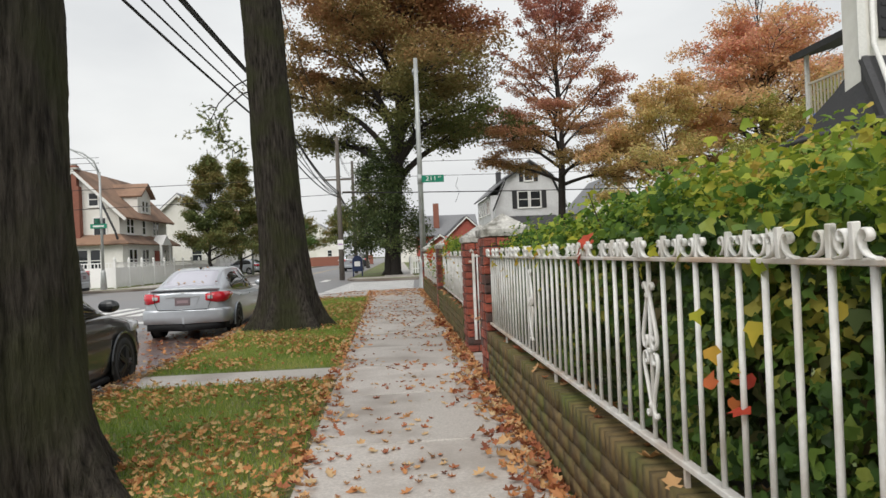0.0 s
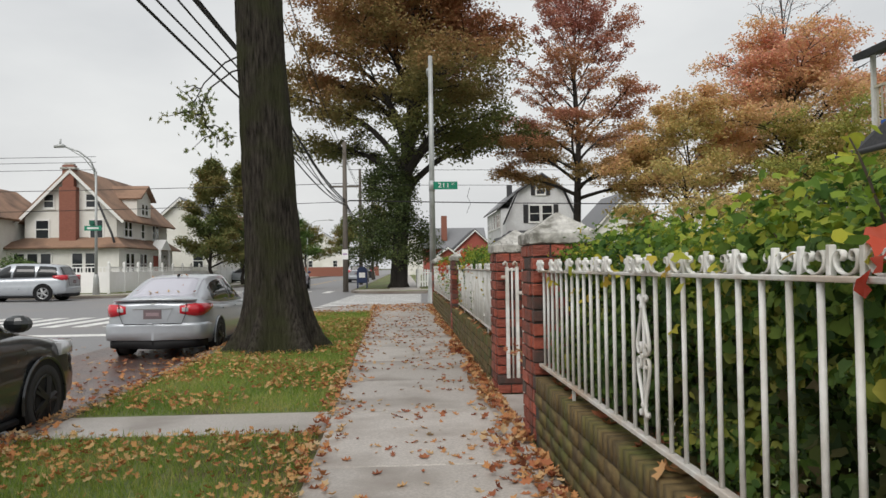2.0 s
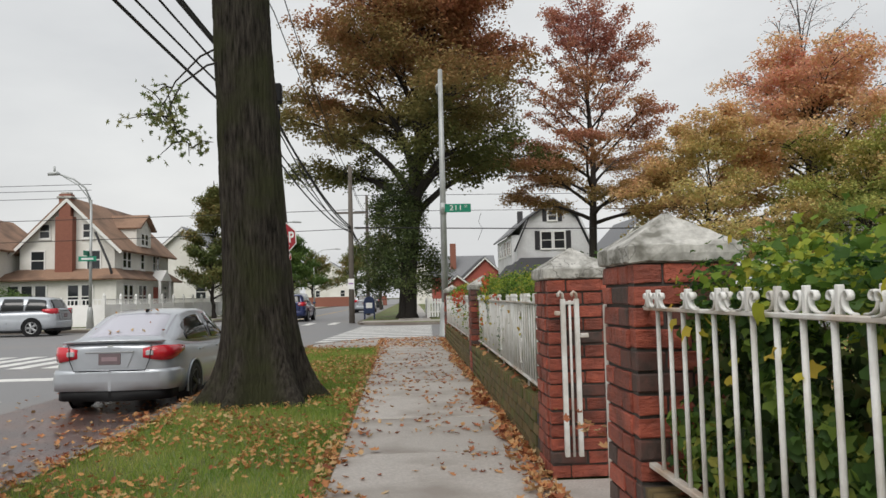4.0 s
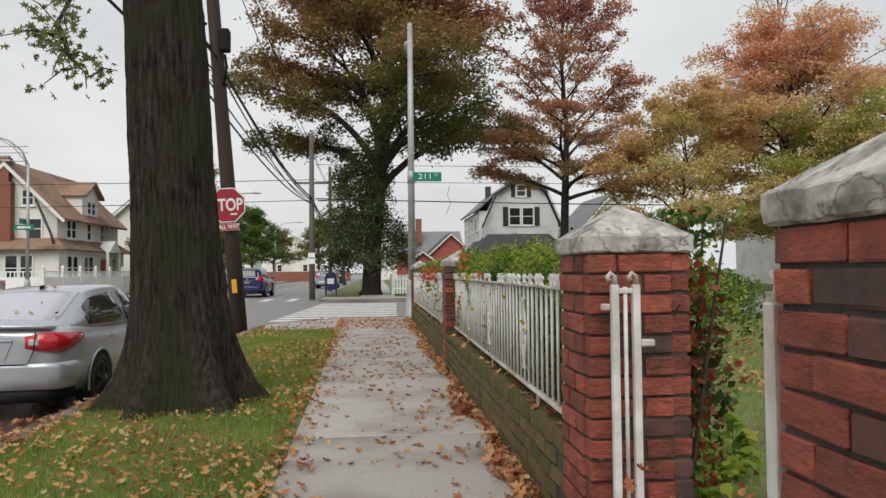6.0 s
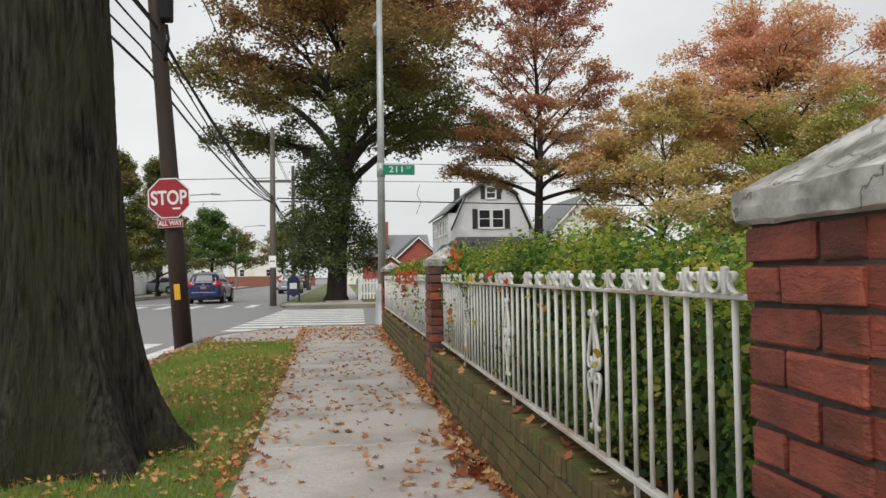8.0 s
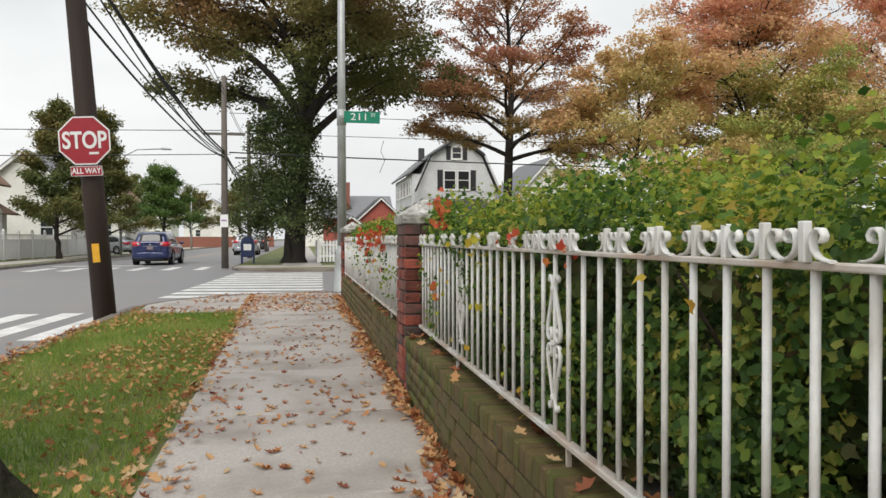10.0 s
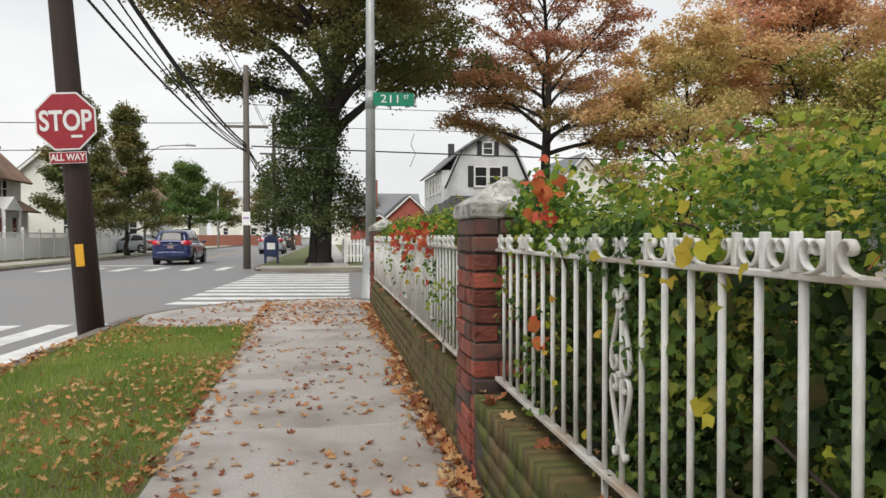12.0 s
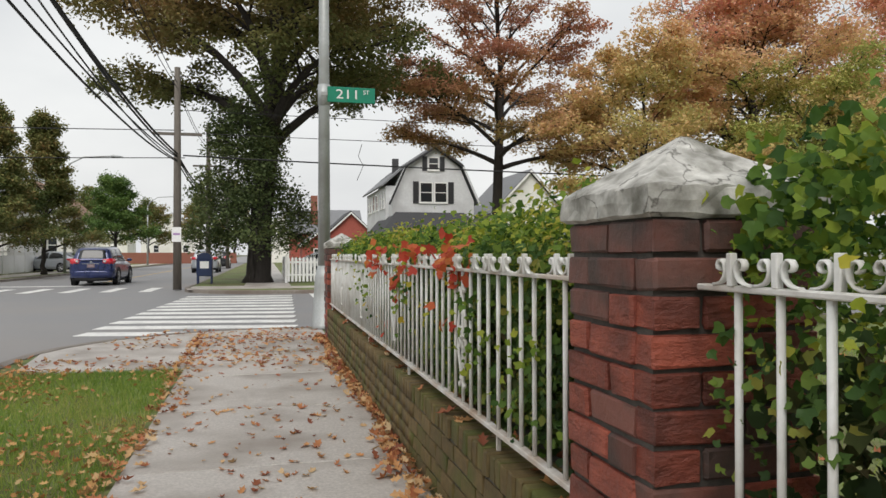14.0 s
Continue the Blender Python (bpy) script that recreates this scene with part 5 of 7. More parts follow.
ch = part("chimney", box(-0.52, -0.5, 0, 0.52, 0.0, 6.6, 0.02), M_FARBRICK, h, "tall red brick chimney")
part("flue", box(-0.36, -0.42, 6.6, 0.36, 0.1, 8.0, 0.02), M_FARBRICK, ch)
part("chimney_cap", box(-0.45, -0.5, 7.72, 0.45, 0.18, 7.86, 0.02), M_CAP, ch)
part("chimney_pot", box(-0.3, -0.3, 8.0, 0.3, 0.0, 8.12, 0.02), M_CAP, ch)
for x, z in ((-1.35, 5.75), (1.25, 5.75)):
    window(h, pose(x, 0, z), 0.55, 0.8)
for x, z in ((-1.75, 3.95), (1.6, 3.95)):
    window(h, pose(x, 0, z), 0.75, 1.1)
for y in (1.4, 2.1, 4.4, 6.6, 7.3):
    window(h, pose(W, y, 4.0, 0, 0, 90), 0.5, 0.95)
part("lower_wall", box(-W - 0.9, -1.1, 0, W + 0.55, D - 0.4, 2.75), M_SIDING, h)
part("porch_roof", roof_plane((-W - 1.3, -1.55, 2.75), (W + 1.1, -1.55, 2.75), (W - 0.01, -0.01, 3.42), (-W, -0.01, 3.42), 0.1), M_BROWNROOF, h)
part("porch_roof", roof_plane((W + 1.1, -1.55, 2.75), (W + 1.1, D, 2.75), (W + 0.01, D, 3.42), (W + 0.01, -0.01, 3.42), 0.1), M_BROWNROOF, h)
for x in (-2.6, -1.8, -1.0, 0.9, 1.7):
    window(h, pose(x, -1.1, 1.7), 0.6, 1.35)
for y in (0.2, 1.0, 2.6, 3.3, 7.2, 8.0):
    window(h, pose(W + 0.55, y, 1.7, 0, 0, 90), 0.55, 1.3)
part("door", box(W + 0.55, 5.0, 0.3, W + 0.62, 5.9, 2.3, 0.01), M_REDWALL, h, "dark red front door")
dm = part("dormer", box(W - 1.9, 3.2, 4.6, W + 0.1, 5.8, 6.3), M_SIDING, h)
part("dormer_roof", roof_plane((W - 2.6, 3.0, 6.2), (W + 0.45, 3.0, 6.2), (W + 0.45, 4.5, 7.2), (W - 2.6, 4.5, 7.2), 0.1), M_BROWNROOF, dm)
part("dormer_roof", roof_plane((W - 2.6, 4.5, 7.2), (W + 0.45, 4.5, 7.2), (W + 0.45, 6.0, 6.2), (W - 2.6, 6.0, 6.2), 0.1), M_BROWNROOF, dm)
part("dormer_gable", prism([(-1.3, 0), (1.3, 0), (0, 0.85)], 0.1, pose(W + 0.12, 4.5, 6.25, 0, 0, 90)), M_SIDING, dm)
for y in (4.15, 4.85):
    window(h, pose(W + 0.1, y, 5.5, 0, 0, 90), 0.42, 0.7)
part("porch_gable", prism([(-1.1, 0), (1.1, 0), (0, 0.75)], 0.8, pose(W + 1.35, 5.4, 2.7, 0, 0, 90)), M_TRIM, h)
for y in (4.4, 6.4):
    part("porch_column", tube([(W + 1.2, y, 0), (W + 1.2, y, 2.75)], 0.1, 8), M_TRIM, h)
# Dark tube drawn for the rake trim of the lower roof slope.
part("downpipe", tube([(1.9, -0.55, 5.6), (W - 0.1, -0.55, 3.6), (W + 0.2, -0.9, 3.0)], 0.07, 6), M_SHUTTER, h, "dark slanting edge of the lower roof slope")


def far_house(x, y, w, d, eave, apex, wall_m, roof_m, label, turn=0.0, wins=((-0.5, 0.45), (0.5, 0.45))):
    o = thing("house", pose(x, y, 0, 0, 0, turn), label, "house")
    part("wall", prism([(-w, 0), (w, 0), (w, eave), (0, apex), (-w, eave)], d), wall_m, o)
    s_ = (apex - eave) / w
    for s in (1, -1):
        part("roof", roof_plane((0, -0.35, apex + 0.15), (0, d + 0.3, apex + 0.15), (s * (w + 0.4), d + 0.3, eave - 0.4 * s_ + 0.15), (s * (w + 0.4), -0.35, eave - 0.4 * s_ + 0.15), 0.14), roof_m, o)
        part("rake_board", roof_plane((0, -0.39, apex + 0.02), (0, -0.33, apex + 0.02), (s * (w + 0.4), -0.33, eave - 0.4 * s_ + 0.02), (s * (w + 0.4), -0.39, eave - 0.4 * s_ + 0.02), 0.16), M_TRIM, o)
    for wx, wz in wins:
        window(o, pose(wx * w, 0, wz * eave), 0.8, 1.2)
    return o


far_house(-26.5, 44.5, 2.6, 9, 4.6, 6.6, M_SIDING, M_BROWNROOF, "pale green house with a brick chimney side", 0, ((-0.4, 0.75), (0.4, 0.75)))
far_house(-19.0, 66, 3.2, 9, 4.6, 7.4, M_SIDING, M_GREYROOF, "white house with a grey roof down the street")
far_house(-19.0, 82, 3.2, 9, 4.6, 7.4, M_SIDING, M_BROWNROOF, "white house with a brown roof down the street")
far_house(-16.0, 150, 5, 9, 5.0, 8.5, M_SIDING, M_GREYROOF, "white gabled house far down the street")
far_house(-30.0, 160, 5, 9, 5.0, 8.0, M_SIDING, M_GREYROOF, "white gabled house far down the street")
far_house(3.5, 125, 5, 9, 5.0, 7.5, M_SIDING, M_GREYROOF, "pale house far behind the oak")
r = far_house(9.7, 95, 2.4, 8, 3.7, 5.9, M_REDWALL, M_DARKROOF, "red brick house with white gable trim", 0, ((0.0, 0.4),))
far_house(5.7, 88, 1.6, 6, 2.3, 3.5, M_REDWALL, M_GREYROOF, "small red house with white trimmed gable", 0, ((0.0, 0.5),))
o = thing("house", pose(8.0, 104, 0), "long low house with a grey roof and brick chimney", "house")
part("wall", box(-4.5, 0, 0, 4.0, 8, 4.0), M_REDWALL, o)
part("roof", roof_plane((-5, -0.5, 3.9), (4.5, -0.5, 3.9), (4.5, 4, 7.0), (-5, 4, 7.0), 0.15), M_GREYROOF, o)
part("chimney", box(-2.0, 1.0, 5.0, -1.2, 2.0, 8.6), M_FARBRICK, o)

# grey gambrel house beyond the crossing street
h = thing("house", pose(14.05, 72, 0), "grey gambrel house with black shutters and dark porch roof", "house")
prof = [(-3.5, 0), (3.5, 0), (3.5, 5.7), (2.25, 8.55), (0, 10.1), (-2.25, 8.55), (-3.5, 5.7)]
part("wall", prism(prof, 13.5), M_GREYSIDING, h)


def gam(z):
    return 3.48 if z < 5.7 else (3.48 - 1.25 * (z - 5.7) / 2.85 if z < 8.55 else max(0.05, 2.23 * (10.1 - z) / 1.55))


part("siding", clapboards(7, 3.0, 10.0, 0.2, gam), M_GREYSIDING, h)
for s in (1, -1):
    part("roof", roof_plane((0, -0.4, 10.28), (0, 13.8, 10.28), (s * 2.4, 13.8, 8.62), (s * 2.4, -0.4, 8.62), 0.14), M_GREYROOF, h)
    part("rake_board", roof_plane((0, -0.43, 10.12), (0, -0.38, 10.12), (s * 2.42, -0.38, 8.5), (s * 2.42, -0.43, 8.5), 0.16), M_SHUTTER, h)
    part("rake_board", roof_plane((s * 2.42, -0.43, 8.5), (s * 2.42, -0.38, 8.5), (s * 3.85, -0.38, 5.3), (s * 3.85, -0.43, 5.3), 0.16), M_SHUTTER if s < 0 else M_GREYSIDING, h)
part("roof", roof_plane((2.4, -0.4, 8.62), (2.4, 13.8, 8.62), (3.85, 13.8, 5.4), (3.85, -0.4, 5.4), 0.14), M_GREYROOF, h)
part("side_dormer", box(-3.75, 1.6, 3.0, -2.2, 13.0, 7.0), M_GREYSIDING, h)
part("dormer_roof", roof_plane((-4.1, 1.2, 6.9), (-4.1, 13.4, 6.9), (-1.6, 13.4, 9.1), (-1.6, 1.2, 9.1), 0.14), M_GREYROOF, h)
for y in (2.6, 4.0, 6.2, 8.2, 10.2, 11.6):
    window(h, pose(-3.75, y, 5.9, 0, 0, -90), 0.75, 1.35)
for x in (-0.62, 0.62):
    w = window(h, pose(x, 0, 6.35), 0.95, 1.55)
for x in (-1.5, 1.5):
    part("shutter", box(x - 0.24, -0.08, 5.45, x + 0.24, 0.0, 7.25, 0.01), M_SHUTTER, h, "black shutter")
window(h, pose(0, 0, 8.75), 0.75, 0.95)
for x in (-0.75, 0.75):
    part("shutter", box(x - 0.2, -0.08, 8.15, x + 0.2, 0.0, 9.35, 0.01), M_SHUTTER, h, "black shutter")
part("chimney", box(-2.6, 4.6, 8.0, -2.1, 5.2, 9.7), M_DARKROOF, h)
part("porch", box(-4.3, -2.8, 0, 3.4, -0.01, 2.9), M_GREYSIDING, h)
part("porch_roof", roof_plane((-4.9, -3.4, 2.85), (3.9, -3.4, 2.85), (2.6, -0.02, 4.7), (-3.2, -0.02, 4.7), 0.15), M_DARKROOF, h)
part("porch_roof", roof_plane((-4.9, -3.4, 2.85), (-3.2, -0.02, 4.7), (-3.76, 6, 4.2), (-4.9, 6, 2.85), 0.15), M_DARKROOF, h)
for x in (-3.2, -1.6, 0.2, 1.8):
    window(h, pose(x, -2.8, 1.9), 0.85, 1.2)
far_house(24, 76, 3.4, 10, 5.2, 8.8, M_SIDING, M_GREYROOF, "pale house with a grey roof behind the maple")

porch_house = far_house(36, 56, 4.2, 10, 5.4, 8.6, M_GREYSIDING, M_DARKROOF, "grey house with a deep shaded porch across the side street", 0, ((-0.5, 0.78), (0.5, 0.78)))
part("porch_roof", roof_plane((-4.8, -3.0, 2.75), (4.8, -3.0, 2.75), (4.3, -0.02, 3.7), (-4.3, -0.02, 3.7), 0.14), M_DARKROOF, porch_house)
part("porch_floor", box(-4.3, -2.8, 0, 4.3, -0.02, 0.5), M_CURB, porch_house)
for k in range(5):
    part("porch_column", box(-4.2 + 2.1 * k - 0.11, -2.75, 0.5, -4.2 + 2.1 * k + 0.11, -2.53, 2.75), M_TRIM, porch_house)
for x in (-2.6, 0.4, 2.6):
    window(porch_house, pose(x, 0, 1.75), 0.9, 1.5)

# the house behind the hedge: shingled upper wall, dark porch roof, balcony
h = thing("house", pose(9.6, 13.6, 0), "grey shingled house with black shuttered window over a dark porch roof", "house")
part("wall", box(0, 0, 0, 8, 0.5, 9.0), M_SIDING, h)
for row in range(18):
    bm = bmesh.new()
    rng = random.Random(row)
    x = -0.03 - rng.uniform(0, 0.2)
    z = 4.65 + row * 0.2
    while x < 4:
        w = rng.uniform(0.32, 0.42)
        box(max(x, -0.03), -0.03 - rng.uniform(0, 0.012), z - 0.02, x + w - 0.008, -0.002, z + 0.2, 0, bm)
        x += w
    part("shingle_row", bm, M_SIDING, h)
part("corner_board", box(-0.05, -0.05, 4.6, 0.12, -0.031, 9.0), M_TRIM, h)
window(h, pose(1.3, -0.03, 6.0), 0.9, 1.9, True)
part("porch", box(0.1, -0.8, 0, 7.5, -0.01, 3.25), M_SHUTTER, h)
part("porch_roof", roof_plane((-0.4, -1.2, 3.3), (8, -1.2, 3.3), (8, -0.035, 4.67), (0.0, -0.035, 4.67), 0.12), M_DARKROOF, h)
part("porch_roof", roof_plane((-0.4, -1.2, 3.3), (0.0, -0.035, 4.67), (0.9, 2.7, 4.2), (-0.2, 2.7, 3.3), 0.12), M_DARKROOF, h)
part("gutter", tube([(-0.42, -1.22, 3.27), (-0.42, 2.7, 3.27)], 0.05, 8), M_DARKROOF, h)
part("downpipe", tube([(0.22, -0.1, 9.0), (0.22, -0.1, 4.9), (-0.1, -0.9, 3.95), (-0.1, -1.0, 0.5)], 0.05, 8), M_TRIM, h, "white downpipe")
M_BEIGE = plain("beige_balcony_paint", (0.55, 0.50, 0.40), 0.6)
part("balcony_floor", box(0.9, 1.5, 3.95, 2.2, 3.4, 4.05), M_BEIGE, h)
part("balcony_roof", roof_plane((0.65, 1.2, 5.65), (1.9, 1.2, 6.0), (1.9, 3.6, 6.0), (0.65, 3.6, 5.65), 0.14), M_DARKROOF, h)
part("tarp", box(0.83, 1.6, 3.98, 0.89, 3.0, 4.13, 0.02), plain("blue_tarp", (0.03, 0.12, 0.5)), h, "bright blue tarpaulin")
rail = part("railing", box(0.9, 1.52, 4.86, 0.95, 3.4, 4.91), M_BEIGE, h)
for k in range(14):
    part("baluster", box(0.91, 1.55 + k * 0.135, 4.05, 0.94, 1.58 + k * 0.135, 4.86), M_BEIGE, rail)
for y in (1.6, 3.3):
    part("porch_column", box(0.88, y - 0.04, 4.05, 0.96, y + 0.04, 5.7), M_TRIM, h)

# white vinyl fence across the junction, with board panels and post caps
f = thing("vinyl_fence", pose(-15.8, 43.0, 0), "white vinyl fence with lattice top round the corner garden", "fence")
for k in range(14):
    y = k * 2.2
    part("panel", box(-0.03, y + 0.06, 0.05, 0.03, y + 2.14, 1.2), M_WFENCE, f)
    part("post", box(-0.07, y - 0.07, 0, 0.07, y + 0.07, 1.62, 0.01), M_WFENCE, f)
    part("post_cap", tube([(0, y, 1.62), (0, y, 1.68), (0, y, 1.8)], [0.1, 0.09, 0.02], 8), M_WFENCE, f)
    part("lattice", box(-0.02, y + 0.07, 1.44, 0.02, y + 2.13, 1.5), M_WFENCE, f)
    for q in range(10):
        part("slat", box(-0.012, y + 0.12 + q * 0.2, 1.2, 0.012, y + 0.17 + q * 0.2, 1.44), M_WFENCE, f)
f2 = thing("vinyl_fence", pose(-15.8, 43.0, 0), "white vinyl fence along the crossing street", "fence")
for k in range(5):
    x = -k * 2.2
    part("panel", box(x - 2.14, -0.03, 0.05, x - 0.08, 0.03, 1.2), M_WFENCE, f2)
    part("post", box(x - 2.27, -0.07, 0, x - 2.15, 0.07, 1.62, 0.01), M_WFENCE, f2)
    part("lattice", box(x - 2.14, -0.02, 1.44, x - 0.08, 0.02, 1.5), M_WFENCE, f2)
    for q in range(10):
        part("slat", box(x - 0.17 - q * 0.2, -0.012, 1.2, x - 0.12 - q * 0.2, 0.012, 1.44), M_WFENCE, f2)
f3 = thing("picket_fence", pose(1.5, 46.0, 0), "white picket fence behind the oak at the far corner", "fence")
for k in range(16):
    part("picket", prism([(-0.05, 0), (0.05, 0), (0.05, 1.0), (0, 1.08), (-0.05, 1.0)], 0.025, pose(k * 0.16, 0, 0.05)), M_WFENCE, f3)
for z in (0.3, 0.85):
    part("rail", box(-0.08, 0.027, z, 2.5, 0.06, z + 0.09), M_WFENCE, f3)
part("post", box(-0.16, -0.02, 0, -0.06, 0.09, 1.2), M_WFENCE, f3)
f4 = thing("picket_fence", pose(1.5, 46.0, 0, 0, 0, 90), "white picket fence running back from the corner", "fence")
for k in range(40):
    part("picket", prism([(-0.05, 0), (0.05, 0), (0.05, 1.0), (0, 1.08), (-0.05, 1.0)], 0.025, pose(0.3 + k * 0.16, 0.1, 0.05)), M_WFENCE, f4)
for z in (0.3, 0.85):
    part("rail", box(0.2, 0.127, z, 6.8, 0.16, z + 0.09), M_WFENCE, f4)
bw = thing("brick_garden_wall", pose(-14.5, 118, 0), "low red brick garden wall far down the street", "wall")
part("body", box(-6, 0, 0, 11, 0.4, 1.5), M_FARBRICK, bw)

# ---- vehicles ----


def loft(stations, ring, bm=None, caps=True, smooth=True):
    bm = bm or bmesh.new()
    rows = [[bm.verts.new(p) for p in ring(*s)] for s in stations]
    n = len(rows[0])
    for a, b in zip(rows, rows[1:]):
        for k in range(n):
            f = bm.faces.new((a[k], a[(k + 1) % n], b[(k + 1) % n], b[k]))
            f.smooth = smooth
    if caps:
        bm.faces.new(rows[0][::-1])
        bm.faces.new(rows[-1])
    bmesh.ops.recalc_face_normals(bm, faces=bm.faces)
    return bm


def resample(stations, n):
    """More stations along a smooth curve through the given ones."""
    st = np.array(stations, float)
    t = np.concatenate([[0], np.cumsum(np.linalg.norm(np.diff(st, axis=0), axis=1))])
    out = []
    for u in np.linspace(0, t[-1], n):
        i = min(max(int(np.searchsorted(t, u)) - 1, 0), len(st) - 2)
        p0, p1, p2, p3 = st[max(i - 1, 0)], st[i], st[i + 1], st[min(i + 2, len(st) - 1)]
        v = (u - t[i]) / (t[i + 1] - t[i])
        m1 = (p2 - p0) / 2 * 0.8
        m2 = (p3 - p1) / 2 * 0.8
        out.append(tuple((2 * v ** 3 - 3 * v ** 2 + 1) * p1 + (v ** 3 - 2 * v ** 2 + v) * m1 + (-2 * v ** 3 + 3 * v ** 2) * p2 + (v ** 3 - v ** 2) * m2))
    return out


def body_ring(y, hw, zl, zb):
    d = zb - zl
    half = [(0.0, zl), (hw * 0.84, zl), (hw * 0.93, zl + 0.03), (hw * 0.975, zl + 0.14 * d), (hw * 0.992, zl + 0.3 * d), (hw, zl + 0.46 * d), (hw * 0.99, zl + 0.58 * d), (hw * 0.978, zl + 0.66 * d), (hw * 0.985, zl + 0.76 * d), (hw * 0.965, zl + 0.88 * d), (hw * 0.92, zl + 0.96 * d), (hw * 0.84, zb), (hw * 0.5, zb + 0.018), (0.0, zb + 0.025)]
    return [(x, y, z) for x, z in half] + [(-x, y, z) for x, z in half[-2:0:-1]]


def cabin_ring(y, wb, wt, zb, zt):
    half = [(0.0, zb), (wb, zb), (wb * 0.55 + wt * 0.45, zb + 0.5 * (zt - zb)), (wt, zt - 0.04 * (zt > zb + 0.1)), (wt * 0.85, zt), (0.0, zt + 0.015)]
    return [(x, y, z) for x, z in half] + [(-x, y, z) for x, z in half[-2:0:-1]]


def wheel_parts(parent, x, y, r, side, rim_m, spokes=5):
    w = part("wheel", tube([(x - 0.11, y, r), (x + 0.11, y, r)], r * 0.55, 16), M_BLACKPLASTIC, parent)
    rings = [(-0.11, r * 0.62), (-0.11, r * 0.93), (-0.07, r), (0.07, r), (0.11, r * 0.93), (0.11, r * 0.62)]
    bm = bmesh.new()
    rows = [[bm.verts.new((x + dx, y + rr * math.cos(2 * math.pi * k / 28), r + rr * math.sin(2 * math.pi * k / 28))) for k in range(28)] for dx, rr in rings]
    for a, b in zip(rows, rows[1:] + rows[:1]):
        for k in range(28):
            bm.faces.new((a[k], a[(k + 1) % 28], b[(k + 1) % 28], b[k])).smooth = True
    part("tyre", bm, M_TYRE, w)
    bm = bmesh.new()
    xo = x + side * 0.1
    for k in range(spokes):
        a = 2 * math.pi * k / spokes
        for da in (-0.13, 0.13):
            tube([(xo + side * 0.012, y, r), (xo, y + r * 0.62 * math.cos(a + da), r + r * 0.62 * math.sin(a + da))], [r * 0.12, r * 0.07], 5, True, bm)
    rim = [(xo, y + r * 0.64 * math.cos(2 * math.pi * k / 24), r + r * 0.64 * math.sin(2 * math.pi * k / 24)) for k in range(25)]
    tube(rim, r * 0.055, 5, False, bm)
    part("rim", bm, rim_m, w)


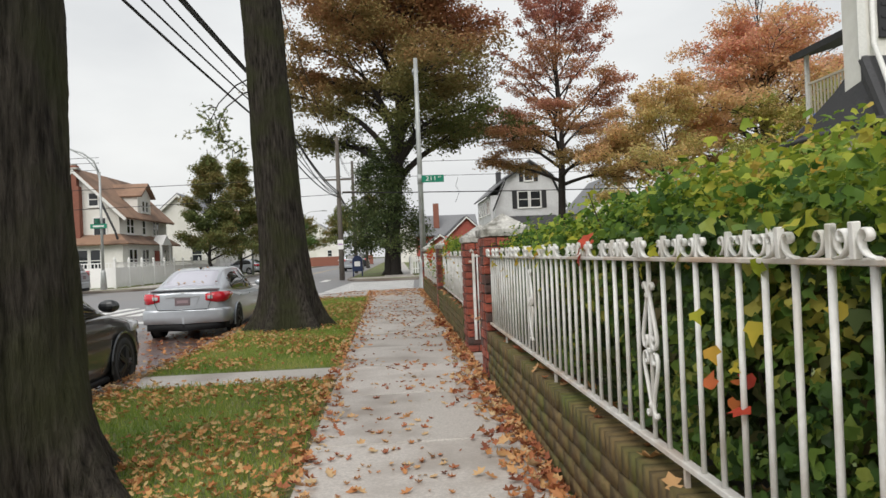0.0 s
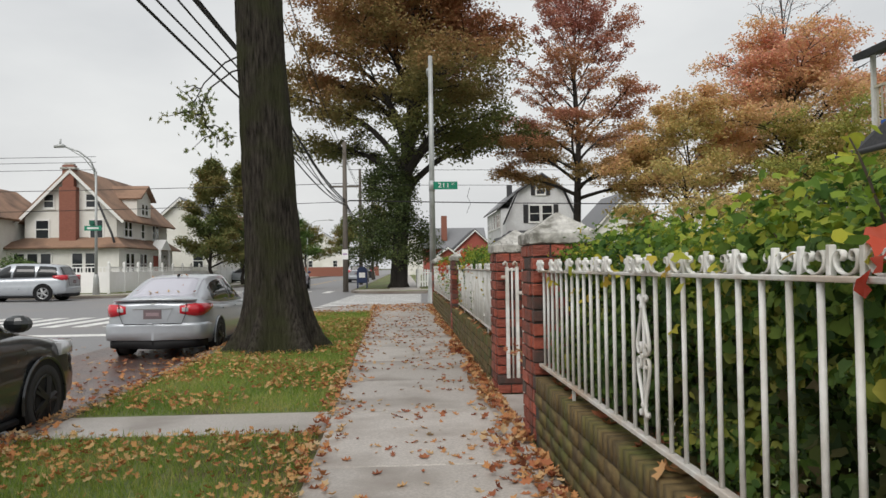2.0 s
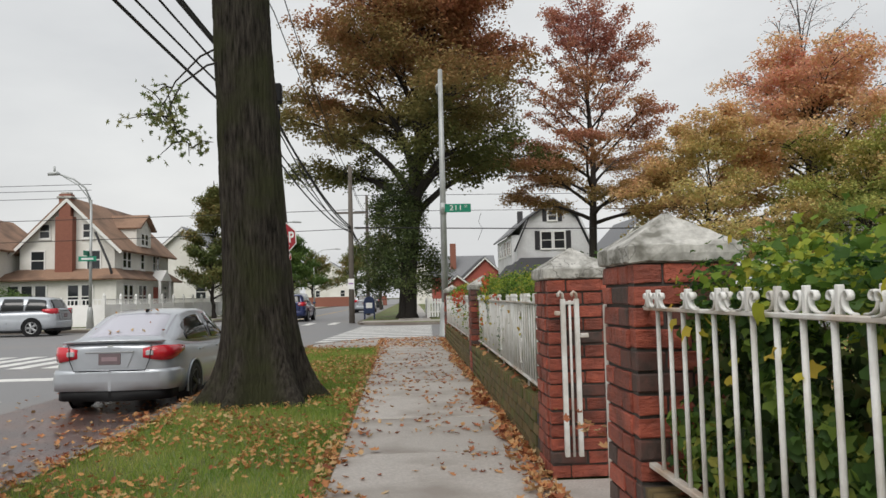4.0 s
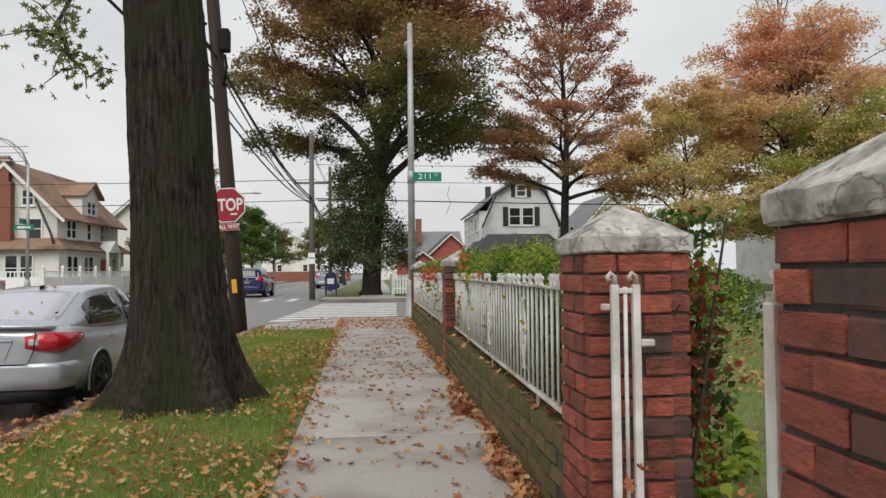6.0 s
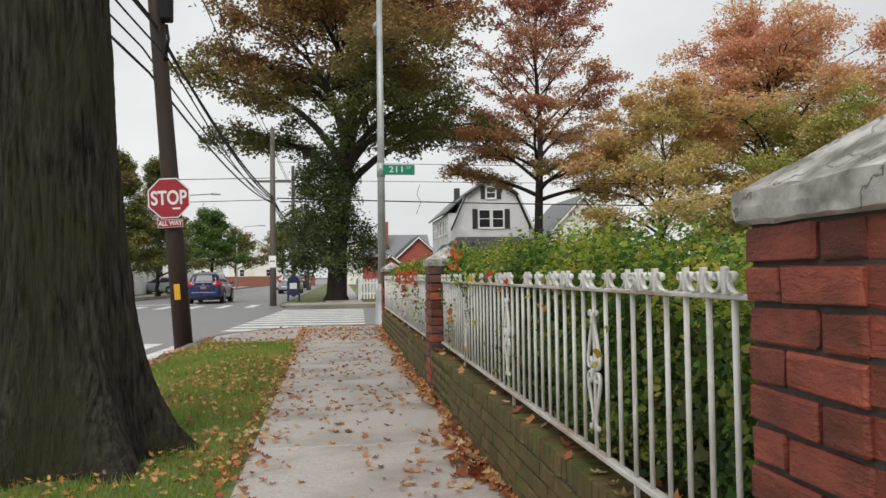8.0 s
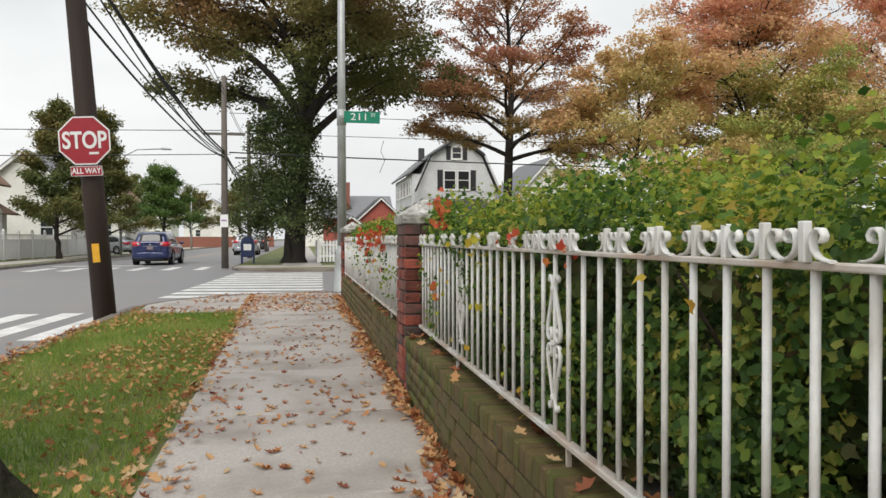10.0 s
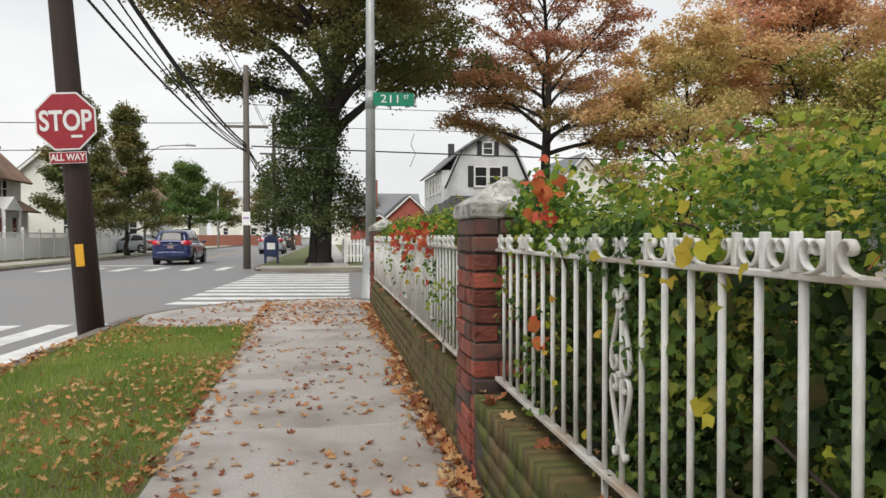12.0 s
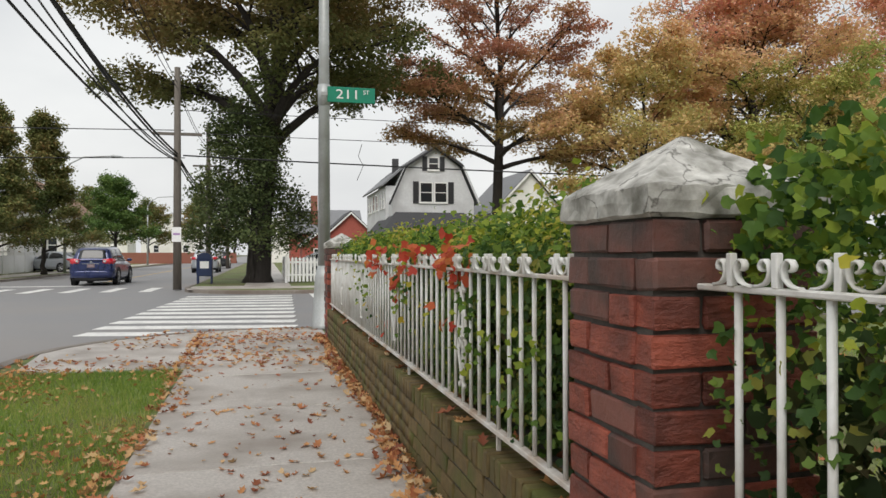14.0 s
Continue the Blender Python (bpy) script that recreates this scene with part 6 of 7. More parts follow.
def car(name, label, m, paint, kind="sedan", scale=1.0, rim_m=None, rear_glass=None):
    root = thing(name, m @ Matrix.Diagonal((scale, scale, scale, 1)), label, "car")
    rim_m = rim_m or M_RIM
    if kind == "sedan":
        L = 2.3
        lower = [(-2.353, 0.02, 0.42, 0.95), (-2.347, 0.40, 0.41, 0.965), (-2.325, 0.60, 0.38, 0.985), (-2.285, 0.72, 0.36, 1.01), (-2.2, 0.80, 0.34, 1.025), (-2.02, 0.87, 0.3, 1.03), (-1.7, 0.895, 0.24, 1.03), (-0.9, 0.9, 0.19, 0.98), (0.6, 0.9, 0.19, 0.94), (1.25, 0.89, 0.2, 0.92), (1.85, 0.86, 0.2, 0.82), (2.15, 0.78, 0.24, 0.7), (2.28, 0.6, 0.34, 0.56)]
        cabin = [(-2.02, 0.76, 0.70, 1.0, 1.03), (-1.62, 0.80, 0.65, 0.99, 1.2), (-1.12, 0.82, 0.60, 0.98, 1.40), (-0.7, 0.825, 0.59, 0.97, 1.465), (-0.1, 0.83, 0.59, 0.96, 1.485), (0.35, 0.82, 0.59, 0.95, 1.44), (1.25, 0.74, 0.70, 0.92, 0.94)]
        wy, wr, hgt = (-1.33, 1.32), 0.33, 1.03
        tail_z, rear_y = (0.77, 0.99), -2.3
        side_panes, screen, back = ((-1.42, -0.22), (-0.14, 1.0)), (0.42, 1.16), (-1.86, -1.06)
    else:
        L = 2.35
        lower = [(-2.38, 0.70, 0.42, 1.05), (-2.33, 0.82, 0.38, 1.09), (-2.1, 0.93, 0.33, 1.10), (-1.4, 0.95, 0.25, 1.10), (0.7, 0.95, 0.25, 1.06), (1.35, 0.94, 0.26, 1.05), (1.95, 0.9, 0.28, 0.97), (2.22, 0.8, 0.32, 0.82), (2.33, 0.62, 0.42, 0.66)]
        cabin = [(-2.2, 0.80, 0.74, 1.08, 1.12), (-1.95, 0.85, 0.66, 1.08, 1.6), (-1.5, 0.87, 0.66, 1.08, 1.69), (-0.3, 0.87, 0.67, 1.07, 1.73), (0.3, 0.87, 0.65, 1.06, 1.68), (1.25, 0.8, 0.75, 1.04, 1.07)]
        wy, wr, hgt = (-1.42, 1.42), 0.38, 1.1
        tail_z, rear_y = (0.95, 1.2), -2.35
        side_panes, screen, back = ((-1.98, -1.1), (-1.02, -0.06), (0.04, 1.0)), (0.4, 1.16), (-2.17, -1.97)
    part("body", loft(resample(lower, 30), body_ring), paint, root)
    shell = np.array(resample(cabin, 26))
    shell = shell[np.argsort(shell[:, 0])]
    part("cabin", loft([tuple(q) for q in shell], cabin_ring), paint, root)

    def at(y):
        return [float(np.interp(y, shell[:, 0], shell[:, k])) for k in range(1, 5)]

    def pane_ring(y, side, y0, y1):
        wb, wt, zb, zt = at(y)
        lo = zb + 0.035
        hi = max(lo + 0.012, zt - 0.085)
        soft = min(1.0, (y - y0) / 0.12 + 0.45, (y1 - y) / 0.12 + 0.45)
        hi = lo + (hi - lo) * soft

        def out(z):
            mid_z, mid_x = zb + 0.5 * (zt - zb), wb * 0.55 + wt * 0.45
            return float(np.interp(z, [zb, mid_z, max(zt - 0.04, mid_z + 0.01)], [wb, mid_x, wt]))
        mid = (lo + hi) / 2
        return [(side * (out(lo) + 0.007), y, lo), (side * (out(mid) + 0.009), y, mid), (side * (out(hi) + 0.007), y, hi), (side * (out(hi) - 0.02), y, hi), (side * (out(lo) - 0.02), y, lo)]

    def slope_ring(y, dz):
        wb, wt, zb, zt = at(y)
        w = wt * 0.9
        return [(-w, y, zt - 0.012 + dz), (-w * 0.6, y, zt + 0.012 + dz), (0, y, zt + 0.022 + dz), (w * 0.6, y, zt + 0.012 + dz), (w, y, zt - 0.012 + dz), (w, y, zt - 0.05), (0, y, zt - 0.03), (-w, y, zt - 0.05)]
    for s in (1, -1):
        for y0, y1 in side_panes:
            part("side_window", loft([(float(y), s, y0, y1) for y in np.linspace(y0, y1, 14)], pane_ring), M_CARGLASS, root, "dark side window")
    part("windscreen", loft([(float(y), 0.006) for y in np.linspace(screen[0], screen[1], 8)], slope_ring), M_CARGLASS, root, "dark windscreen")
    part("rear_window", loft([(float(y), 0.006) for y in np.linspace(back[0], back[1], 8)], slope_ring), rear_glass or M_CARGLASS, root, "sloping rear window")
    for s in (1, -1):
        for y in wy:
            wheel_parts(root, s * 0.80 if kind == "sedan" else s * 0.84, y, wr, s, rim_m)
            arch = [(s * (0.905 if kind == "sedan" else 0.952), y + (wr + 0.05) * math.cos(radians(a)), wr + (wr + 0.05) * math.sin(radians(a))) for a in range(-12, 193, 12)]
            part("wheel_arch", tube(arch, 0.016, 5, True), paint if kind == "sedan" else M_BLACKPLASTIC, root)
            # Flat dark disc paints the shaded wheel hollow; the body has no cutout.
            disc = bmesh.new()
            bmesh.ops.create_circle(disc, cap_ends=True, radius=wr + 0.04, segments=24, matrix=pose(s * (0.906 if kind == "sedan" else 0.953), y, wr, 0, 90, 0))
            part("wheel_well", disc, M_BLACKPLASTIC, root)
        z0, z1 = tail_z
        wide = 1.0 if kind == "sedan" else 1.055
        tl = loft([(0.46, rear_y - 0.042, 0.05, 0.04), (0.60, rear_y - 0.034, 0.02, 0.012), (0.72, rear_y + 0.0, 0.0, 0.0), (0.81, rear_y + 0.09, 0.004, 0.004), (0.874, rear_y + 0.26, 0.05, 0.012), (0.899, rear_y + 0.46, 0.12, 0.03)],
                  lambda x, y, a, b: [(s * x * wide, y, z0 + a), (s * (x * wide + 0.012), y - 0.008, (z0 + a + z1 - b) / 2), (s * x * wide, y, z1 - b), (s * (x * wide - 0.05), y + 0.06, z1 - b), (s * (x * wide - 0.05), y + 0.06, z0 + a)])
        part("tail_lamp", tl, M_TAIL, root, "red tail lamp")
        hl = loft([(L - 0.62, 0.80, 0.885), (L - 0.3, 0.62, 0.845), (L - 0.1, 0.5, 0.73)], lambda y, xa, xb: [(s * xa, y, hgt - 0.36), (s * xb, y, hgt - 0.34), (s * xb, y, hgt - 0.23), (s * xa, y, hgt - 0.22)])
        part("head_lamp", hl, M_HEADLAMP, root, "clear head lamp")
        mb = bmesh.new()
        bmesh.ops.create_uvsphere(mb, u_segments=12, v_segments=8, radius=1.0, matrix=Matrix.Translation((s * (0.98 if kind == "sedan" else 1.03), 0.72, hgt + 0.03)) @ Matrix.Diagonal((0.12, 0.07, 0.075, 1)))
        part("wing_mirror", mb, paint, root)
        for y in (0.05, -0.95):
            part("door_handle", box(s * 0.885 - 0.02, y - 0.1, hgt - 0.2, s * 0.885 + 0.025, y + 0.08, hgt - 0.165, 0.008), paint, root)
        part("sill", box(s * 0.80 - 0.08, -0.95, 0.17, s * 0.80 + 0.08, 0.95, 0.24, 0.02), M_BLACKPLASTIC, root)
    # rear
    rear_y -= 0.035
    part("boot_line", tube([(-0.58, rear_y - 0.016, hgt - 0.03), (-0.56, rear_y - 0.024, hgt - 0.24), (-0.50, rear_y - 0.028, hgt - 0.385), (0.50, rear_y - 0.028, hgt - 0.385), (0.56, rear_y - 0.024, hgt - 0.24), (0.58, rear_y - 0.016, hgt - 0.03)], 0.007, 5), M_BLACKPLASTIC, root)
    part("garnish", box(-0.34, rear_y - 0.035, hgt - 0.135, 0.34, rear_y + 0.0, hgt - 0.115, 0.005), M_RIM, root, "chrome bar over the plate")
    for s in (1, -1):
        part("reverse_lamp", box(s * 0.50, rear_y - 0.021, tail_z[0] + 0.08, s * 0.61, rear_y + 0.05, tail_z[1] - 0.07, 0.01), M_HEADLAMP, root, "pale reversing lamp")
    part("spoiler", loft([(-0.70, 0.06, 0.0), (-0.6, 0.0, 0.012), (-0.3, -0.035, 0.02), (0.0, -0.045, 0.024), (0.3, -0.035, 0.02), (0.6, 0.0, 0.012), (0.70, 0.06, 0.0)], lambda x, dy, dz: [(x, rear_y + dy, hgt + 0.0 + dz), (x, rear_y + dy - 0.012, hgt + 0.026 + dz), (x, rear_y + 0.1 + dy, hgt + 0.03 + dz), (x, rear_y + 0.26, hgt + 0.012), (x, rear_y + 0.1, hgt - 0.01)]), paint, root)
    by = rear_y + 0.05
    part("rear_bumper", loft([(by - 0.074, 0.02, 0), (by - 0.068, 0.38, 0), (by - 0.055, 0.56, 0), (by - 0.04, 0.68, 0), (by - 0.015, 0.79, 0), (by + 0.08, 0.862, 0), (by + 0.28, 0.897, 0), (by + 0.5, 0.90, 0)], lambda y, w, z: [(-w * 0.985, y, 0.36), (0, y, 0.355), (w * 0.985, y, 0.36), (w, y, 0.5), (w * 0.992, y, 0.6), (w * 0.97, y, 0.65), (0, y, 0.655), (-w * 0.97, y, 0.65), (-w * 0.992, y, 0.6), (-w, y, 0.5)]), paint, root)
    part("diffuser", loft([(by - 0.062, 0.02, 0), (by - 0.056, 0.36, 0), (by - 0.045, 0.52, 0), (by - 0.02, 0.68, 0), (by + 0.1, 0.79, 0), (by + 0.35, 0.84, 0)], lambda y, w, z: [(-w, y, 0.22), (0, y, 0.2), (w, y, 0.22), (w, y, 0.37), (0, y, 0.37), (-w, y, 0.37)]), M_BLACKPLASTIC, root, "black lower bumper")
    part("plate_recess", prism([(-0.33, hgt - 0.14), (0.33, hgt - 0.14), (0.25, hgt - 0.34), (-0.25, hgt - 0.34)], 0.06, pose(0, rear_y - 0.024, 0)), paint, root)
    pl = part("licence_plate", box(-0.155, rear_y - 0.034, hgt - 0.30, 0.155, rear_y - 0.02, hgt - 0.14, 0.004), M_PLATE, root)
    part("writing", box(-0.11, rear_y - 0.038, hgt - 0.25, 0.11, rear_y - 0.033, hgt - 0.19), M_PLATEPRINT, pl, "unreadable plate lettering")
    bd = bmesh.new()
    bmesh.ops.create_uvsphere(bd, u_segments=10, v_segments=6, radius=1.0, matrix=Matrix.Translation((0, rear_y - 0.005, hgt - 0.05)) @ Matrix.Diagonal((0.06, 0.012, 0.03, 1)))
    part("badge", bd, M_GALV, root)
    part("grille", box(-0.42, L - 0.06, 0.42, 0.42, L + 0.0, 0.62, 0.02), M_BLACKPLASTIC, root)
    part("fin_aerial", prism([(0, 0), (0.02, 0), (0.02, 0.05), (0, 0.03)], 0.12, pose(-0.01, -0.95, at(-0.9)[3] + 0.01)), M_BLACKPLASTIC, root)
    return root


car("silver_sedan", "silver sedan parked at the kerb with wet misted rear window", pose(-3.22, 15.27, ROAD_Z), M_SILVER, "sedan", 0.855, M_DARKRIM, M_REARGLASS)
rng = np.random.default_rng(18)
spots = np.array([(rng.uniform(-0.5, 0.5), y, z) for y, z in ((-1.52, 0.985), (-1.5, 0.99), (-1.49, 0.995), (-1.44, 1.02), (-1.50, 0.99), (-1.47, 1.0), (-0.8, 1.245), (-0.85, 1.235), (-0.75, 1.25), (-0.9, 1.22), (-1.55, 0.965), (-1.3, 1.09))])
tagged(scatter("car_leaves", LITTER, LITTER_T, spots * np.array([1, 1.0, 1.0]) + np.array([-3.22, 15.27, ROAD_Z + 0.02]), M_FALLEN, (0.04, 0.08), rng, tilt=0.5), "wet brown leaves stuck to the silver sedan", "fallen leaves", kind="stuff")
car("charcoal_sedan", "dark charcoal sedan parked at the kerb with black rims", pose(-3.25, 7.25, ROAD_Z), M_CHARCOAL, "sedan", 0.9, M_DARKRIM)
car("silver_suv", "silver sport utility vehicle parked on the crossing street", pose(-17.6, 37.4, ROAD_Z, 0, 0, 90), M_SILVER, "suv", 1.02)
car("blue_suv", "dark blue sport utility vehicle driving away", pose(-6.9, 50.5, ROAD_Z), M_BLUE, "suv", 1.0)
car("white_car", "white car parked along the crossing street", pose(18.9, 29.6, ROAD_Z, 0, 0, -90), M_WHITECAR, "sedan", 1.0)
car("white_car", "white car behind the picket fence", pose(4.2, 49.5, -0.012, 0, 0, -90), M_WHITECAR, "sedan", 1.0)
car("silver_car", "silver car parked under the street trees", pose(-14.4, 71.5, -0.012, 0, 0, 60), M_SILVER, "sedan", 1.0)
car("grey_car", "grey car parked far down the street", pose(-3.9, 72, ROAD_Z), M_SILVER, "suv", 1.0)
car("white_car", "white car coming from far down the street", pose(-5.9, 92, ROAD_Z, 0, 0, 180), M_WHITECAR, "sedan", 1.0)
car("dark_car", "dark car parked far down the street", pose(-3.9, 88, ROAD_Z), M_CHARCOAL, "suv", 1.0)

# ---- garden beyond the gate, shrubs ----
for (x, y, rx, ry, rz, n, sd, label) in ((15.0, 25.6, 2.6, 0.9, 0.9, 7000, 61, "clipped green shrub at the garden edge"), (13.2, 24.4, 0.8, 0.8, 0.75, 3000, 62, "rounded bright green shrub"), (20.2, 25.6, 2.4, 0.9, 0.9, 6000, 63, "clipped green shrub at the garden edge"), (9.0, 27.0 - 1.8, 2.2, 0.8, 0.7, 5000, 64, "low green shrub behind the fence"), (-21.6, 44.6, 1.6, 0.9, 1.1, 5000, 65, "yellowing shrub behind the white fence"), (-25.2, 44.2, 2.0, 1.0, 1.5, 5000, 67, "twiggy brown shrub by the corner")):
    rng = np.random.default_rng(sd)
    b = thing("shrub", pose(x, y, 0), label, "shrub")
    stems = bmesh.new()
    for k in range(14):
        e = np.array([rng.uniform(-rx, rx) * 0.7, rng.uniform(-ry, ry) * 0.7, rz * rng.uniform(0.8, 1.6)])
        tube(bend((rng.normal(0, 0.1), rng.normal(0, 0.1), -0.02), e, 0.2, rng, 4), [0.03, 0.025, 0.02, 0.01], 5, False, stems)
    part("stem_tangle", stems, M_DARKIRON, b)
    d = rng.normal(size=(n, 3))
    d /= np.linalg.norm(d, axis=1, keepdims=True)
    r = rng.uniform(0.6, 1.05, n)[:, None] * (1 + 0.15 * np.sin(5 * d[:, :1] + sd) * np.cos(4 * d[:, 1:2]))
    p = d * r * np.array([rx, ry, rz]) + np.array([0, 0, rz * 0.95])
    scatter("leaves", DIAMOND, DIAMOND_T, p, M_BUSH, (0.07, 0.15), rng, parent=b, facing=d)["kind"] = "stuff"

# vines and red creeper on the inner side of the gate pillar
rng = np.random.default_rng(66)
b = thing("creeper", pose(1.98, 9.45, 0), "red and green creeper climbing behind the gate pillar", "creeper")
n = 1300
p = np.stack([rng.normal(0.02, 0.09, n), rng.normal(0.05, 0.12, n), rng.uniform(0.25, 1.55, n)], 1)
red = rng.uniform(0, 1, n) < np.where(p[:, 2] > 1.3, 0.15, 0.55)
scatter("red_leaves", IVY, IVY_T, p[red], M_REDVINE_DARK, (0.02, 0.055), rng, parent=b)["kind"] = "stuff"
scatter("green_leaves", IVY, IVY_T, p[~red], M_IVY, (0.02, 0.055), rng, parent=b)["kind"] = "stuff"
for k in range(9):
    part("stem", tube(bend((rng.normal(0, 0.06), rng.normal(0, 0.06), 0), (rng.normal(0, 0.08), rng.normal(0, 0.08), 1.5), 0.1, rng, 5, 0.08), [0.014, 0.012, 0.01, 0.008, 0.005], 5), M_DARKIRON, b)

for x, y, n, seed in ((2.32, 9.95, 90, 91), (2.15, 9.72, 60, 92), (2.62, 10.3, 70, 93)):
    rng = np.random.default_rng(seed)
    w = thing("weed_clump", pose(x, y, -0.012), "pale yellow-green weeds growing by the garden path", "weeds", "garden weeds")
    stems = bmesh.new()
    tips = []
    for k in range(9):
        a = rng.uniform(0, 2 * np.pi)
        e = np.array([math.cos(a) * rng.uniform(0.05, 0.2), math.sin(a) * rng.uniform(0.05, 0.2), rng.uniform(0.12, 0.34)])
        row = bend((rng.normal(0, 0.02), rng.normal(0, 0.02), 0.0), e, 0.06, rng, 5)
        tube(row, [0.006, 0.005, 0.004, 0.003, 0.002], 4, False, stems)
        tips += row[2:]
    part("stem_tangle", stems, M_BUSH, w)["kind"] = "stuff"
    tips = np.array(tips)
    scatter("leaves", IVY, IVY_T, tips[rng.integers(0, len(tips), n)] + rng.normal(0, 0.03, (n, 3)) * np.array([1, 1, 0.6]), M_SHOOT, (0.05, 0.10), rng, parent=w, tilt=0.6)["kind"] = "stuff"

# ---- grass, fallen leaves ----


def walk_left(y):
    """Where the pavement's edge meets the grass strip."""
    return -0.03 - 0.0165 * (y - 5.0)


rng = np.random.default_rng(71)
BLADE = [(-0.06, 0, 0), (0.06, 0, 0), (0.0, 0.25, 1.0)]


def blades(name, label, n, pick, size):
    pts = pick(n)
    root = scatter(name, BLADE, [(0, 1, 2)], pts, M_GRASS, size, rng, tilt=0.35)
    return tagged(root, label, "grass", kind="stuff")


def strip_points(n, edge_pow=1.0):
    y = -3 + 25.2 * rng.uniform(0, 1, n) ** 1.0
    u = rng.uniform(0, 1, n)
    left = np.where(y > 19.5, KERB_X + 0.18 + 0.02 * (y - 19.5) ** 2, KERB_X + 0.18)
    x = left + u * (walk_left(y) - 0.03 - left)
    keep = ~((y > 7.72) & (y < 8.55)) & ~((x + 1.40) ** 2 + (y - 13.35) ** 2 < 0.36) & ~((x + 1.66) ** 2 + (y - 4.3) ** 2 < 0.3)
    return x[keep], y[keep]


def on_strip(n):
    x, y = strip_points(n)
    return np.stack([x, y, np.full(len(x), -0.012)], 1)


def on_lawn(n):
    x, y = rng.uniform(1.95, 11.0, n), 7.5 + 16 * rng.uniform(0, 1, n) ** 1.3
    return np.stack([x, y, np.full(n, -0.012)], 1)


blades("grass_strip", "short wet green grass on the strip by the kerb", 150000, on_strip, (0.03, 0.07))
blades("lawn_grass", "uncut green lawn behind the gate", 50000, on_lawn, (0.04, 0.10))


def litter(name, label, pts, size, lift=0.012, tilt=0.35, material=M_FALLEN):
    pts[:, 2] += rng.uniform(0.002, lift, len(pts))
    return tagged(scatter(name, LITTER, LITTER_T, pts, material, size, rng, tilt=tilt), label, "fallen leaves", kind="stuff")


def clumped(x, y, scale, floor):
    """Keeps points where a slow noise is high, so that leaves lie in drifts."""
    k = np.array([noise.noise((a * scale, b * scale, 2.2)) for a, b in zip(x, y)])
    return rng.uniform(0, 1, len(x)) < np.clip(floor + 1.6 * k, 0.03, 1)


n = 25000
x, y = strip_points(n)
near = rng.uniform(0, 1, len(x)) < np.clip(1.1 - y / 18, 0.36, 1)
k = clumped(x, y, 0.9, 0.62) & near
litter("fallen_leaves_grass", "orange and tan oak leaves strewn over the grass", np.stack([x[k], y[k], np.full(k.sum(), 0.02)], 1), (0.03, 0.07), 0.035, 0.6, M_FALLEN_TAN)
n = 1100
y = -2 + 28 * rng.uniform(0, 1, n) ** 1.1
x = walk_left(y) - 0.05 + np.abs(rng.normal(0, 0.13, n)) - 0.06
litter("fallen_leaves_edge", "orange leaves caught along the grass edge of the pavement", np.stack([x, y, np.full(n, 0.004)], 1), (0.05, 0.10), 0.03, 0.4)
n = 3300
y = -2 + 27 * rng.uniform(0, 1, n) ** 1.25
drift = np.array([noise.noise((v * 0.8, 9.1, 0)) for v in y])
x = WALK_R - np.abs(rng.normal(0, 0.13, n)) * (0.55 + 0.7 * drift + np.clip(1.1 - 0.1 * y, 0, 1.1))
litter("fallen_leaves_drift", "drift of orange oak leaves against the foot of the wall", np.stack([x, y, np.full(n, 0.004)], 1), (0.05, 0.10), 0.05, 0.6)
n = 3000
y = -1 + 27.5 * rng.uniform(0, 1, n)
x = walk_left(y) + rng.uniform(0, 1, n) * (WALK_R - walk_left(y))
k = clumped(x, y, 1.3, 0.6)
litter("fallen_leaves_pavement", "single wet leaves scattered over the concrete", np.stack([x[k], y[k], np.full(k.sum(), 0.003)], 1), (0.025, 0.085), 0.008, 0.25)
n = 1400
x, y = rng.uniform(-2.3, 1.3, n), 22.2 + 4.2 * rng.uniform(0, 1, n)
k = clumped(x, y, 0.9, 0.4) & (y < 26.3) & (x > -1.9 + 0.5 * (y - 24.5))
litter("fallen_leaves_corner", "small leaves scattered over the corner paving", np.stack([x[k], y[k], np.full(k.sum(), 0.003)], 1), (0.05, 0.10), 0.02, 0.3)
n = 900
y = 6 + 14 * rng.uniform(0, 1, n)
x = KERB_X - np.abs(rng.normal(0, 0.8, n)) - 0.03
litter("fallen_leaves_gutter", "wet brown leaves in the gutter", np.stack([x, y, np.full(n, ROAD_Z + 0.006)], 1), (0.05, 0.10), 0.02, 0.3)
n = 6500
x, y = rng.uniform(1.9, 11, n), 7.5 + 15 * rng.uniform(0, 1, n)
k = clumped(x, y, 0.5, 0.4)
litter("fallen_leaves_lawn", "tan and pink leaves lying on the lawn", np.stack([x[k], y[k], np.full(k.sum(), 0.03)], 1), (0.05, 0.10), 0.04, 0.6)
n = 260
y = -1 + 25 * rng.uniform(0, 1, n)
litter("fallen_leaves_wall", "leaves lying on the wall top by the fence", np.stack([rng.uniform(1.41, 1.66, n), y, np.full(n, WALL_TOP)], 1), (0.05, 0.11), 0.02, 0.4)

n = 1500
y = -2 + 23 * rng.uniform(0, 1, n)
x = KERB_X + rng.normal(0.12, 0.12, n)
litter("fallen_leaves_kerb", "brown leaves lying over the kerb stones", np.stack([x, y, np.where(x > KERB_X, 0.008, ROAD_Z + 0.006)], 1), (0.05, 0.10), 0.02, 0.3)
sprig = rng.normal(0, 1, (26, 3)) * np.array([0.05, 0.07, 0.025]) + np.array([1.28, 12.4, 0.045])
tagged(scatter("red_sprig", IVY, IVY_T, sprig, M_REDVINE_DARK, (0.05, 0.09), rng), "dark red creeper sprig fallen by the wall", "fallen leaves", kind="stuff")
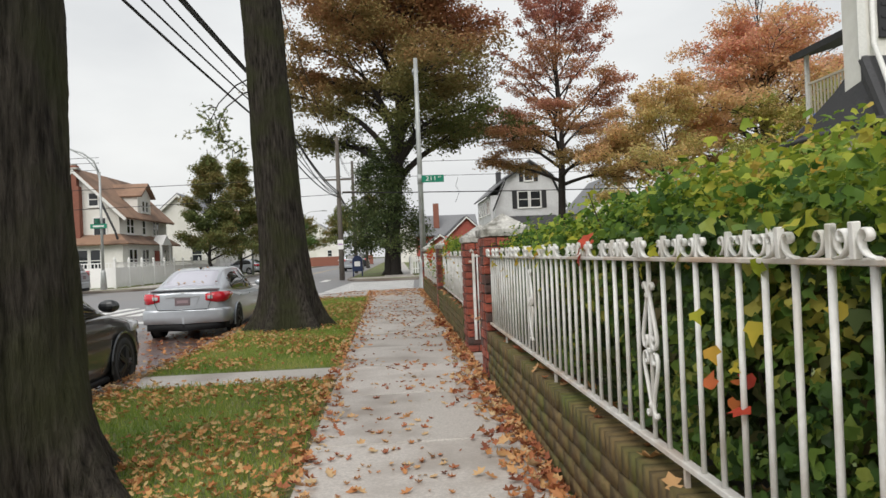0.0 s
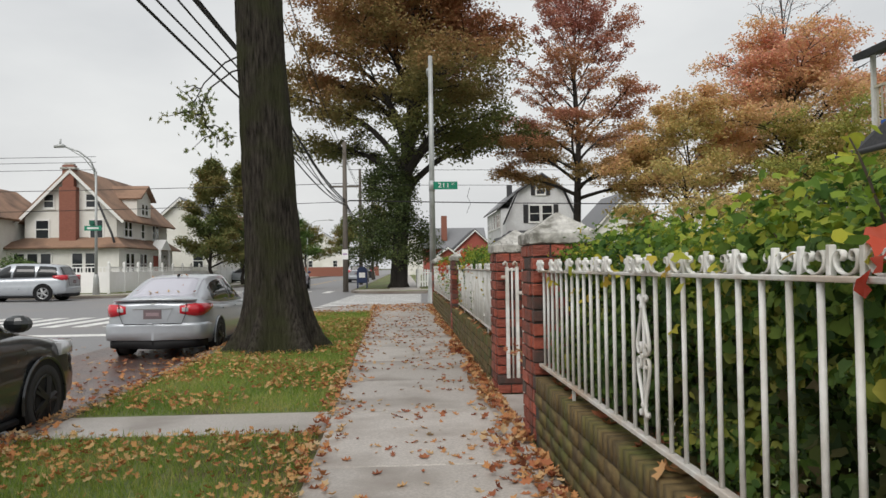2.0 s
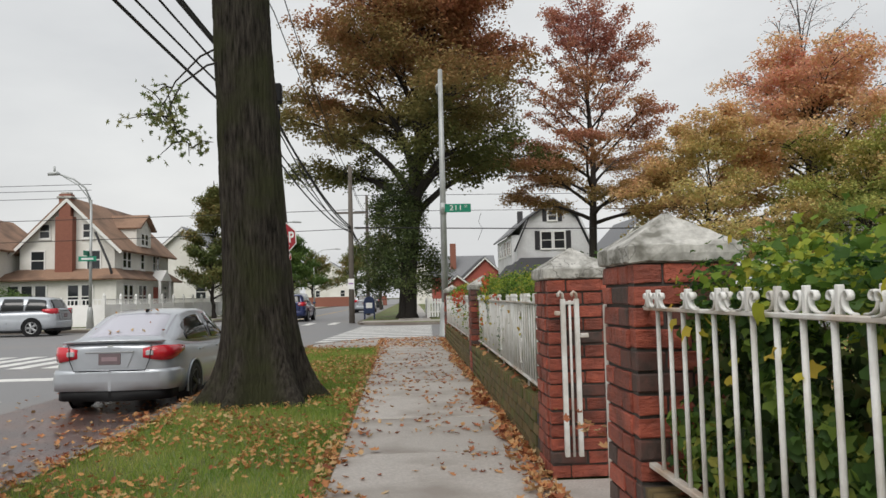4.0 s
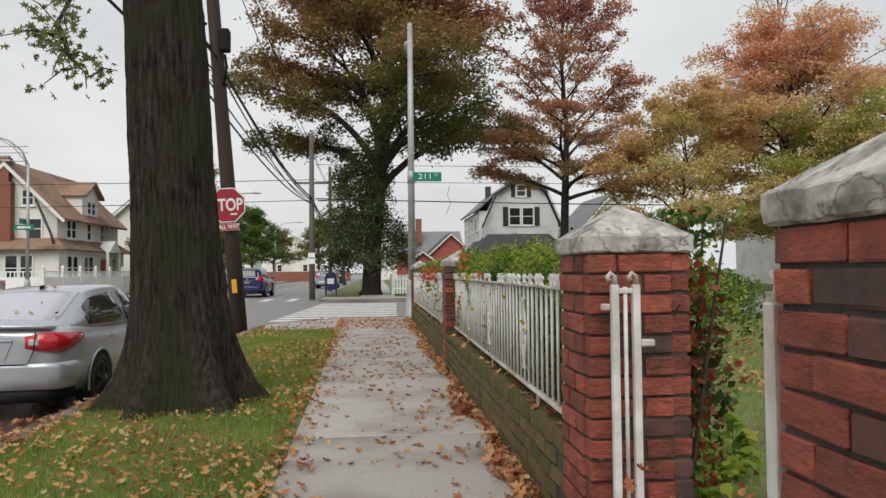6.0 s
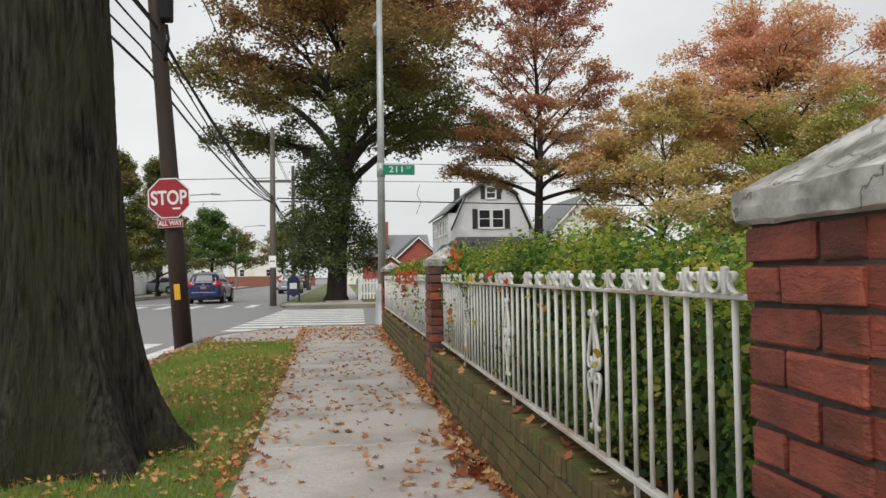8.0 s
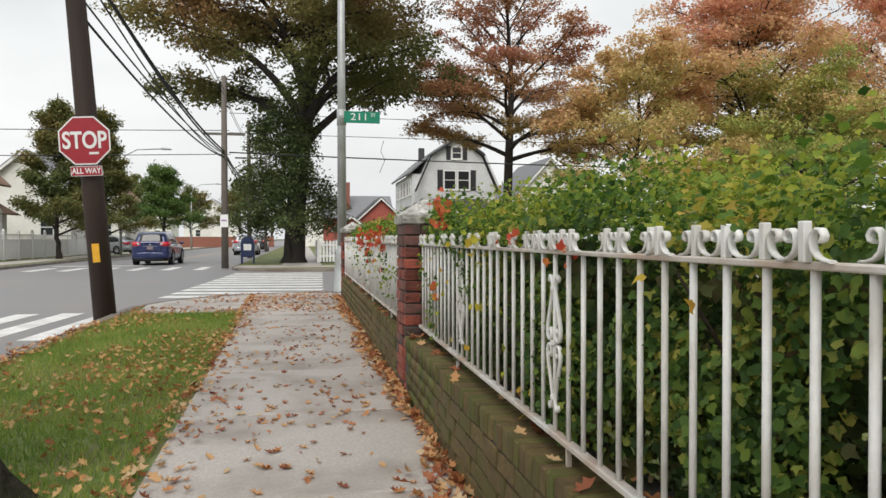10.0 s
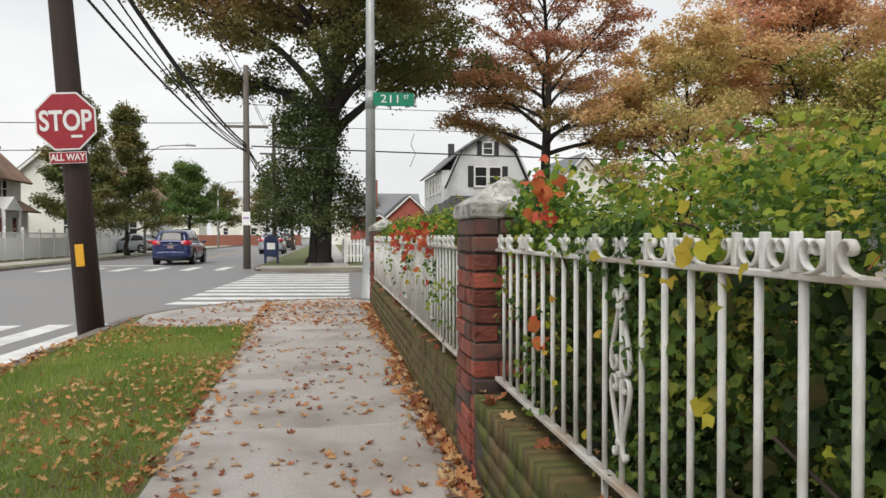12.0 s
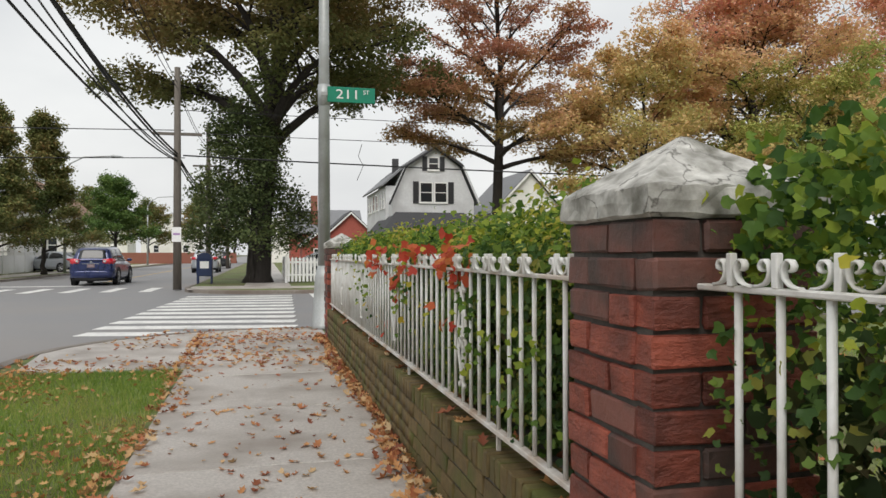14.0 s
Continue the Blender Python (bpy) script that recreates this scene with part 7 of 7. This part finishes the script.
# ---- paving slabs, kerb-side path, wall bricks ----
pave = tagged(new("pavement"), "wet grey concrete pavement in worn slabs", "pavement", kind="structure")
JOINTS = [15.04 + 1.66 * i for i in range(-13, 7)]


def slab(y0, y1, xl0, xr0, xl1, xr1, name="slab", parent=pave, top=0.0):
    g = 0.006
    bm = bmesh.new()
    base = [(xl0, y0 + g), (xr0, y0 + g), (xr1, y1 - g), (xl1, y1 - g)]
    lo = [bm.verts.new((x, y, -0.1)) for x, y in base]
    mid = [bm.verts.new((x, y, top - 0.008)) for x, y in base]
    cx, cy = sum(p[0] for p in base) / 4, sum(p[1] for p in base) / 4
    hi = [bm.verts.new((x + (0.01 if x < cx else -0.01), y + (0.01 if y < cy else -0.01), top)) for x, y in base]
    bm.faces.new(hi)
    for a, b in ((lo, mid), (mid, hi)):
        for i in range(4):
            bm.faces.new((a[i], a[(i + 1) % 4], b[(i + 1) % 4], b[i]))
    bmesh.ops.recalc_face_normals(bm, faces=bm.faces)
    return part(name, bm, M_CONCRETE, parent)


for a, b in zip(JOINTS, JOINTS[1:]):
    if b > 26.4:
        continue
    slab(a, b, walk_left(a), WALK_R, walk_left(b), WALK_R, top=random.uniform(-0.003, 0.003))
slab(7.76, 8.50, -2.26, walk_left(7.76) - 0.008, -2.26, walk_left(8.5) - 0.008, top=-0.004)
slab(7.68, 9.10, WALK_R + 0.008, 2.6, WALK_R + 0.008, 2.6, top=-0.002)
corner = [(walk_left(22.3) - 0.01, 22.3), (walk_left(25.0) - 0.01, 24.98), (1.45, 24.99), (1.45, 26.33)] + [(x, y) for x, y in arc(KERB_X + R, NEAR_KERB_Y - R, R - 0.16, 90, 168, 8)] + [(-2.05, 22.6), (-1.6, 22.35)]
flat("pavement_corner", corner, -0.1, -0.002, M_CONCRETE, "concrete corner paving strewn with leaves")
flat("gutter_strip", [(KERB_X - 2.3, -40), (KERB_X - 0.02, -40), (KERB_X - 0.02, 17.0), (KERB_X - 2.3, 17.0)], -0.2, ROAD_Z + 0.004, M_GUTTER, "reddish leaf-stained gutter along the kerb")

# low garden wall: mortar core, three courses of stretchers and a rowlock course on top
wall = tagged(new("garden_wall"), "low mossy brick garden wall under the iron fence", "wall", kind="structure")
WALLS = [(-2.2, 7.195), (9.575, 15.465), (15.935, 24.395)]
for i, (y0, y1) in enumerate(WALLS):
    part("core", box(WALL_X + 0.012, y0, -0.05, WALL_X + 0.33, y1, WALL_TOP - 0.012), M_MORTAR, wall)


def brick_mesh(name, sx, sy, sz, material, seed):
    r = random.Random(seed)
    bm = box(-sx / 2, -sy / 2, -sz / 2, sx / 2, sy / 2, sz / 2, 0.005)
    for v in bm.verts:
        v.co += Vector((r.uniform(-1, 1), r.uniform(-1, 1), r.uniform(-1, 1))) * 0.0036
    me = bpy.data.meshes.new(name)
    bm.to_mesh(me)
    bm.free()
    me.materials.append(material)
    return me


ROWL = WALL_TOP - 0.105
H3 = ROWL / 4
stretch = [brick_mesh("brick", 0.09, 0.226, H3 - 0.011, M_MOSSBRICK, s) for s in range(4)]
rowlock = [brick_mesh("brick", 0.21, 0.066, 0.10, M_MOSSBRICK, 10 + s) for s in range(4)]
CORNERS = np.array([(x, y, z) for x in (-1, 1) for y in (-1, 1) for z in (-1, 1)], float)
FACES = np.array([(0, 1, 3, 2), (4, 6, 7, 5), (0, 4, 5, 1), (2, 3, 7, 6), (0, 2, 6, 4), (1, 5, 7, 3)])
rest = []
count = 0


def near_stretch(y):
    """The stretches of wall that the pavement passes in the best view."""
    return 9.4 < y < 14.2 or 16.0 < y < 18.2


for (y0, y1) in WALLS:
    for row in range(4):
        y = y0 + 0.119 + (0.118 if row % 2 else 0.0)
        while y < y1 - 0.1:
            m = pose(WALL_X + 0.045 + random.uniform(-0.003, 0.003), y, H3 * (row + 0.5), random.uniform(-0.6, 0.6), 0, random.uniform(-0.8, 0.8))
            if near_stretch(y):
                shared("brick", stretch[count % 4], wall, m)
            else:
                rest.append((m, (0.045, 0.113, H3 / 2 - 0.0055)))
            count += 1
            y += 0.237
    y = y0 + 0.04
    while y < y1 - 0.03:
        m = pose(WALL_X + 0.107 + random.uniform(-0.004, 0.004), y, ROWL + 0.054 + random.uniform(-0.002, 0.003), random.uniform(-1, 1), 0, random.uniform(-1.2, 1.2))
        if near_stretch(y):
            shared("brick", rowlock[count % 4], wall, m)
        else:
            rest.append((m, (0.105, 0.033, 0.05)))
        count += 1
        y += 0.0765
verts = np.concatenate([CORNERS * np.array(h_) @ np.array(m.to_3x3()).T + np.array(m.translation) for m, h_ in rest])
faces = np.concatenate([FACES + 8 * i for i in range(len(rest))])
ob = new("far_bricks", fast_mesh("far_bricks", verts, faces, M_MOSSBRICK_J))
ob.parent = wall
ob["kind"] = "stuff"
part("coping_back", box(WALL_X + 0.215, WALLS[0][0], WALL_TOP - 0.03, WALL_X + 0.33, WALLS[0][1], WALL_TOP - 0.008), M_MORTAR, wall)

# pillar bricks: each course two bricks on two faces, turned round from course to course
full = 2 * HALF
long_b = [brick_mesh("brick", 0.235, 0.09, COURSE - 0.014, M_BRICK if s < 4 else M_BRICK_SOOT, 30 + s) for s in range(6)]
short_b = [brick_mesh("brick", 0.122, 0.09, COURSE - 0.014, M_BRICK if s < 4 else M_BRICK_SOOT, 40 + s) for s in range(6)]
for pi, p in enumerate(pillar_things):
    r = random.Random(80 + pi)
    for row in range(ROWS_UP):
        z = COURSE * (row + 0.5)
        for side in range(4):
            turn = Matrix.Rotation(radians(90 * side), 4, "Z")
            if (row + side) % 2:
                spots = [(-0.1055, long_b, 0.235), (0.0865, short_b, 0.122)]
            else:
                spots = [(-0.162, short_b, 0.122), (0.0285, long_b, 0.235)]
            for x, meshes, _w in spots:
                m = turn @ pose(x - 0.0, -HALF + 0.045 + r.uniform(-0.004, 0.004), z, r.uniform(-0.8, 0.8), r.uniform(-0.5, 0.5), r.uniform(-0.8, 0.8))
                shared("brick", meshes[4 + r.randrange(2) if r.random() < (0.12, 0.15, 0.30, 0.36)[pi] + (0.45 if row > ROWS_UP - 3 and pi != 1 else 0) else r.randrange(4)], p, m)
